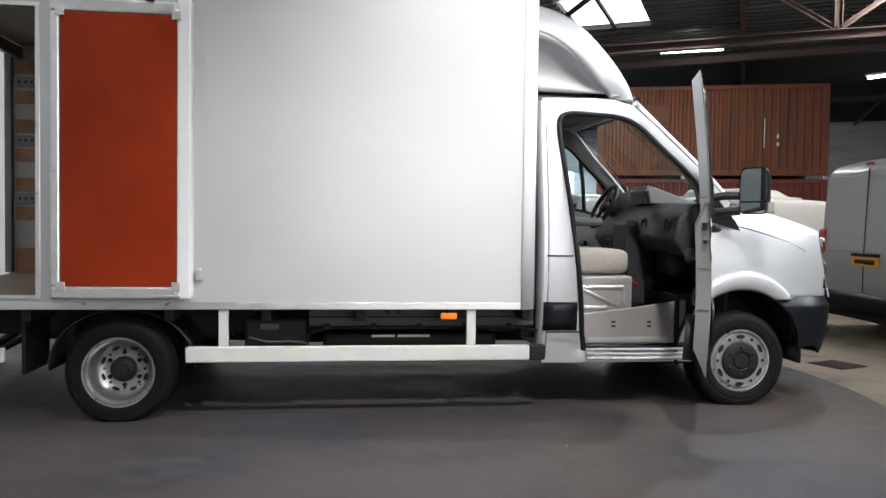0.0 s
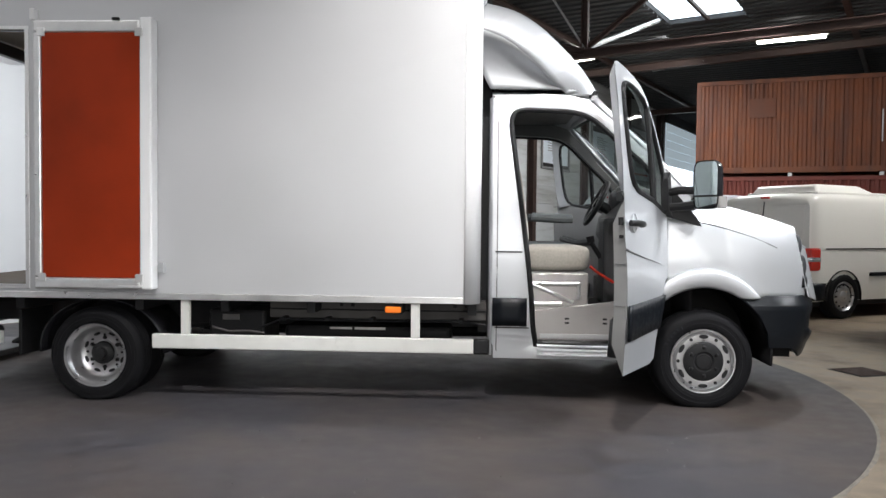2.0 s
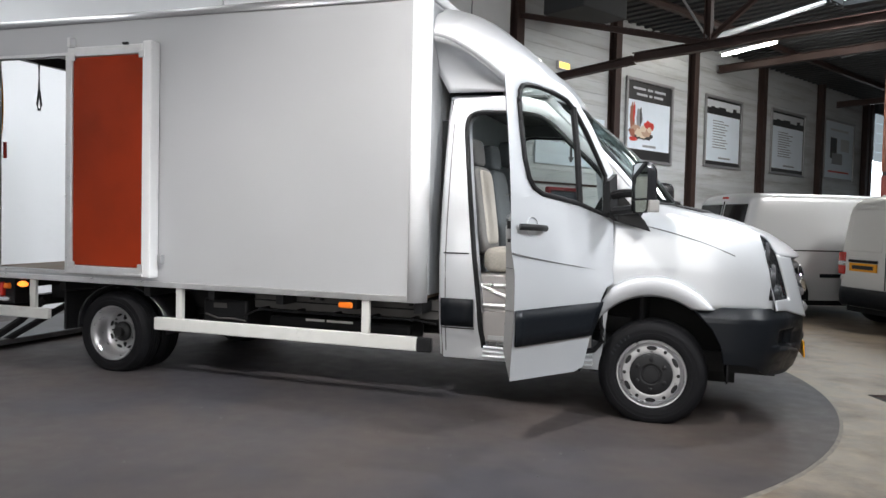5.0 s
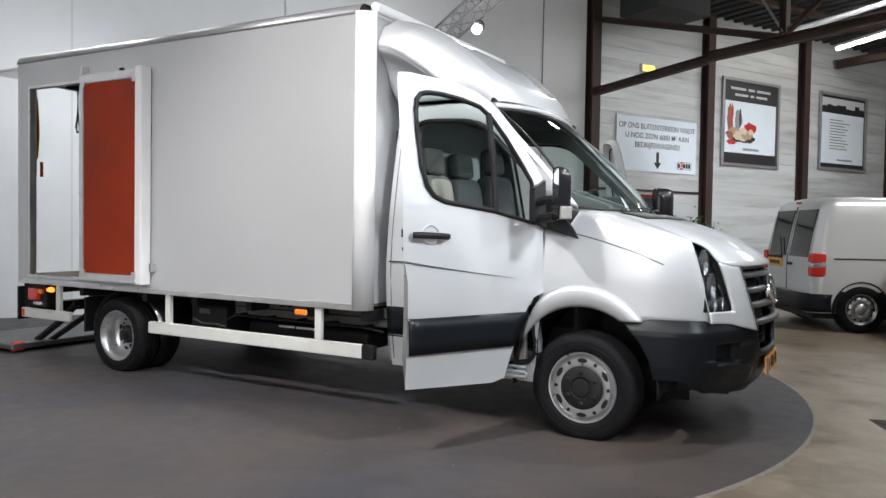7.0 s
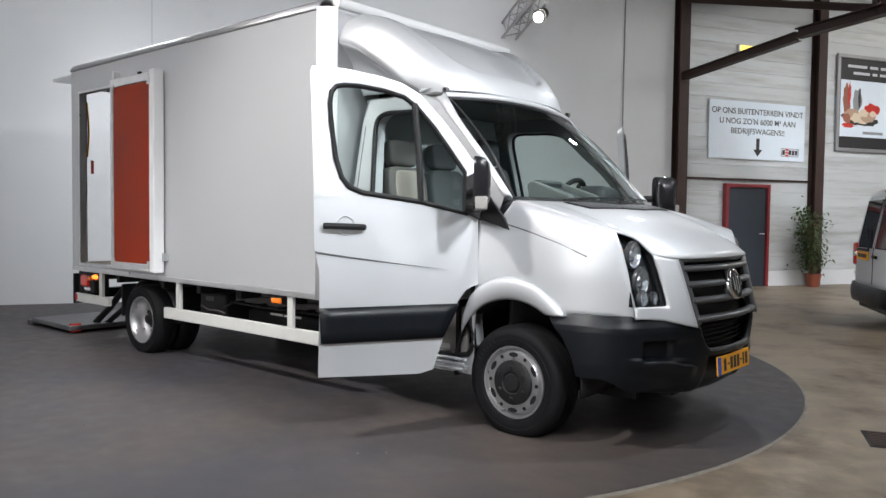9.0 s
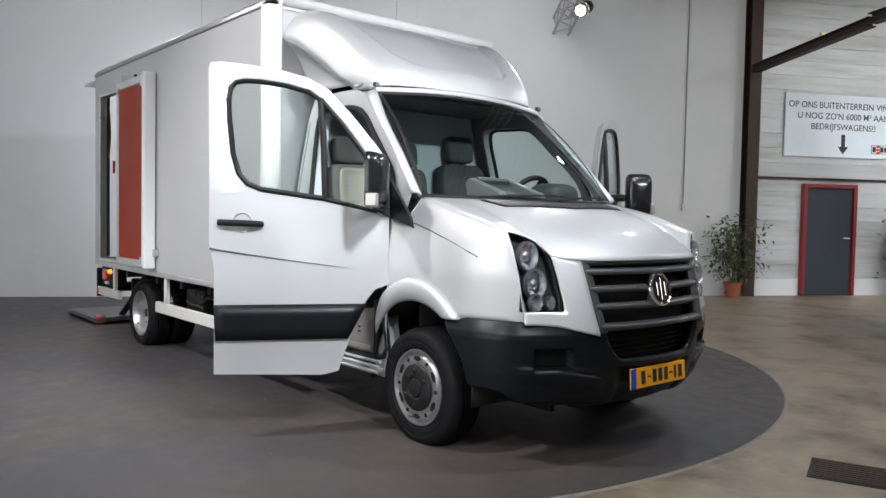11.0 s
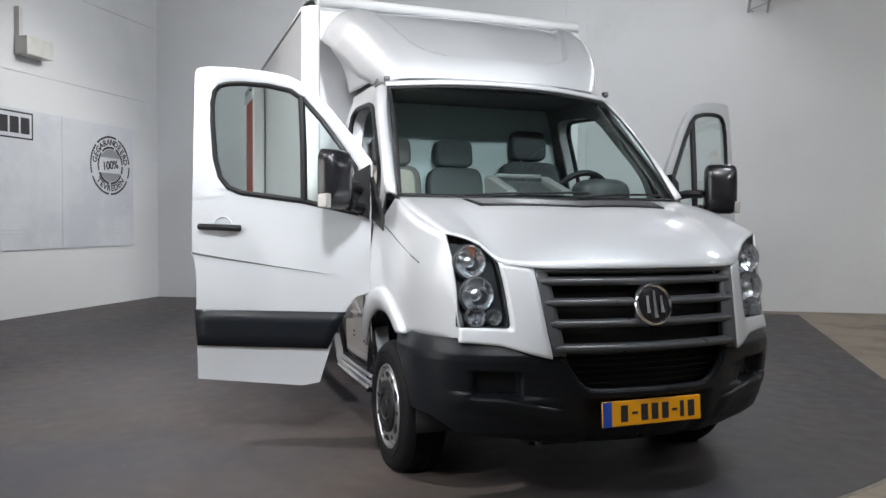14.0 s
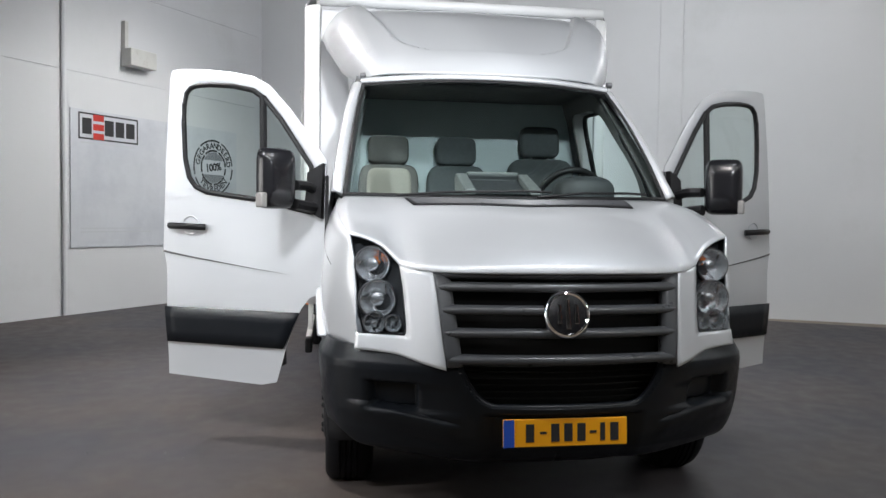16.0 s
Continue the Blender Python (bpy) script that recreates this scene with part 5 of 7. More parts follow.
for y0, y1 in ((-1.06, -0.86), (0.80, 1.0)):
    s = -1 if y0 < 0 else 1
    face = y0 if s < 0 else y1
    carrier = boxpart("tail_lamp_carrier", (-5.66, -5.30, y0 + 0.02, y1 - 0.02, 0.47, 0.69), BLACK, truck, "black lamp carrier", bevel=0.01)
    boxpart("carrier_plate", (-5.69, -5.662, y0 - 0.03, y1 + 0.03, 0.34, 0.66), BLACK, carrier, bevel=0.006)
    for name, x0, x1, z0, z1, mt, lb in (("tail_lamp", -5.555, -5.40, 0.535, 0.655, REDLENS, "red rear lamp"), ("indicator", -5.395, -5.335, 0.60, 0.65, AMBER, "amber rear indicator"), ("reversing_lamp", -5.47, -5.34, 0.492, 0.530, CLEARLENS, "clear reversing lamp")):
        a, b = sorted((face + s * 0.012, face - s * 0.06))
        boxpart(name, (x0, x1, a, b, z0, z1), mt, carrier, lb, bevel=0.012)
    a, b = sorted((face + s * 0.056, face + s * 0.048))
    boxpart("end_reflector", (-5.578, -5.53, a, b, 0.385, 0.455), REDLENS, carrier, "red end reflector", bevel=0.003)
boxpart("rear_beam", (-5.60, -5.50, -1.02, 0.98, 0.40, 0.50), BLACK, truck)

# chassis beneath the box
for y in (-0.42, 0.42):
    boxpart("chassis_rail", (-5.5, -0.2, y - 0.035, y + 0.035, 0.46, 0.62), DARKSTEEL, truck)
for x in (-5.2, -4.75, -3.9, -3.3, -2.7, -2.1, -1.6):
    boxpart("cross_beam", (x - 0.03, x + 0.03, -1.06, 1.02, 0.62, 0.70), DARKSTEEL, truck)
boxpart("fuel_tank", (-2.95, -1.75, -0.80, -0.50, 0.36, 0.50), BLACK, truck, "black tank under the load box", bevel=0.03)
boxpart("battery_box", (-3.45, -3.05, -0.95, -0.55, 0.36, 0.62), BLACK, truck, "black battery box", bevel=0.02)
boxpart("floor_bearer", (-3.04, -1.50, -0.86, -0.80, 0.560, 0.700), TANKGREY, truck, "grey floor bearer", bevel=0.006)
boxpart("floor_bearer", (-3.04, -1.50, -0.875, -0.80, 0.618, 0.630), BLACK, truck, bevel=0.003)
for x0, x1 in ((-2.62, -2.46), (-2.44, -2.22)):
    boxpart("tank_label", (x0, x1, -0.803, -0.799, 0.475, 0.492), RAILWHITE, truck, "pale sticker on the tank", bevel=0)
for k in range(5):
    boxpart("pipe_clip", (-2.93 + 0.31 * k, -2.90 + 0.31 * k, -0.985, -0.86, 0.552, 0.578), BLACK, truck, bevel=0.004)
for x in (-2.52, -2.44, -1.72, -1.64):
    boxpart("hanger_bracket", (x - 0.012, x + 0.012, -0.90, -0.86, 0.65, 0.70), BLACK, truck, bevel=0.003)
boxpart("battery_clamp", (-3.35, -3.23, -0.957, -0.95, 0.55, 0.59), TANKGREY, truck, "grey clamp plate", bevel=0.003)
bm = bmesh.new()
tube(bm, [(-3.42, -0.96, 0.50), (-3.30, -0.965, 0.47), (-3.16, -0.965, 0.475), (-3.05, -0.96, 0.46)], 0.008, 6)
part("cable", bm, TANKGREY, truck)
bm = bmesh.new()
tube(bm, [(-3.08, -0.96, 0.50), (-2.92, -0.975, 0.566), (-2.6, -0.975, 0.560), (-2.0, -0.975, 0.562), (-1.66, -0.975, 0.566), (-1.5, -0.96, 0.54)], 0.008, 6)
part("brake_pipe", bm, BLACK, truck)
bm = bmesh.new()
tube(bm, [(-3.9, 0.2, 0.36), (-3.0, 0.22, 0.33), (-1.2, 0.2, 0.34)], 0.045, 10)
part("exhaust", bm, DARKSTEEL, truck)
bm = bmesh.new()
tube(bm, [(-4.19, -0.75, 0.345), (-4.19, 0.75, 0.345)], 0.06, 12)
lathe(bm, [(0.001, -0.14), (0.13, -0.12), (0.17, 0), (0.13, 0.12), (0.001, 0.14)], 20, Matrix.Translation((-4.19, 0, 0.345)))
part("rear_axle", bm, DARKSTEEL, truck)
bm = bmesh.new()
tube(bm, [(0, -0.75, 0.30), (0, 0.75, 0.30)], 0.05, 10)
box(bm, -0.35, 0.75, -0.45, 0.45, 0.28, 0.42)
part("front_axle", bm, DARKSTEEL, truck)
for y in (-0.42, 0.42):
    bm = bmesh.new()
    tube(bm, [(-5.0, y, 0.46), (-4.23, y, 0.40), (-3.6, y, 0.46)], 0.03, 8)
    part("leaf_spring", bm, DARKSTEEL, truck)
# rear mudguards
for s in (-1, 1):
    bm = bmesh.new()
    grid(bm, lambda u, v: Vector((-4.19 + 0.44 * math.cos(radians(-6 + 192 * u)), s * (1.02 - 0.42 * v), 0.345 + 0.40 * math.sin(radians(-6 + 192 * u)) * 0.86)), 32, 3)
    part("mudguard", bm, GLOSSBLACK, truck, "black rear mudguard", thick=0.012, smooth=60)
    boxpart("mud_flap", (-4.80, -4.775, min(s * 1.0, s * 0.6), max(s * 1.0, s * 0.6), 0.28, 0.60), BLACK, truck)


def wheel(x, s, y, dual=False):
    """y: the outer face of the tyre. Turned so that the outside looks along s."""
    R = 0.345
    m = Matrix.Translation((x, s * y, 0.308 if dual else 0.320)) @ (Matrix() if s < 0 else Matrix.Rotation(math.pi, 4, "Z"))
    bm = bmesh.new()
    w = 0.205 if dual else 0.225
    if dual:
        R = 0.330
    prof = [(0.213, 0.016), (0.226, 0.004), (0.236, 0.003), (0.238, -0.001), (0.262, -0.004), (0.264, -0.001), (0.284, -0.001), (0.286, -0.0035), (0.300, -0.001), (R - 0.026, 0.006), (R - 0.014, 0.018), (R - 0.006, 0.036), (R, 0.055)]
    for k in range(4):
        c0 = 0.062 + 0.027 * k
        prof += [(R, c0), (R - 0.008, c0 + 0.003), (R - 0.008, c0 + 0.008), (R, c0 + 0.011)]
    prof += [(R, w - 0.04), (R - 0.014, w - 0.018), (0.30, w), (0.222, w - 0.01)]
    lathe(bm, prof, 72, m)
    if dual:
        prof2 = [(r, yy + 0.235) for r, yy in prof]
        lathe(bm, prof2, 48, m)
    for v in bm.verts:
        if v.co.z < 0.002:
            v.co.z = 0.002
    wh = part("wheel", bm, RUBBER, truck, "black rubber tyre on a steel rim", smooth=40)
    bm = bmesh.new()
    if dual:
        lathe(bm, [(0.220, 0.012), (0.218, 0.002), (0.208, 0.003), (0.203, 0.022), (0.192, 0.034), (0.187, 0.040), (0.184, 0.080), (0.176, 0.118), (0.160, 0.142), (0.112, 0.152), (0.085, 0.150), (0.080, 0.13)], 64, m)
    else:
        lathe(bm, [(0.221, 0.012), (0.218, 0.003), (0.210, 0.004), (0.204, 0.020), (0.198, 0.028), (0.188, 0.018), (0.180, 0.006), (0.150, 0.005), (0.128, 0.006), (0.110, 0.016)], 64, m)
    part("rim", bm, STEEL, wh, "silver steel rim", smooth=50)
    n = 16 if dual else 12
    for k in range(n):
        a = 2 * math.pi * k / n
        bm = bmesh.new()
        rr, yy, lx, lz = ((0.138, 0.142, 0.010, 0.024) if k % 2 else (0.124, 0.146, 0.008, 0.008)) if dual else ((0.168, 0.006, 0.014, 0.033) if k % 2 else (0.168, 0.006, 0.0115, 0.0115))
        mm = m @ Matrix.Rotation(a, 4, "Y") @ Matrix.Translation((rr, yy, 0))
        ring = []
        for dy in (-0.004, 0.012):
            ring.append([bm.verts.new(mm @ Vector((lx * math.cos(t), dy, lz * math.sin(t)))) for t in (2 * math.pi * i / 14 for i in range(14))])
        bm.faces.new(ring[0])
        for i in range(14):
            bm.faces.new((ring[0][i], ring[0][(i + 1) % 14], ring[1][(i + 1) % 14], ring[1][i]))
        part("rim_slot", bm, BLACK, wh, smooth=0)
    bm = bmesh.new()
    if dual:
        lathe(bm, [(0.082, 0.150), (0.078, 0.110), (0.060, 0.095), (0.045, 0.090), (0.040, 0.060), (0.001, 0.056)], 32, m)
        part("hub", bm, DARKSTEEL, wh, "dark hub", smooth=40)
    else:
        lathe(bm, [(0.136, 0.012), (0.134, -0.006), (0.124, -0.013), (0.070, -0.015), (0.062, -0.006), (0.054, -0.006), (0.049, -0.015), (0.001, -0.017)], 40, m)
        part("hub", bm, BLACK, wh, "black hub cap", smooth=40)
    for k in range(6):
        a = 2 * math.pi * (k + 0.5) / 6
        bm = bmesh.new()
        lathe(bm, [(0.014, 0.02), (0.014, -0.008), (0.009, -0.014), (0.001, -0.015)], 10, m @ Matrix.Translation(((0.104 if dual else 0.097) * math.cos(a), 0.150 if dual else -0.011, (0.104 if dual else 0.097) * math.sin(a))))
        part("wheel_nut", bm, DARKSTEEL if dual else BLACK, wh)
    # raised marks on the tyre wall
    for k in range(0 if dual else 6):
        bm = bmesh.new()
        box(bm, -0.006, 0.006, -0.0035, 0.0, -0.013, 0.013, m @ Matrix.Rotation(radians(205 + 6.5 * k), 4, "Y") @ Matrix.Translation((0.273, 0, 0)) @ Matrix.Rotation(radians(90), 4, "Y"))
        part("tyre_mark", bm, BUMPER, wh, "raised dark mark on the tyre wall")


for s in (-1, 1):
    wheel(-0.024, s, 0.962)
    wheel(-4.19, s, 1.118 if s < 0 else 1.045, True)

# cab inside: seats, dashboard, steering wheel
def cushion(bm, x0, x1, y0, y1, z0, z1, m=None, e=0.30):
    def f(u, v):
        a, b = 2 * math.pi * u, math.pi * (v - 0.5)
        c = lambda t: math.copysign(abs(t) ** e, t)
        p = Vector(((x0 + x1) / 2 + (x1 - x0) / 2 * c(math.cos(b)) * c(math.cos(a)), (y0 + y1) / 2 + (y1 - y0) / 2 * c(math.cos(b)) * c(math.sin(a)), (z0 + z1) / 2 + (z1 - z0) / 2 * c(math.sin(b))))
        return m @ p if m is not None else p
    grid(bm, f, 28, 14)


for y0, y1, name in ((-0.77, -0.34, "passenger_seat"), (-0.30, 0.13, "middle_seat"), (0.27, 0.76, "driver_seat")):
    bm = bmesh.new()
    cushion(bm, -1.24, -0.76, y0, y1, 0.905, 1.095, None, 0.42)
    seat = part(name, bm, SEATLIGHT if y0 < -0.5 else SEATDARK, truck, "grey cloth seat", smooth=60)
    tilt = Matrix.Translation((-1.265, 0, 1.05)) @ Matrix.Rotation(radians(-8), 4, "Y")
    bm = bmesh.new()
    cushion(bm, -0.09, 0.07, y0 + 0.01, y1 - 0.01, -0.02, 0.69 if y0 > 0 else 0.63, tilt)
    part("backrest", bm, SEATMID if y0 < -0.5 else SEATDARK, seat, smooth=60)
    if y0 < -0.5:
        bm = bmesh.new()
        cushion(bm, -0.02, 0.084, y0 + 0.06, y1 - 0.06, 0.05, 0.60, tilt)
        part("backrest_insert", bm, SEATLIGHT, seat, "beige cloth insert", smooth=60)
    bm = bmesh.new()
    cushion(bm, -0.06, 0.05, (y0 + y1) / 2 - 0.14, (y0 + y1) / 2 + 0.14, 0.635 + (0.07 if y0 > 0 else 0), 0.835 + (0.09 if y0 > 0 else 0), tilt, 0.4)
    part("headrest", bm, SEATMID if y0 < -0.5 else SEATDARK, seat, smooth=60)
    bm = bmesh.new()
    for dy in (-0.06, 0.06):
        tube(bm, [tilt @ Vector((0, (y0 + y1) / 2 + dy, 0.55)), tilt @ Vector((0, (y0 + y1) / 2 + dy, 0.72))], 0.008, 6)
    part("headrest_rod", bm, GALV2, seat)
bm = bmesh.new()
tube(bm, [(-1.16, -0.34, 1.30), (-1.0, -0.34, 1.29), (-0.85, -0.34, 1.285)], 0.032, 8)
part("seat_armrest", bm, SEATDARK, truck)
bm = bmesh.new()
tube(bm, [(-1.16, 0.18, 1.30), (-1.0, 0.18, 1.29), (-0.85, 0.18, 1.285)], 0.032, 8)
part("seat_armrest", bm, SEATDARK, truck)
base = boxpart("seat_base", (-1.26, -0.795, -0.87, 0.05, 0.50, 0.905), SEATBASE, truck, "beige-grey metal seat base", bevel=0.012)
bm = bmesh.new()
for a, b in (((-1.20, 0.83), (-0.86, 0.83)), ((-1.20, 0.83), (-0.90, 0.70)), ((-1.20, 0.69), (-0.98, 0.69)), ((-0.86, 0.83), (-0.86, 0.72))):
    tube(bm, [(a[0], -0.873, a[1]), (b[0], -0.873, b[1])], 0.014, 8)
part("pressed_rib", bm, ALU, base)
boxpart("seat_base", (-1.26, -0.80, 0.20, 0.74, 0.50, 0.905), SEATBASE, truck, bevel=0.012)
bm = bmesh.new()
poly(bm, [(-1.20, 0.44), (-0.42, 0.44), (-0.415, 0.745), (-0.80, 0.690), (-1.21, 0.640)], 0.03, Matrix.Translation((0, -0.915, 0)))
step_panel = part("door_step_panel", bm, SEATBASE, truck, "beige-grey step panel", smooth=0, bevel=0.006)
boxpart("tread_strip", (-1.13, -0.55, -0.921, -0.914, 0.455, 0.485), GALV, step_panel, "pale ribbed tread strip", bevel=0.002)
for x in (-0.96, -0.70):
    for z in (0.555, 0.585):
        boxpart("panel_slot", (x, x + 0.03, -0.9175, -0.9145, z, z + 0.012), BLACK, step_panel, bevel=0)
for k in range(3):
    bm = bmesh.new()
    tube(bm, [(-1.15, -0.948 - 0.010 * k, 0.405 - 0.030 * k), (-0.75, -0.950 - 0.010 * k, 0.402 - 0.030 * k), (-0.40, -0.950 - 0.010 * k, 0.405 - 0.030 * k)], 0.011, 8)
    part("sill_ridge", bm, SILVER, truck, smooth=60)
bm = bmesh.new()
dashp = [(-0.08, 1.10), (-0.42, 1.05), (-0.50, 1.16), (-0.47, 1.32), (-0.37, 1.425), (-0.22, 1.435), (-0.03, 1.40)]
fr = [[bm.verts.new((x, y, z + 0.02 * math.cos(y * 2))) for x, z in dashp] for y in (-0.89, -0.6, -0.3, 0.0, 0.3, 0.6, 0.89)]
for a, b in zip(fr, fr[1:]):
    for i in range(len(dashp)):
        j = (i + 1) % len(dashp)
        bm.faces.new((a[i], a[j], b[j], b[i]))
bm.faces.new(fr[0])
bm.faces.new(fr[-1][::-1])
dash = part("dashboard", bm, DASH, truck, "dark grey dashboard", smooth=40, bevel=0.02)
boxpart("centre_console", (-0.58, -0.30, -0.14, 0.16, 0.62, 1.30), DASH, truck, "dark centre console", bevel=0.03)
bm = bmesh.new()
tube(bm, [(-0.58, 0.0, 0.98), (-0.66, 0.0, 1.10)], 0.02, 8)
tube(bm, [(-0.66, 0.0, 1.10), (-0.67, 0.0, 1.15)], 0.032, 10)
part("gear_lever", bm, BLACK, truck)
for y0, y1 in ((-0.245, -0.180), (0.115, 0.180)):
    bm = bmesh.new()
    poly(bm, [(-0.44, 1.545), (-0.40, 1.572), (-0.10, 1.472), (-0.09, 1.440), (-0.42, 1.440)], y1 - y0, Matrix.Translation((0, y0, 0)))
    part("tray_arm", bm, TRAY, dash, "pale grey tray arm", smooth=0, bevel=0.010)
bm = bmesh.new()
poly(bm, [(-0.445, 1.440), (-0.445, 1.545), (-0.405, 1.573), (-0.365, 1.560), (-0.375, 1.530), (-0.12, 1.445)], 0.29, Matrix.Translation((0, -0.178, 0)))
part("papers_tray", bm, DASH, dash, "dark tray on the dashboard", smooth=0, bevel=0.008)
boxpart("tray_bar", (-0.425, -0.375, -0.18, 0.115, 1.556, 1.580), TRAY, dash, "pale grey tray edge", bevel=0.008)
for y in (-0.72, -0.28):
    bm = bmesh.new()
    lathe(bm, [(0.055, 0.02), (0.055, -0.012), (0.042, -0.014), (0.038, 0.004), (0.001, 0.006)], 20, Matrix.Translation((-0.475, y, 1.27)) @ Matrix.Rotation(radians(-90), 4, "Z"))
    part("air_vent", bm, BLACK, dash)
bm = bmesh.new()
cushion(bm, -0.44, -0.14, 0.31, 0.64, 1.32, 1.560, None, 0.62)
part("instrument_hood", bm, DASH, dash, "dark instrument hood", smooth=60)
SW = Matrix.Translation((-0.55, 0.48, 1.43)) @ Matrix.Rotation(radians(-62), 4, "Y")
bm = bmesh.new()
tube(bm, [SW @ Vector((0.20 * math.cos(a), 0.20 * math.sin(a), 0)) for a in (2 * math.pi * i / 36 for i in range(36))], 0.020, 8, closed=True)
sw = part("steering_wheel", bm, BLACK, truck, "black steering wheel", smooth=60)
bm = bmesh.new()
for a in (0.3, 2.84, 4.71):
    tube(bm, [SW @ Vector((0, 0, -0.01)), SW @ Vector((0.19 * math.cos(a), 0.19 * math.sin(a), 0))], 0.018, 6)
tube(bm, [SW @ Vector((0, 0, 0.02)), SW @ Vector((0, 0, -0.20))], 0.045, 12)
part("steering_column", bm, BLACK, sw, smooth=60)
bm = bmesh.new()
tube(bm, [(-0.70, -0.25, 0.92), (-0.62, -0.27, 0.86), (-0.52, -0.28, 0.80)], 0.012, 6)
part("belt_buckle", bm, REDLENS, truck, "red belt buckle")

# tail lift let down on the floor behind the box
lift = thing("tail_lift", "grey metal tail lift platform lowered to the floor", "tail lift")
boxpart("platform", (-6.75, -5.75, -1.10, 1.06, 0.03, 0.085), GALV2, lift, bevel=0.012)
boxpart("platform_lip", (-6.88, -6.75, -1.10, 1.06, 0.0, 0.055), GALV2, lift, bevel=0.01)
for y in (-0.75, 0.70):
    bm = bmesh.new()
    tube(bm, [(-5.25, y, 0.50), (-5.55, y, 0.28), (-5.90, y, 0.08)], 0.035, 8)
    tube(bm, [(-5.15, y + 0.1, 0.42), (-5.85, y + 0.1, 0.06)], 0.03, 8)
    part("lift_arm", bm, DARKSTEEL, lift)
bm = bmesh.new()
lathe(bm, [(0.001, -0.06), (0.05, -0.05), (0.05, 0.05), (0.001, 0.06)], 14, Matrix.Translation((-5.80, -1.02, 0.055)))
part("lift_roller", bm, REDLENS, lift, "red roller")

# ---- roof, beams and lamps ----
SK = (7.80, 10.45, 4.10, 5.85)      # roof light: along the wall, and out from it
bm = bmesh.new()
box(bm, -30, SK[0], -40, 12, DECKZ, DECKZ + 0.1)
box(bm, SK[1], 40, -40, 12, DECKZ, DECKZ + 0.1)
box(bm, SK[0], SK[1], -SK[2], 12, DECKZ, DECKZ + 0.1)
box(bm, SK[0], SK[1], -40, -SK[3], DECKZ, DECKZ + 0.1)
k = -12.0
while k < 30:
    if k < SK[0] - 0.1 or k > SK[1]:
        box(bm, k, k + 0.09, -26, 0, DECKZ - 0.05, DECKZ)
    else:
        box(bm, k, k + 0.09, -SK[2] + 0.02, 0, DECKZ - 0.05, DECKZ)
        box(bm, k, k + 0.09, -26, -SK[3] - 0.02, DECKZ - 0.05, DECKZ)
    k += 0.34
ob = part("ceiling", bm, DECK, smooth=0)
ob.matrix_world = BACK
tagged(ob, "dark corrugated steel roof deck", kind="structure")
sky = boxpart("skylight", (SK[0], SK[1], -SK[3], -SK[2], DECKZ + 0.12, DECKZ + 0.16), DAYLIGHT, None, bevel=0)
sky.matrix_world = BACK
tagged(sky, "bright daylit roof light in the dark roof", "skylight", kind="structure")
bars = boxpart("glazing_bar", (SK[0], SK[1], -5.02, -4.94, DECKZ - 0.02, DECKZ + 0.06), COLUMN, sky)


def girder(a, b, w=0.09, h=0.20, mat=COLUMN, name="beam", label="dark oxide-red steel roof beam"):
    a, b = Vector(a), Vector(b)
    d = b - a
    L = d.length
    m = Matrix.Translation(a) @ d.to_track_quat("X", "Z").to_matrix().to_4x4()
    bm = bmesh.new()
    box(bm, 0, L, -w, w, h / 2 - 0.015, h / 2)
    box(bm, 0, L, -w, w, -h / 2, -h / 2 + 0.015)
    box(bm, 0, L, -0.008, 0.008, -h / 2 + 0.015, h / 2 - 0.015)
    ob = part(name, bm, mat, smooth=0)
    ob.matrix_world = m
    return tagged(ob, label, kind="structure")


def W(s, n, z):
    """A place by the back wall: s along it, n metres into the hall."""
    return BACK @ Vector((s, -n, z))


# roof trusses: level bottom chord, knee brace, webs
girder(W(4.42, 0.1, 4.00), W(4.42, 2.9, 4.16), 0.07, 0.14)
girder(W(4.42, 2.9, 4.20), W(4.42, 25, 4.22), 0.08, 0.15)
girder(W(4.42, 0.1, 5.45), W(4.42, 4.3, 4.24), 0.05, 0.11)
for n0 in (4.3, 9.3, 14.3):
    girder(W(4.42, n0, 4.28), W(4.42, n0 + 0.001, 6.08), 0.05, 0.12)
    girder(W(4.42, n0, 4.28), W(4.42, n0 + 2.5, 6.0), 0.035, 0.08)
    girder(W(4.42, n0 + 5.0, 4.28), W(4.42, n0 + 2.5, 6.0), 0.035, 0.08)
for s_ in (12.6, 20.8):
    girder(W(s_, 0.1, 5.55), W(s_, 25, 5.85), 0.09, 0.2)
for n in (1.6, 7.9, 12.5):
    girder(W(4.4, n, 5.97), W(30, n, 5.97), 0.06, 0.14)
bm = bmesh.new()
tube(bm, [W(4.42, 4.3, 4.30), (2.39, 11.5, 5.9)], 0.05, 8)
tagged(part("brace", bm, GALV), "pale galvanised roof brace", kind="structure")
bm = bmesh.new()
tube(bm, [W(4.42, 4.3, 4.30), W(4.42, 3.2, 6.0)], 0.02, 6)
tagged(part("brace", bm, GALV), "thin pale roof strut", kind="structure")
for a, b in ((W(12.6, 4.4, 5.6), W(15.5, 2.2, 6.05)), (W(16.0, 6.0, 5.4), W(18.5, 4.6, 6.05))):
    bm = bmesh.new()
    tube(bm, [a, b], 0.025, 6)
    tagged(part("brace", bm, GALV), "thin pale roof strut", kind="structure")


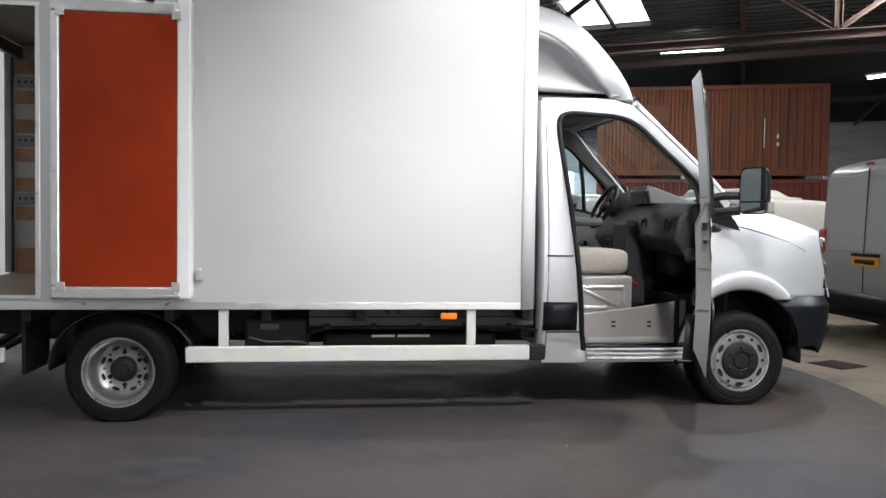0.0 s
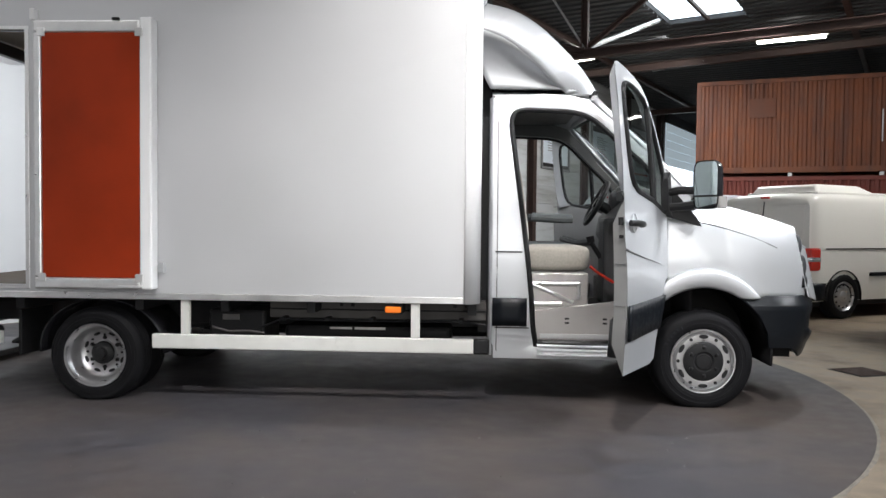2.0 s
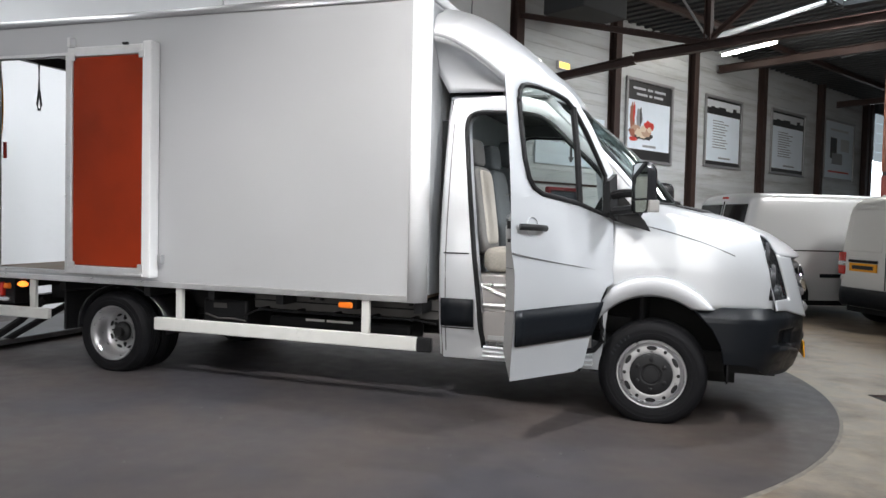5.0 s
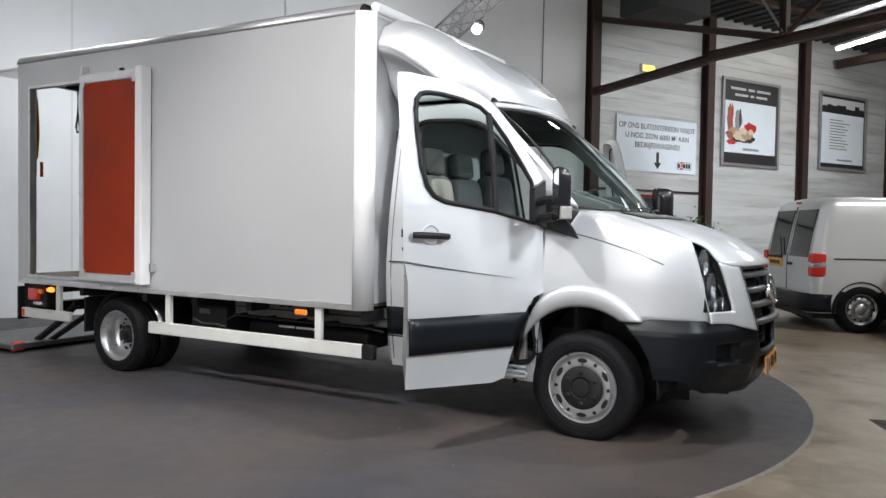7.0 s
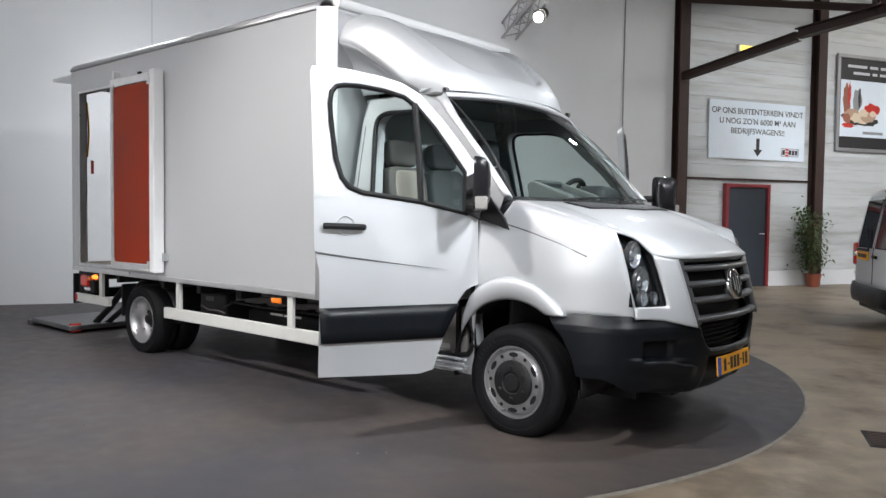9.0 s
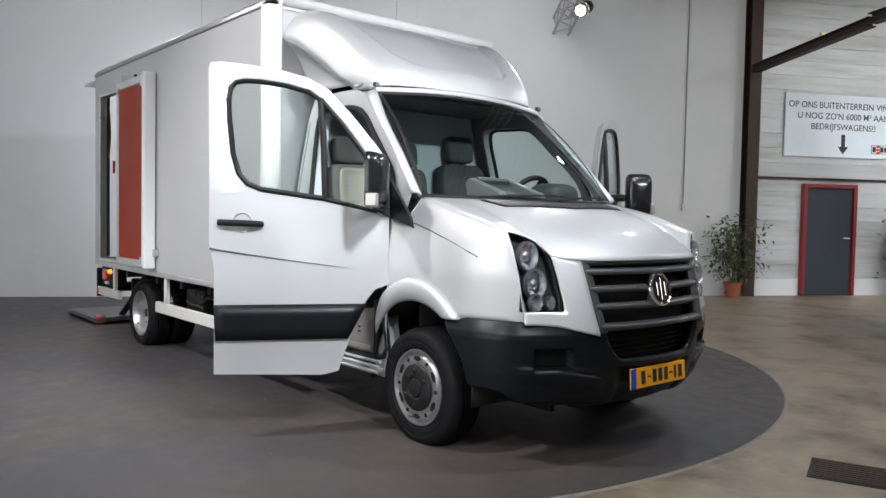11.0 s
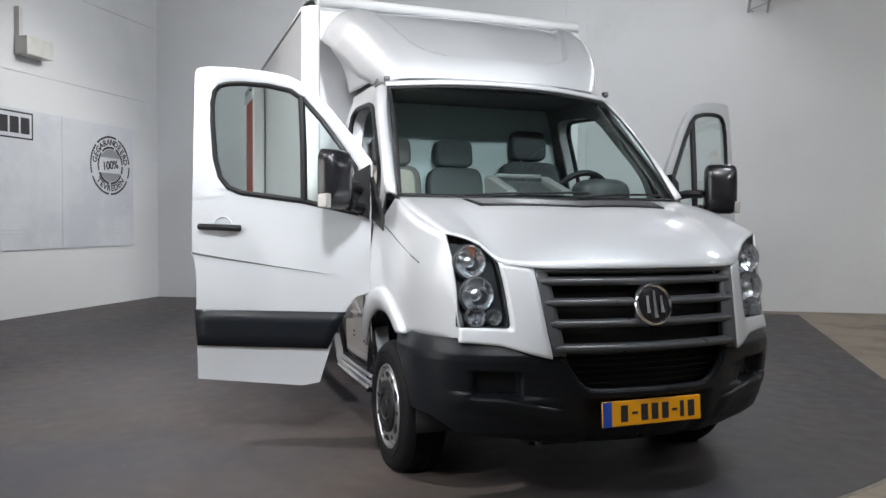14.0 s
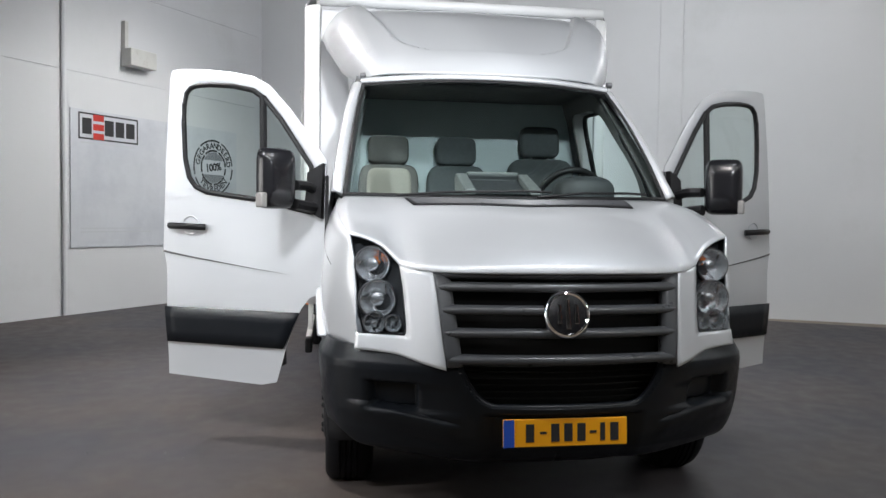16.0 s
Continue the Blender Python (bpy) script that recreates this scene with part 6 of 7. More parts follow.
def tube_lamp(a, b):
    a, b = Vector(a), Vector(b)
    t = thing("tube_lamp", "lit fluorescent tube lamp under the roof", "lamp", "tube lamps under the roof")
    bm = bmesh.new()
    tube(bm, [a, b], 0.035, 10)
    part("tube", bm, TUBE, t)
    d = (b - a).normalized()
    m = Matrix.Translation(a) @ d.to_track_quat("X", "Z").to_matrix().to_4x4()
    ob = boxpart("housing", (-0.05, (b - a).length + 0.05, -0.07, 0.07, 0.04, 0.10), WALLWHITE, t)
    ob.matrix_basis = m
    bm = bmesh.new()
    for p in (a.lerp(b, 0.2), a.lerp(b, 0.8)):
        tube(bm, [p + Vector((0, 0, 0.1)), Vector((p.x, p.y, DECKZ))], 0.006, 5)
    part("hanger", bm, DARKSTEEL, t)


tube_lamp((4.63, 11.59, 5.42), (5.89, 10.99, 5.42))
tube_lamp((0.519, 15.269, 5.70), (1.664, 13.605, 5.60))
tube_lamp((10.6, 10.9, 5.2), (12.0, 9.2, 5.2))
tube_lamp((11.3, 13.4, 5.4), (12.9, 11.4, 5.4))

# lighting truss with a spotlight near its end
truss = thing("lighting_truss", "aluminium lattice lighting truss", "truss")
ta, tb = Vector((-5.66, 6.50, 4.50)), Vector((1.6, 0.55, 5.35))
td = (tb - ta).normalized()
ts = td.cross(Vector((0, 0, 1))).normalized()
tu = ts.cross(td)
cor = [(0.13, 0.13), (0.13, -0.13), (-0.13, -0.13), (-0.13, 0.13)]
for c in cor:
    bm = bmesh.new()
    tube(bm, [ta + ts * c[0] + tu * c[1], tb + ts * c[0] + tu * c[1]], 0.022, 8)
    part("chord", bm, TRUSS, truss)
bm = bmesh.new()
nseg = 34
for i in range(nseg):
    p, q = ta.lerp(tb, i / nseg), ta.lerp(tb, (i + 1) / nseg)
    for f in range(4):
        c, e = cor[f], cor[(f + 1) % 4]
        if i % 2:
            c, e = e, c
        tube(bm, [p + ts * c[0] + tu * c[1], q + ts * e[0] + tu * e[1]], 0.009, 5)
part("lattice", bm, TRUSS, truss)
for t in (0.25, 0.75):
    p = ta.lerp(tb, t)
    bm = bmesh.new()
    tube(bm, [p, Vector((p.x, p.y, DECKZ))], 0.008, 6)
    part("hanger", bm, DARKSTEEL, truss)
lampthing = thing("stage_spotlight", "black stage spotlight with a bright lens hung on the truss", "spotlight")
SP = look((-3.95, 5.12, 4.36), (-1.0, -2.5, 0.9))
bm = bmesh.new()
lathe(bm, [(0.001, -0.26), (0.09, -0.25), (0.10, -0.06), (0.10, 0.0), (0.092, 0.0), (0.09, -0.04)], 24, SP @ Matrix.Translation((0, 0, 0.05)) @ Matrix.Rotation(radians(90), 4, "X") @ Matrix.Rotation(math.pi, 4, "X"))
part("lamp_can", bm, BLACK, lampthing)
bm = bmesh.new()
lathe(bm, [(0.075, 0.0), (0.04, 0.012), (0.001, 0.016)], 24, SP @ Matrix.Translation((0, 0, -0.05)) @ Matrix.Rotation(radians(-90), 4, "X"))
part("lens", bm, LAMPGLOW, lampthing)

# ---- things on the back wall ----
def on_wall(m, s, z, y=-0.03):
    return m @ Matrix.Translation((s, y, z))


def flat(name, x0, x1, z0, z1, mat, parent, y=0.0, d=0.004, bevel=0):
    """A thin sheet that stands in front of its thing's own plane by y."""
    return boxpart(name, (x0, x1, -y - d, -y, z0, z1), mat, parent, bevel=bevel)


sign = thing("wall_sign", "pale blue-white wall sign with black lettering and an arrow", "sign", at=on_wall(BACK, 5.13, 2.52, -0.03))
flat("sign_board", 0, 2.40, 0, 1.13, SIGNWHITE, sign, 0, 0.02, 0.003)
TX = Matrix.Rotation(radians(90), 4, "X")
for i, (txt, z) in enumerate((("OP ONS BUITENTERREIN VINDT", 0.93), ("U NOG ZO'N 6000 M\u00b2 AAN", 0.735), ("BEDRIJFSWAGENS!!", 0.545))):
    letters("lettering", txt, 0.158, SIGNINK, Matrix.Translation((1.20, -0.0215, z)) @ TX, sign, 1.0, 0.0011)
bm = bmesh.new()
poly(bm, [(1.16, 0.42), (1.24, 0.42), (1.24, 0.20), (1.31, 0.20), (1.20, 0.06), (1.09, 0.20), (1.16, 0.20)], 0.002, Matrix.Translation((0, -0.0225, 0)))
part("arrow", bm, INK, sign, smooth=0)


def brand_mark(parent, x, z, w, y):
    """A plain mark: a black border with black blocks and three red bars."""
    h, e = w * 0.36, w * 0.022
    for a, b, c, d in ((0, w, 0, e), (0, w, h - e, h), (0, e, e, h - e), (w - e, w, e, h - e)):
        flat("mark_border", x + a, x + b, z + c, z + d, INK, parent, y, 0.002)
    for k in (0, 2, 3, 4):
        flat("mark_block", x + w * (0.06 + 0.182 * k), x + w * (0.21 + 0.182 * k), z + h * 0.20, z + h * 0.80, INK, parent, y, 0.002)
    for k in range(3):
        flat("mark_bar", x + w * 0.235, x + w * 0.41, z + h * (0.02 + 0.35 * k), z + h * (0.26 + 0.35 * k), PRINTRED, parent, y + 0.001, 0.0025)


brand_mark(sign, 1.80, 0.09, 0.45, 0.0205)


def poster(s0, s1, z0, z1, kind):
    w, h = s1 - s0, z1 - z0
    p = thing("poster", {"dark": "framed poster with a dark header and a red still-life picture", "text": "framed poster with a dark skyline header and lines of text", "pale": "pale framed poster with a dark figure-like shape"}[kind], "poster", "framed posters on the clad wall", at=on_wall(BACK, s0, z0, -0.02))
    f = 0.075
    for d in ((0, w, 0, f), (0, w, h - f, h), (0, f, f, h - f), (w - f, w, f, h - f)):
        boxpart("frame", (d[0], d[1], -0.05, 0, d[2], d[3]), FRAMEGREY, p, bevel=0.008)
    x0, x1, y0, y1 = f, w - f, f, h - f
    flat("sheet", x0, x1, y0, y1, INK if kind != "pale" else SIGNWHITE, p, 0, 0.012)
    W_, H_ = x1 - x0, y1 - y0
    if kind == "dark":
        flat("print_field", x0 + 0.05, x1 - 0.05, y0 + 0.13 * H_, y0 + 0.76 * H_, SIGNWHITE, p, 0.012, 0.002)
        for k, a, b in ((0, 0.12, 0.40), (0, 0.44, 0.56), (0, 0.60, 0.86), (1, 0.20, 0.44), (1, 0.48, 0.55), (1, 0.59, 0.80)):
            flat("text_bar", x0 + a * W_, x0 + b * W_, y0 + (0.90 - 0.075 * k) * H_, y0 + (0.93 - 0.075 * k) * H_, PRINTPALE, p, 0.012, 0.002)
        rnd = random.Random(7)
        for k, (cx, cz, rx, rz, mt) in enumerate(((0.11, 0.54, 0.055, 0.19, PRINTBROWN), (0.15, 0.60, 0.025, 0.13, PRINTRED), (0.27, 0.54, 0.065, 0.12, PRINTGREY), (0.30, 0.56, 0.020, 0.11, INK), (0.47, 0.43, 0.12, 0.085, PRINTRED), (0.22, 0.33, 0.17, 0.07, INK), (0.42, 0.30, 0.17, 0.045, INK), (0.20, 0.40, 0.11, 0.05, PRINTTAN), (0.30, 0.34, 0.14, 0.06, PRINTCREAM), (0.44, 0.35, 0.10, 0.05, PRINTTAN), (0.12, 0.33, 0.06, 0.05, PRINTBROWN), (0.36, 0.40, 0.07, 0.04, PRINTCREAM), (0.14, 0.255, 0.09, 0.025, PRINTRED), (0.50, 0.40, 0.05, 0.035, PRINTCREAM))):
            bm = bmesh.new()
            ring = []
            for i in range(18):
                a = 2 * math.pi * i / 18
                r = 1 + rnd.uniform(-0.22, 0.22)
                ring.append((x0 + (cx + rx * r * math.cos(a)) * W_, y0 + (cz + rz * r * math.sin(a)) * H_))
            poly(bm, ring, 0.002, Matrix.Translation((0, -0.0165 - 0.0004 * k, 0)))
            part("picture_shape", bm, mt, p, smooth=0)
        flat("text_bar", x0 + 0.36 * W_, x0 + 0.66 * W_, y0 + 0.165 * H_, y0 + 0.195 * H_, PRINTGREY, p, 0.0145, 0.002)
    elif kind == "text":
        flat("print_field", x0 + 0.05, x1 - 0.05, y0 + 0.06 * H_, y0 + 0.76 * H_, SIGNWHITE, p, 0.012, 0.002)
        flat("print_sky", x0 + 0.05, x1 - 0.05, y0 + 0.84 * H_, y0 + 0.97 * H_, PRINTPALE, p, 0.012, 0.002)
        rnd = random.Random(3)
        for k in range(9):
            flat("skyline", x0 + 0.06 + (W_ - 0.12) * k / 9, x0 + 0.06 + (W_ - 0.12) * (k + 1) / 9, y0 + 0.76 * H_, y0 + (0.84 + rnd.uniform(0, 0.07)) * H_, INK, p, 0.0145, 0.002)
        for k in range(11):
            flat("text_bar", x0 + 0.20 * W_, x0 + (0.20 + rnd.uniform(0.25, 0.45)) * W_, y0 + (0.66 - 0.04 * k) * H_, y0 + (0.675 - 0.04 * k) * H_, PRINTGREY, p, 0.0145, 0.002)
        flat("text_bar", x0 + 0.38 * W_, x0 + 0.72 * W_, y0 + 0.10 * H_, y0 + 0.125 * H_, PRINTGREY, p, 0.0145, 0.002)
    else:
        for k, (a, b, c0, c1, mt) in enumerate(((0.20, 0.42, 0.35, 0.72, INK), (0.26, 0.62, 0.25, 0.45, PRINTGREY), (0.55, 0.85, 0.50, 0.72, PRINTPALE), (0.14, 0.86, 0.10, 0.13, PRINTRED), (0.18, 0.80, 0.84, 0.88, PRINTPALE))):
            flat("picture_shape", x0 + a * W_, x0 + b * W_, y0 + c0 * H_, y0 + c1 * H_, mt, p, 0.012 + 0.0025 * k, 0.002)


poster(8.36, 10.44, 2.78, 4.80, "dark")
poster(12.05, 14.15, 2.88, 4.85, "text")
poster(16.0, 18.45, 2.92, 4.92, "text")
poster(20.0, 22.7, 2.96, 5.05, "pale")

ex = thing("exit_sign", "small lit yellow exit sign on the wall", "exit sign", at=on_wall(BACK, 5.78, 4.58, -0.01))
boxpart("casing", (0, 0.40, -0.07, 0, 0, 0.17), WALLWHITE, ex)
boxpart("lens", (0.03, 0.37, -0.074, -0.0705, 0.025, 0.145), EXITGLOW, ex, bevel=0)

door = thing("door_1", "dark blue door in a red frame", "door", kind="structure", at=on_wall(BACK, 5.50, 0, -0.04))
for d in ((0.03, 0.10, 0, 2.03), (1.06, 1.13, 0, 2.03), (0.10, 1.06, 1.96, 2.03)):
    boxpart("door_frame", (d[0], d[1], -0.08, 0.02, d[2], d[3]), REDFRAME, door)
leaf = boxpart("door_leaf", (0.10, 1.06, -0.035, 0.0, 0.0, 1.96), DARKDOOR, door, bevel=0.003)
bm = bmesh.new()
tube(bm, [(0.98, -0.04, 1.05), (0.98, -0.09, 1.05), (0.86, -0.09, 1.05)], 0.012, 8)
part("door_handle", bm, ALU, leaf)
rail = thing("wall_rail", "thin dark rail along the clad wall", "rail", kind="structure", at=on_wall(BACK, 4.55, 2.10, -0.02))
boxpart("rail_bar", (0, 3.15, -0.03, 0, 0, 0.04), COLUMN, rail)

cable = thing("hanging_cable", "thin cable that ends in a small socket on the wall", "cable", at=on_wall(BACK, 3.2, 1.56, -0.005))
bm = bmesh.new()
tube(bm, [(0, -0.015, 0), (0.0, -0.015, 2.5), (0.01, -0.015, 4.9)], 0.012, 6)
part("cable", bm, PRINTGREY, cable)
boxpart("socket", (-0.04, 0.04, -0.05, 0, -0.06, 0.05), RAILWHITE, cable, bevel=0.008)

duct = thing("air_unit", "dark air heater unit under the roof", "heater", at=BACK @ Matrix.Translation((5.0, -1.2, 5.35)))
boxpart("casing", (-0.5, 0.9, -0.5, 0.5, 0, 0.7), DECK, duct, bevel=0.03)
bm = bmesh.new()
tube(bm, [(0.2, 0, 0.7), (0.2, 0, 1.12)], 0.12, 12)
part("flue", bm, DECK, duct)

# daylit loading door at the far end
ld = thing("door_2", "half-raised roller door with daylight under it", "door", kind="structure", at=BACK @ Matrix.Translation((24.5, -0.2, 0)))
boxpart("daylight_opening", (0.0, 6.4, 0.28, 0.30, 0.0, 3.95), DAYLIGHT, ld, bevel=0)
for k in range(5):
    boxpart("door_section", (0.0, 6.4, 0.05, 0.10, 3.86 + 0.36 * k, 4.212 + 0.36 * k), DOORLIT, ld, "pale door section, its light put in as glow", bevel=0.01)
boxpart("lintel", (0.0, 6.4, 0.0, 0.3, 5.66, DECKZ), DECK, ld)

# banner and speaker on the side wall
FL = LEFT @ Matrix.Rotation(math.pi, 4, "Z")        # seen from inside: local x runs towards the corner
ban = thing("banner", "large pale grey vinyl banner with a round stamp print", "banner", at=FL @ Matrix.Translation((-1.60, -0.012, 0.88)))
flat("sheet", 0, 1.62, 0, 1.83, BANNER, ban, 0, 0.010, 0.002)
flat("sheet", 1.625, 3.16, 0, 1.83, BANNER, ban, 0, 0.010, 0.002)
brand_mark(ban, 0.12, 1.44, 0.98, 0.0105)
flat("text_bar", 0.15, 1.05, 1.385, 1.405, PRINTPALE, ban, 0.0105, 0.002)
for z in (0.25, 0.20):
    flat("text_bar", 0.15, 1.35 - (z - 0.2) * 4, z, z + 0.014, PRINTPALE, ban, 0.0105, 0.002)
    flat("text_bar", 2.10, 2.85, z, z + 0.014, PRINTPALE, ban, 0.0105, 0.002)
cx, cz, R = 2.62, 1.22, 0.43
for r, wd in ((R, 0.014), (R - 0.16, 0.016)):
    bm = bmesh.new()
    for i in range(60):
        if (i * 7) % 11 == 0:
            continue
        a0, a1 = 2 * math.pi * i / 60, 2 * math.pi * (i + 0.93) / 60
        q = [bm.verts.new((cx + rr * math.cos(a), -0.0125, cz + rr * math.sin(a))) for rr, a in ((r - wd, a0), (r + wd, a0), (r + wd, a1), (r - wd, a1))]
        bm.faces.new(q)
    tagged(part("stamp_ring", bm, INK, ban, smooth=0, thick=0.002), kind="stuff")
for txt, a0, a1, up in (("GEGARANDEERD", 168, 12, 1), ("TEVREDEN", 222, 318, -1)):
    for i, ch in enumerate(txt):
        a = radians(a0 + (a1 - a0) * i / (len(txt) - 1))
        letters("stamp_letter", ch, 0.125, INK, Matrix.Translation((cx + (R - 0.085) * math.cos(a), -0.0125, cz + (R - 0.085) * math.sin(a))) @ TX @ Matrix.Rotation(a - math.pi / 2 if up > 0 else a + math.pi / 2, 4, "Z"), ban, 1.0, 0.003)
letters("stamp_number", "100%", 0.17, INK, Matrix.Translation((cx, -0.0125, cz)) @ TX @ Matrix.Rotation(radians(8), 4, "Z"), ban, 0.95, 0.004)
for sg in (1, -1):
    bm = bmesh.new()
    pts = [(cx + 0.245 * math.cos(a), cz + 0.245 * math.sin(a)) for a in (radians((28 if sg > 0 else 208) + 124 * i / 16) for i in range(17))]
    poly(bm, pts, 0.002, Matrix.Translation((0, -0.0135, 0)))
    part("stamp_crescent", bm, PRINTGREY, ban, smooth=0)

spk = thing("wall_speaker", "small white loudspeaker box on the side wall", "speaker", at=FL @ Matrix.Translation((-0.79, 0, 3.39)))
boxpart("casing", (0, 0.46, -0.22, -0.04, 0, 0.24), RAILWHITE, spk, bevel=0.012)
boxpart("bracket", (0.02, 0.08, -0.08, 0, 0.0, 0.62), RAILWHITE, spk)

# ---- plants ----
def plant(at, h, spread, seed, label):
    t = thing("potted_plant", label, "plant", "potted plants by the wall", at=Matrix.Translation(at))
    rnd = random.Random(seed)
    bm = bmesh.new()
    lathe_pts = [(0.001, 0.0), (0.11, 0.0), (0.15, 0.22), (0.16, 0.22), (0.16, 0.26), (0.135, 0.26), (0.13, 0.22), (0.001, 0.21)]
    lathe(bm, lathe_pts, 24, Matrix.Rotation(radians(90), 4, "X"))
    part("pot", bm, POT, t, smooth=40)
    bm = bmesh.new()
    tips = []
    for k in range(5):
        a = rnd.uniform(0, 6.28)
        p = [Vector((0.03 * math.cos(a), 0.03 * math.sin(a), 0.2))]
        for j in range(4):
            p.append(p[-1] + Vector((rnd.uniform(-0.07, 0.07) * spread, rnd.uniform(-0.07, 0.07) * spread, h * 0.2 * rnd.uniform(0.7, 1.1))))
        tube(bm, p, 0.012, 6)
        tips += p[1:]
    part("stems", bm, STEM, t)
    bm = bmesh.new()
    for k in range(820):
        c = rnd.choice(tips) + Vector((rnd.gauss(0, 0.13) * spread, rnd.gauss(0, 0.13) * spread, rnd.gauss(0.03, 0.12)))
        L, wd = rnd.uniform(0.07, 0.14), rnd.uniform(0.014, 0.026)
        m = Matrix.Translation(c) @ Euler((rnd.uniform(-1.2, 0.9), rnd.uniform(-0.6, 0.6), rnd.uniform(0, 6.28))).to_matrix().to_4x4()
        v = [bm.verts.new(m @ Vector(q)) for q in ((0, 0, 0), (wd, L * 0.35, 0.006), (0, L, -0.02), (-wd, L * 0.35, 0.006), (0, L * 0.4, -0.004))]
        bm.faces.new((v[0], v[1], v[4]))
        bm.faces.new((v[1], v[2], v[4]))
        bm.faces.new((v[2], v[3], v[4]))
        bm.faces.new((v[3], v[0], v[4]))
    part("foliage", bm, LEAF, t)


plant(BACK @ Vector((4.05, -0.28, -0.008)), 1.35, 1.5, 4, "green leafy plant in a terracotta pot by the white wall")
plant(BACK @ Vector((7.55, -0.36, -0.008)), 1.55, 1.0, 9, "green leafy plant in a terracotta pot by the clad wall")

# floor drain
dr = thing("floor_drain", "dark cast floor grating in the concrete", "drain", at=Matrix.Translation((1.76, 0.55, -0.006)) @ Matrix.Rotation(radians(20), 4, "Z"))
boxpart("drain_frame", (-0.19, 0.19, -0.19, 0.19, -0.02, 0.002), DARKSTEEL, dr)
for k in range(9):
    boxpart("drain_bar", (-0.17, 0.17, -0.165 + 0.038 * k, -0.145 + 0.038 * k, 0.002, 0.008), COLUMN, dr, bevel=0)

# ---- containers ----
def shipping_container(m, mat, label, L=6.06, Wd=2.44, H=2.39):
    t = thing("shipping_container", label, "container", "stacked shipping containers", at=m)
    def corrugated(name, L_, place):
        bm = bmesh.new()
        pts, x = [], 0.12
        while x < L_ - 0.12:
            pts += [(x, 0.0), (x + 0.07, 0.0), (x + 0.105, 0.036), (x + 0.175, 0.036)]
            x += 0.21
        pts = [(p, q) for p, q in pts if p < L_ - 0.1] + [(L_ - 0.1, 0.0)]
        lo = [bm.verts.new(place @ Vector((p, q, 0.14))) for p, q in pts]
        hi = [bm.verts.new(place @ Vector((p, q, H - 0.1))) for p, q in pts]
        for i in range(len(pts) - 1):
            bm.faces.new((lo[i], lo[i + 1], hi[i + 1], hi[i]))
        part(name, bm, mat, t, smooth=0, thick=0.004)
    corrugated("side_sheet", L, Matrix.Translation((0, 0.03, 0)))
    corrugated("side_sheet", L, Matrix.Translation((0, Wd - 0.07, 0)))
    corrugated("end_sheet", Wd, Matrix.Translation((0.07, 0, 0)) @ Matrix.Rotation(radians(90), 4, "Z"))
    corrugated("end_sheet", Wd, Matrix.Translation((L - 0.03, 0, 0)) @ Matrix.Rotation(radians(90), 4, "Z"))
    boxpart("roof_sheet", (0.05, L - 0.05, 0.05, Wd - 0.05, H - 0.06, H - 0.03), mat, t)
    for y in (0, Wd - 0.1):
        boxpart("bottom_rail", (0.1, L - 0.1, y, y + 0.1, 0.0, 0.15), mat, t)
        boxpart("top_rail", (0.1, L - 0.1, y, y + 0.1, H - 0.11, H), mat, t)
        for x in (0, L - 0.12):
            boxpart("corner_post", (x, x + 0.12, y, y + 0.1, 0.0, H), mat, t, bevel=0.01)
    return t


CA = math.atan2(-1.95, 5.72)
CM = Matrix.Translation((4.22, 14.95, 0)) @ Matrix.Rotation(CA, 4, "Z")
shipping_container(CM @ Matrix.Translation((0, 0, -0.008)), CONTAINER2, "dark red steel shipping container on the floor", H=2.59)
top_c = shipping_container(CM @ Matrix.Translation((0, 0, 2.682)), CONTAINER, "rusty orange steel shipping container stacked on another", H=2.46)
for x in (0.02, 2.3, 4.4, 5.94):
    boxpart("stacking_block", (x, x + 0.10, 0.01, 0.11, -0.10, 0.0), GALV if x > 2 else BLACK, top_c, bevel=0.01)
for x, z, w, h in ((1.35, 1.45, 0.62, 0.5), (4.42, 0.75, 0.03, 0.8), (4.75, 1.0, 0.06, 0.12), (4.75, 0.8, 0.07, 0.10)):
    boxpart("painted_patch", (x, x + w, -0.004, 0.0, z, z + h), RUSTDARK if w > 0.2 else PRINTPALE, top_c, bevel=0)

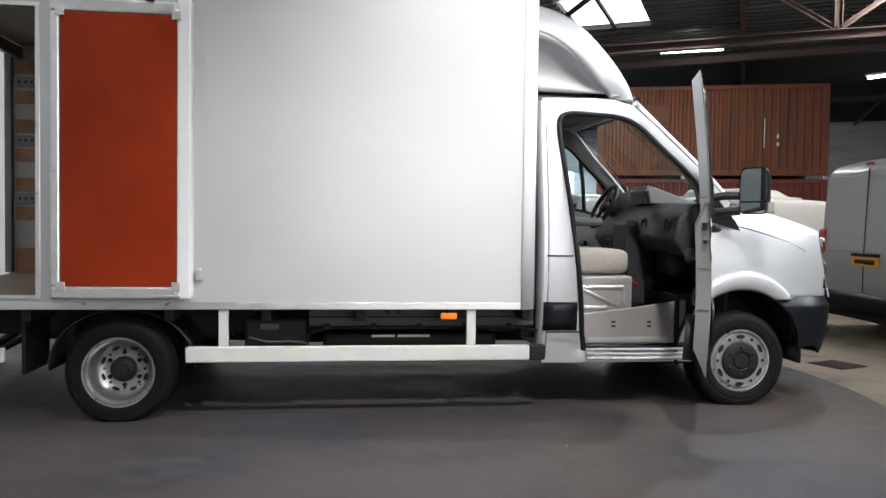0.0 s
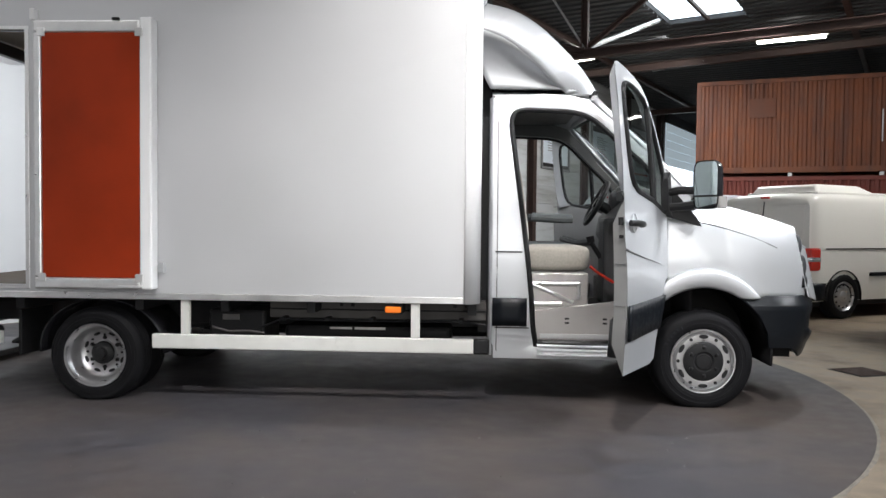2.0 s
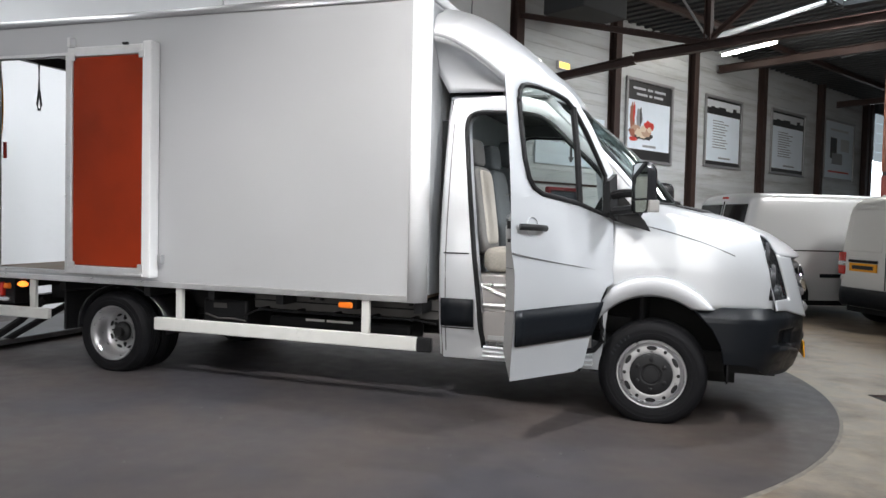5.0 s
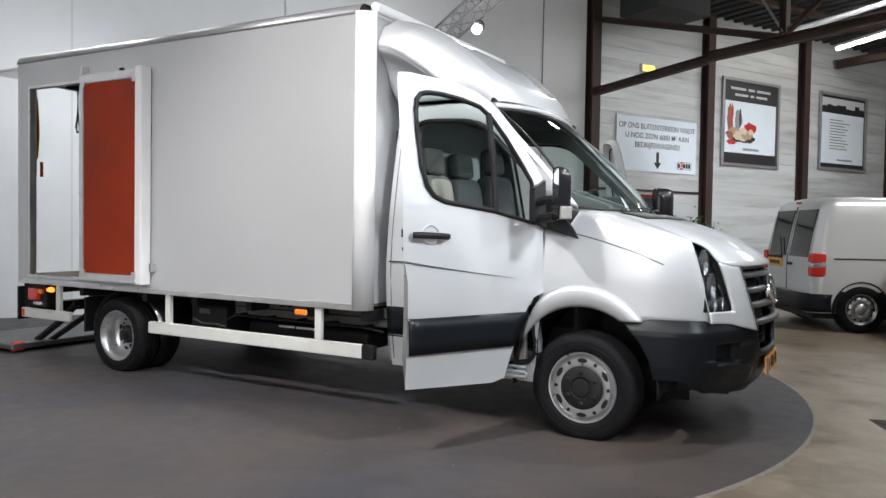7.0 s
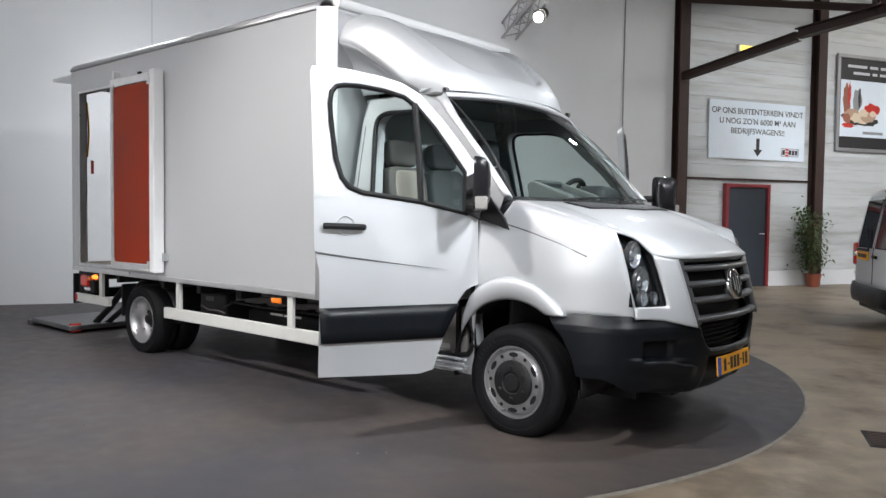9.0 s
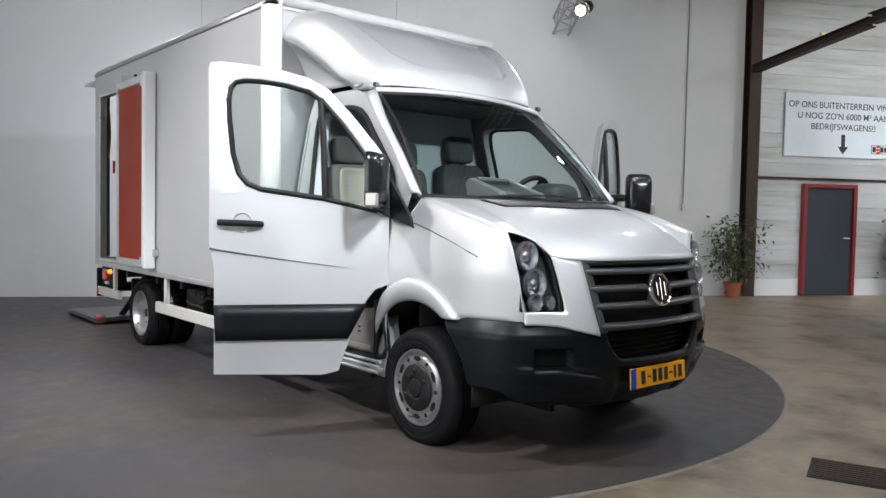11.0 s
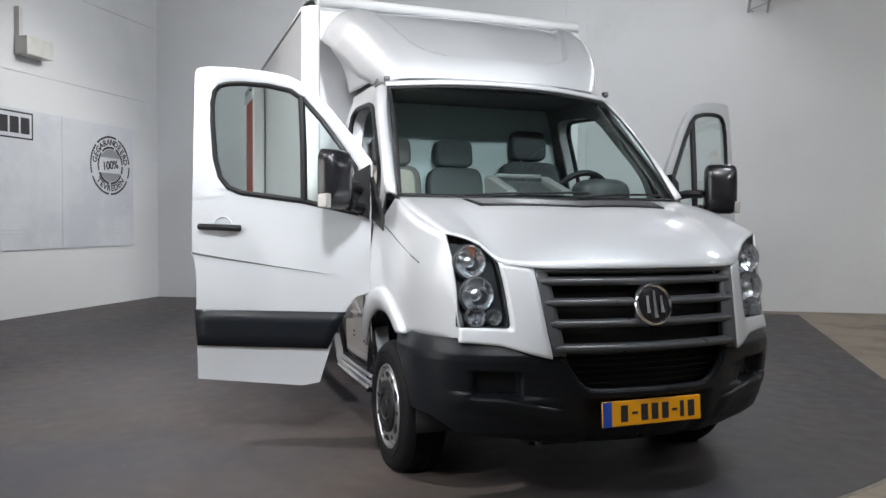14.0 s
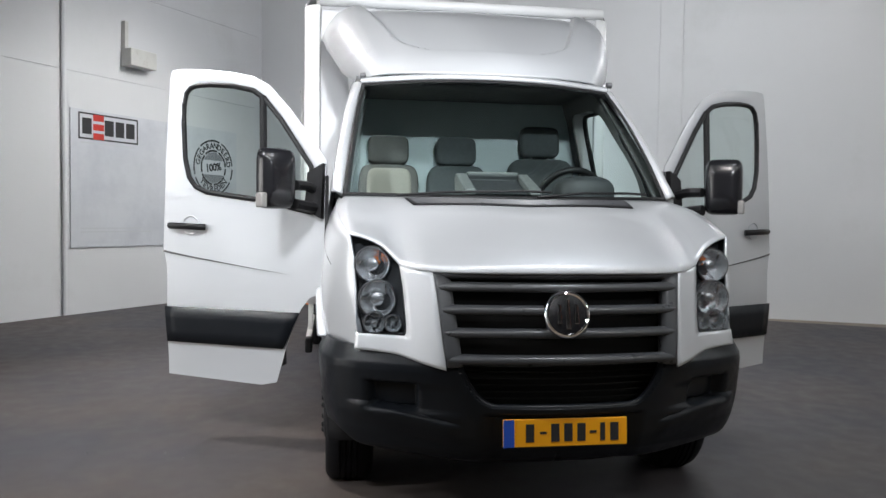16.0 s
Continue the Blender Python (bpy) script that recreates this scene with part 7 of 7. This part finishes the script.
# ---- parked vans ----
def van(m, label, paint, L, Wd, H, slope, rear_glass, plate_x, plate_z, lamp_z, over=0.62, roof_unit=False, round_tail=0.10, group="parked vans"):
    """Local x: 0 at the tail, forward +x; y to the left."""
    t = thing("van", label, "van", group, at=m)
    hw = Wd / 2
    hood = 1.02
    topz = [(0.0, H - 0.10), (0.05, H - 0.04), (0.16, H - 0.010), (0.5, H), (L * 0.55, H), (L * 0.62, H - 0.04), (L * 0.80, hood + 0.06), (L * 0.84, hood), (L * 0.95, hood - 0.16), (L, hood - 0.40)]
    st = [0.0, 0.015, 0.04, 0.08, 0.14, 0.22] + [0.22 + (L - 0.42) * i / 30 for i in range(1, 31)] + [L - 0.1, L - 0.03, L]
    R = 0.310
    belt = 0.98
    bm = bmesh.new()
    rows = []

    def lean(x, z):
        return slope * max(0.0, (z - 0.90) / (H - 0.90)) ** 1.25 * max(0.0, 1 - x / 1.2)

    def width(x, z):
        taper = 1 - round_tail * (1 - ss(0, 0.16, x)) ** 2 - 0.13 * ss(L * 0.84, L, x) ** 2
        return hw * taper * float(np.interp(z, [0.22, 0.36, 0.62, belt, H - 0.20, H], [0.96, 0.985, 1.0, 0.995, 0.925, 0.86]))

    for x in st:
        tz = float(np.interp(x, [p[0] for p in topz], [p[1] for p in topz]))
        low = 0.25
        zs = [low + (tz - 0.13 - low) * k / 12 for k in range(13)]
        full = [(width(x, z), z) for z in zs]
        w = full[-1][0]
        full += [(w - 0.012, tz - 0.085), (w - 0.045, tz - 0.045), (w - 0.10, tz - 0.022), (w * 0.62, tz - 0.004), (w * 0.3, tz + 0.006), (0.0, tz + 0.010)]
        pts = full + [(-y, z) for y, z in full[-2::-1]]
        rows.append([bm.verts.new((x + lean(x, z), y, z)) for y, z in pts])
    for a, b in zip(rows, rows[1:]):
        for i in range(len(a) - 1):
            bm.faces.new((a[i], b[i], b[i + 1], a[i + 1]))
    for row, flip in ((rows[0], 1), (rows[-1], -1)):
        n = len(row)
        for i in range(n // 2):
            q = [row[i], row[i + 1], row[n - 2 - i], row[n - 1 - i]]
            q = list(dict.fromkeys(q))
            if len(q) > 2:
                bm.faces.new(q[::flip])
    part("body", bm, paint, t, smooth=40)
    for wx in (over, L - 0.86):
        for s in (-1, 1):
            turn = Matrix() if s < 0 else Matrix.Rotation(math.pi, 4, "Z")
            # black disc on the uncut body in place of the shaded arch opening
            bm = bmesh.new()
            am = Matrix.Translation((wx, s * hw, R)) @ turn
            lathe(bm, [(R + 0.055, 0.02), (R + 0.052, -0.012), (R + 0.040, -0.014), (R + 0.036, 0.004), (0.05, 0.006)], 40, am)
            bmesh.ops.delete(bm, geom=[v for v in bm.verts if v.co.z < 0.24], context="VERTS")
            part("wheel_arch", bm, BLACK, t, smooth=40)
            bm = bmesh.new()
            mm = Matrix.Translation((wx, s * (hw + 0.012), R)) @ turn
            lathe(bm, [(0.19, 0.02), (0.215, -0.008), (0.26, -0.014), (R - 0.02, -0.004), (R, 0.02), (R, 0.17), (R - 0.04, 0.19)], 40, mm)
            wl = part("wheel", bm, RUBBER, t, smooth=40)
            bm = bmesh.new()
            lathe(bm, [(0.205, 0.006), (0.198, -0.008), (0.190, 0.012), (0.165, 0.022), (0.135, 0.006), (0.10, 0.004), (0.075, 0.012), (0.055, -0.004), (0.001, -0.006)], 36, mm)
            part("rim", bm, STEEL, wl, smooth=50)
            for k in range(12):
                a = 2 * math.pi * k / 12
                bm = bmesh.new()
                lathe(bm, [(0.017, 0.030), (0.013, 0.006), (0.001, 0.006)], 8, mm @ Matrix.Translation((0.150 * math.cos(a), 0, 0.150 * math.sin(a))))
                part("rim_hole", bm, BLACK, wl)
    # tail: bumper, doors, lamps, plate
    bm = bmesh.new()
    grid(bm, lambda u, v: Vector((-0.075 + 0.30 * abs(2 * u - 1) ** 5 + 0.02 * (2 * v - 1) ** 2, (hw + 0.008) * math.sin((2 * u - 1) * math.pi / 2), 0.27 + 0.23 * v)), 24, 4)
    part("rear_bumper", bm, BUMPER, t, "dark plastic rear bumper", smooth=50, thick=0.05)
    bm = bmesh.new()
    box(bm, 0.05, L - 0.1, -hw * 0.86, hw * 0.86, 0.17, 0.26)
    part("underbody", bm, BLACK, t, smooth=0)
    tilt = Matrix.Translation((0.0, 0, 0.94)) @ Matrix.Rotation(math.atan2(slope * 0.92, H - 0.94), 4, "Y")
    top = H - 0.94
    flat_w = hw * (1 - round_tail)
    boxpart("door_joint", (-0.006, 0.0, -0.007, 0.007, 0.51, 0.93), BLACK, t, bevel=0)
    boxpart("door_joint", (-0.006, 0.01, -0.007, 0.007, 0.0, top - 0.12), BLACK, t, bevel=0, m=tilt)
    for s in (-1, 1):
        y0, y1 = sorted((s * 0.05, s * flat_w * 0.88))
        if rear_glass:
            boxpart("rear_window", (-0.012, 0.03, y0, y1, 0.03, top - 0.16), DARKGLASS, t, "dark rear window", bevel=0.02, m=tilt)
        else:
            boxpart("rear_door_panel", (-0.008, 0.03, y0 + 0.03, y1 - 0.03, 0.05, top - 0.18), paint, t, "pressed door panel", bevel=0.012, m=tilt)
        boxpart("rear_door_crease", (-0.006, 0.01, y0, y1, 0.905, 0.915), paint, t, bevel=0.002)
        boxpart("door_hinge", (-0.012, 0.02, s * flat_w * 0.985 - 0.02, s * flat_w * 0.985 + 0.02, 0.60, 0.64), paint, t, bevel=0.004)
        y0, y1 = sorted((s * (hw - 0.135), s * (hw + 0.004)))
        bm = bmesh.new()
        cushion(bm, -0.022, 0.17, y0, y1, lamp_z - 0.155, lamp_z + 0.155, None, 0.22)
        lamp = part("tail_lamp", bm, REDLENS, t, "red tail lamp", smooth=50)
        bm = bmesh.new()
        cushion(bm, -0.026, 0.175, y0 - 0.003, y1 + 0.003, lamp_z - 0.035, lamp_z + 0.035, None, 0.22)
        part("lamp_band", bm, CLEARLENS, lamp, "clear lamp band", smooth=50)
        near, far = sorted((s * (hw - 0.01), s * (hw + 0.012)))
        boxpart("side_strip", (1.15, L * 0.62, near, far, 0.58, 0.635), BUMPER, t, bevel=0.008)
        near, far = sorted((s * (hw - 0.01), s * (hw + 0.004)))
        boxpart("slide_rail", (0.26, L * 0.42, near, far, 0.955, 0.972), BLACK, t, bevel=0)
        boxpart("door_joint", (L * 0.43, L * 0.43 + 0.010, near, far, 0.45, 0.955), BLACK, t, bevel=0)
        wq = [(L * 0.55, 1.02), (L * 0.755, 1.02), (L * 0.655, H - 0.18), (L * 0.55, H - 0.16)]
        bm = bmesh.new()
        vs = [bm.verts.new((x, s * (width(x, z) + 0.002), z)) for x, z in wq]
        bm.faces.new(vs)
        part("side_window", bm, DARKGLASS, t, "dark side window", smooth=0, thick=0.008)
        near, far = sorted((s * (hw - 0.02), s * (hw + 0.19)))
        boxpart("door_mirror", (L * 0.725, L * 0.755, near, far, 1.03, 1.20), BLACK, t, bevel=0.02)
    boxpart("brake_lamp", (-0.012, 0.02, -0.07, 0.07, top - 0.075, top - 0.05), REDLENS, t, bevel=0.004, m=tilt)
    pl = boxpart("number_plate", (-0.022, -0.008, plate_x - 0.26, plate_x + 0.26, plate_z - 0.055, plate_z + 0.055), PLATE, t, "yellow number plate", bevel=0.003)
    boxpart("plate_bar", (-0.0245, -0.0215, plate_x - 0.2, plate_x + 0.2, plate_z - 0.025, plate_z + 0.025), INK, pl, bevel=0)
    boxpart("plate_grip", (-0.030, -0.005, plate_x - 0.27, plate_x + 0.27, plate_z + 0.062, plate_z + 0.10), BLACK, t, bevel=0.008)
    boxpart("door_handle", (-0.035, -0.005, -0.22, -0.05, 0.85, 0.89), BLACK, t, bevel=0.01)
    if rear_glass:
        bm = bmesh.new()
        tube(bm, [tilt @ Vector((-0.03, 0.12, 0.02)), tilt @ Vector((-0.035, 0.30, 0.28))], 0.010, 6)
        part("wiper", bm, BLACK, t)
    if roof_unit:
        bm = bmesh.new()
        a, b = H - 0.01, H + 0.125
        lowr = [(0.42, -0.60), (1.85, -0.52), (1.85, 0.52), (0.42, 0.60)]
        upr = [(0.50, -0.52), (1.45, -0.46), (1.45, 0.46), (0.50, 0.52)]
        v0 = [bm.verts.new((x, y, a)) for x, y in lowr]
        v1 = [bm.verts.new((x, y, b)) for x, y in upr]
        bm.faces.new(v1)
        for i in range(4):
            bm.faces.new((v0[i], v0[(i + 1) % 4], v1[(i + 1) % 4], v1[i]))
        part("roof_unit", bm, paint, t, "white roof cooling unit", smooth=35, bevel=0.035)
        boxpart("roof_unit_lip", (0.40, 1.88, -0.62, 0.62, H - 0.02, H + 0.02), paint, t, bevel=0.012)
    return t


van(Matrix.Translation((0.41, 6.375, -0.008)) @ Matrix.Rotation(radians(26), 4, "Z"), "silver compact van with dark rear windows", VANSILVER, 4.4, 1.79, 1.79, 0.17, True, 0.42, 0.87, 0.88, round_tail=0.09)
van(Matrix.Translation((2.46, 5.03, -0.008)) @ Matrix.Rotation(radians(28), 4, "Z"), "white compact van with a cooling unit on its roof", VANWHITE, 4.3, 1.78, 1.74, 0.10, False, 0.40, 0.78, 0.82, roof_unit=True, round_tail=0.06)
van(Matrix.Translation((3.36, 2.42, -0.008)) @ Matrix.Rotation(radians(-4), 4, "Z"), "grey panel van with closed rear doors", VANGREY, 4.9, 1.94, 2.12, 0.05, False, -0.05, 0.88, 1.12, over=0.9, round_tail=0.03)

# grit and paper flakes scattered on the dark floor
rng = random.Random(77)
bm = bmesh.new()
for k in range(48):
    x, y = rng.uniform(-6.0, -1.0), rng.uniform(-4.6, -1.2)
    if k % 3 == 0:
        x, y = rng.gauss(-1.6, 1.2), rng.gauss(-2.1, 0.5)
    if x > -1.9 and math.hypot(x + 2.806, y - 0.101) > 3.9:
        continue
    a, r = rng.uniform(0, 6.28), rng.uniform(0.003, 0.009)
    ring = []
    for j in range(5):
        b = a + j * 1.2566 + rng.uniform(-0.3, 0.3)
        q = r * rng.uniform(0.5, 1.1)
        ring.append((x + q * math.cos(b), y + 0.7 * q * math.sin(b)))
    low = [bm.verts.new((px, py, -0.0005)) for px, py in ring]
    top = [bm.verts.new((x + (px - x) * 0.8, y + (py - y) * 0.8, 0.002 + rng.uniform(0, 0.003))) for px, py in ring]
    bm.faces.new(top)
    for j in range(5):
        bm.faces.new((low[j], low[(j + 1) % 5], top[(j + 1) % 5], top[j]))
tagged(part("floor_grit", bm, GRIT, smooth=0), "pale grit and paper flakes scattered on the dark floor", "grit", kind="stuff")
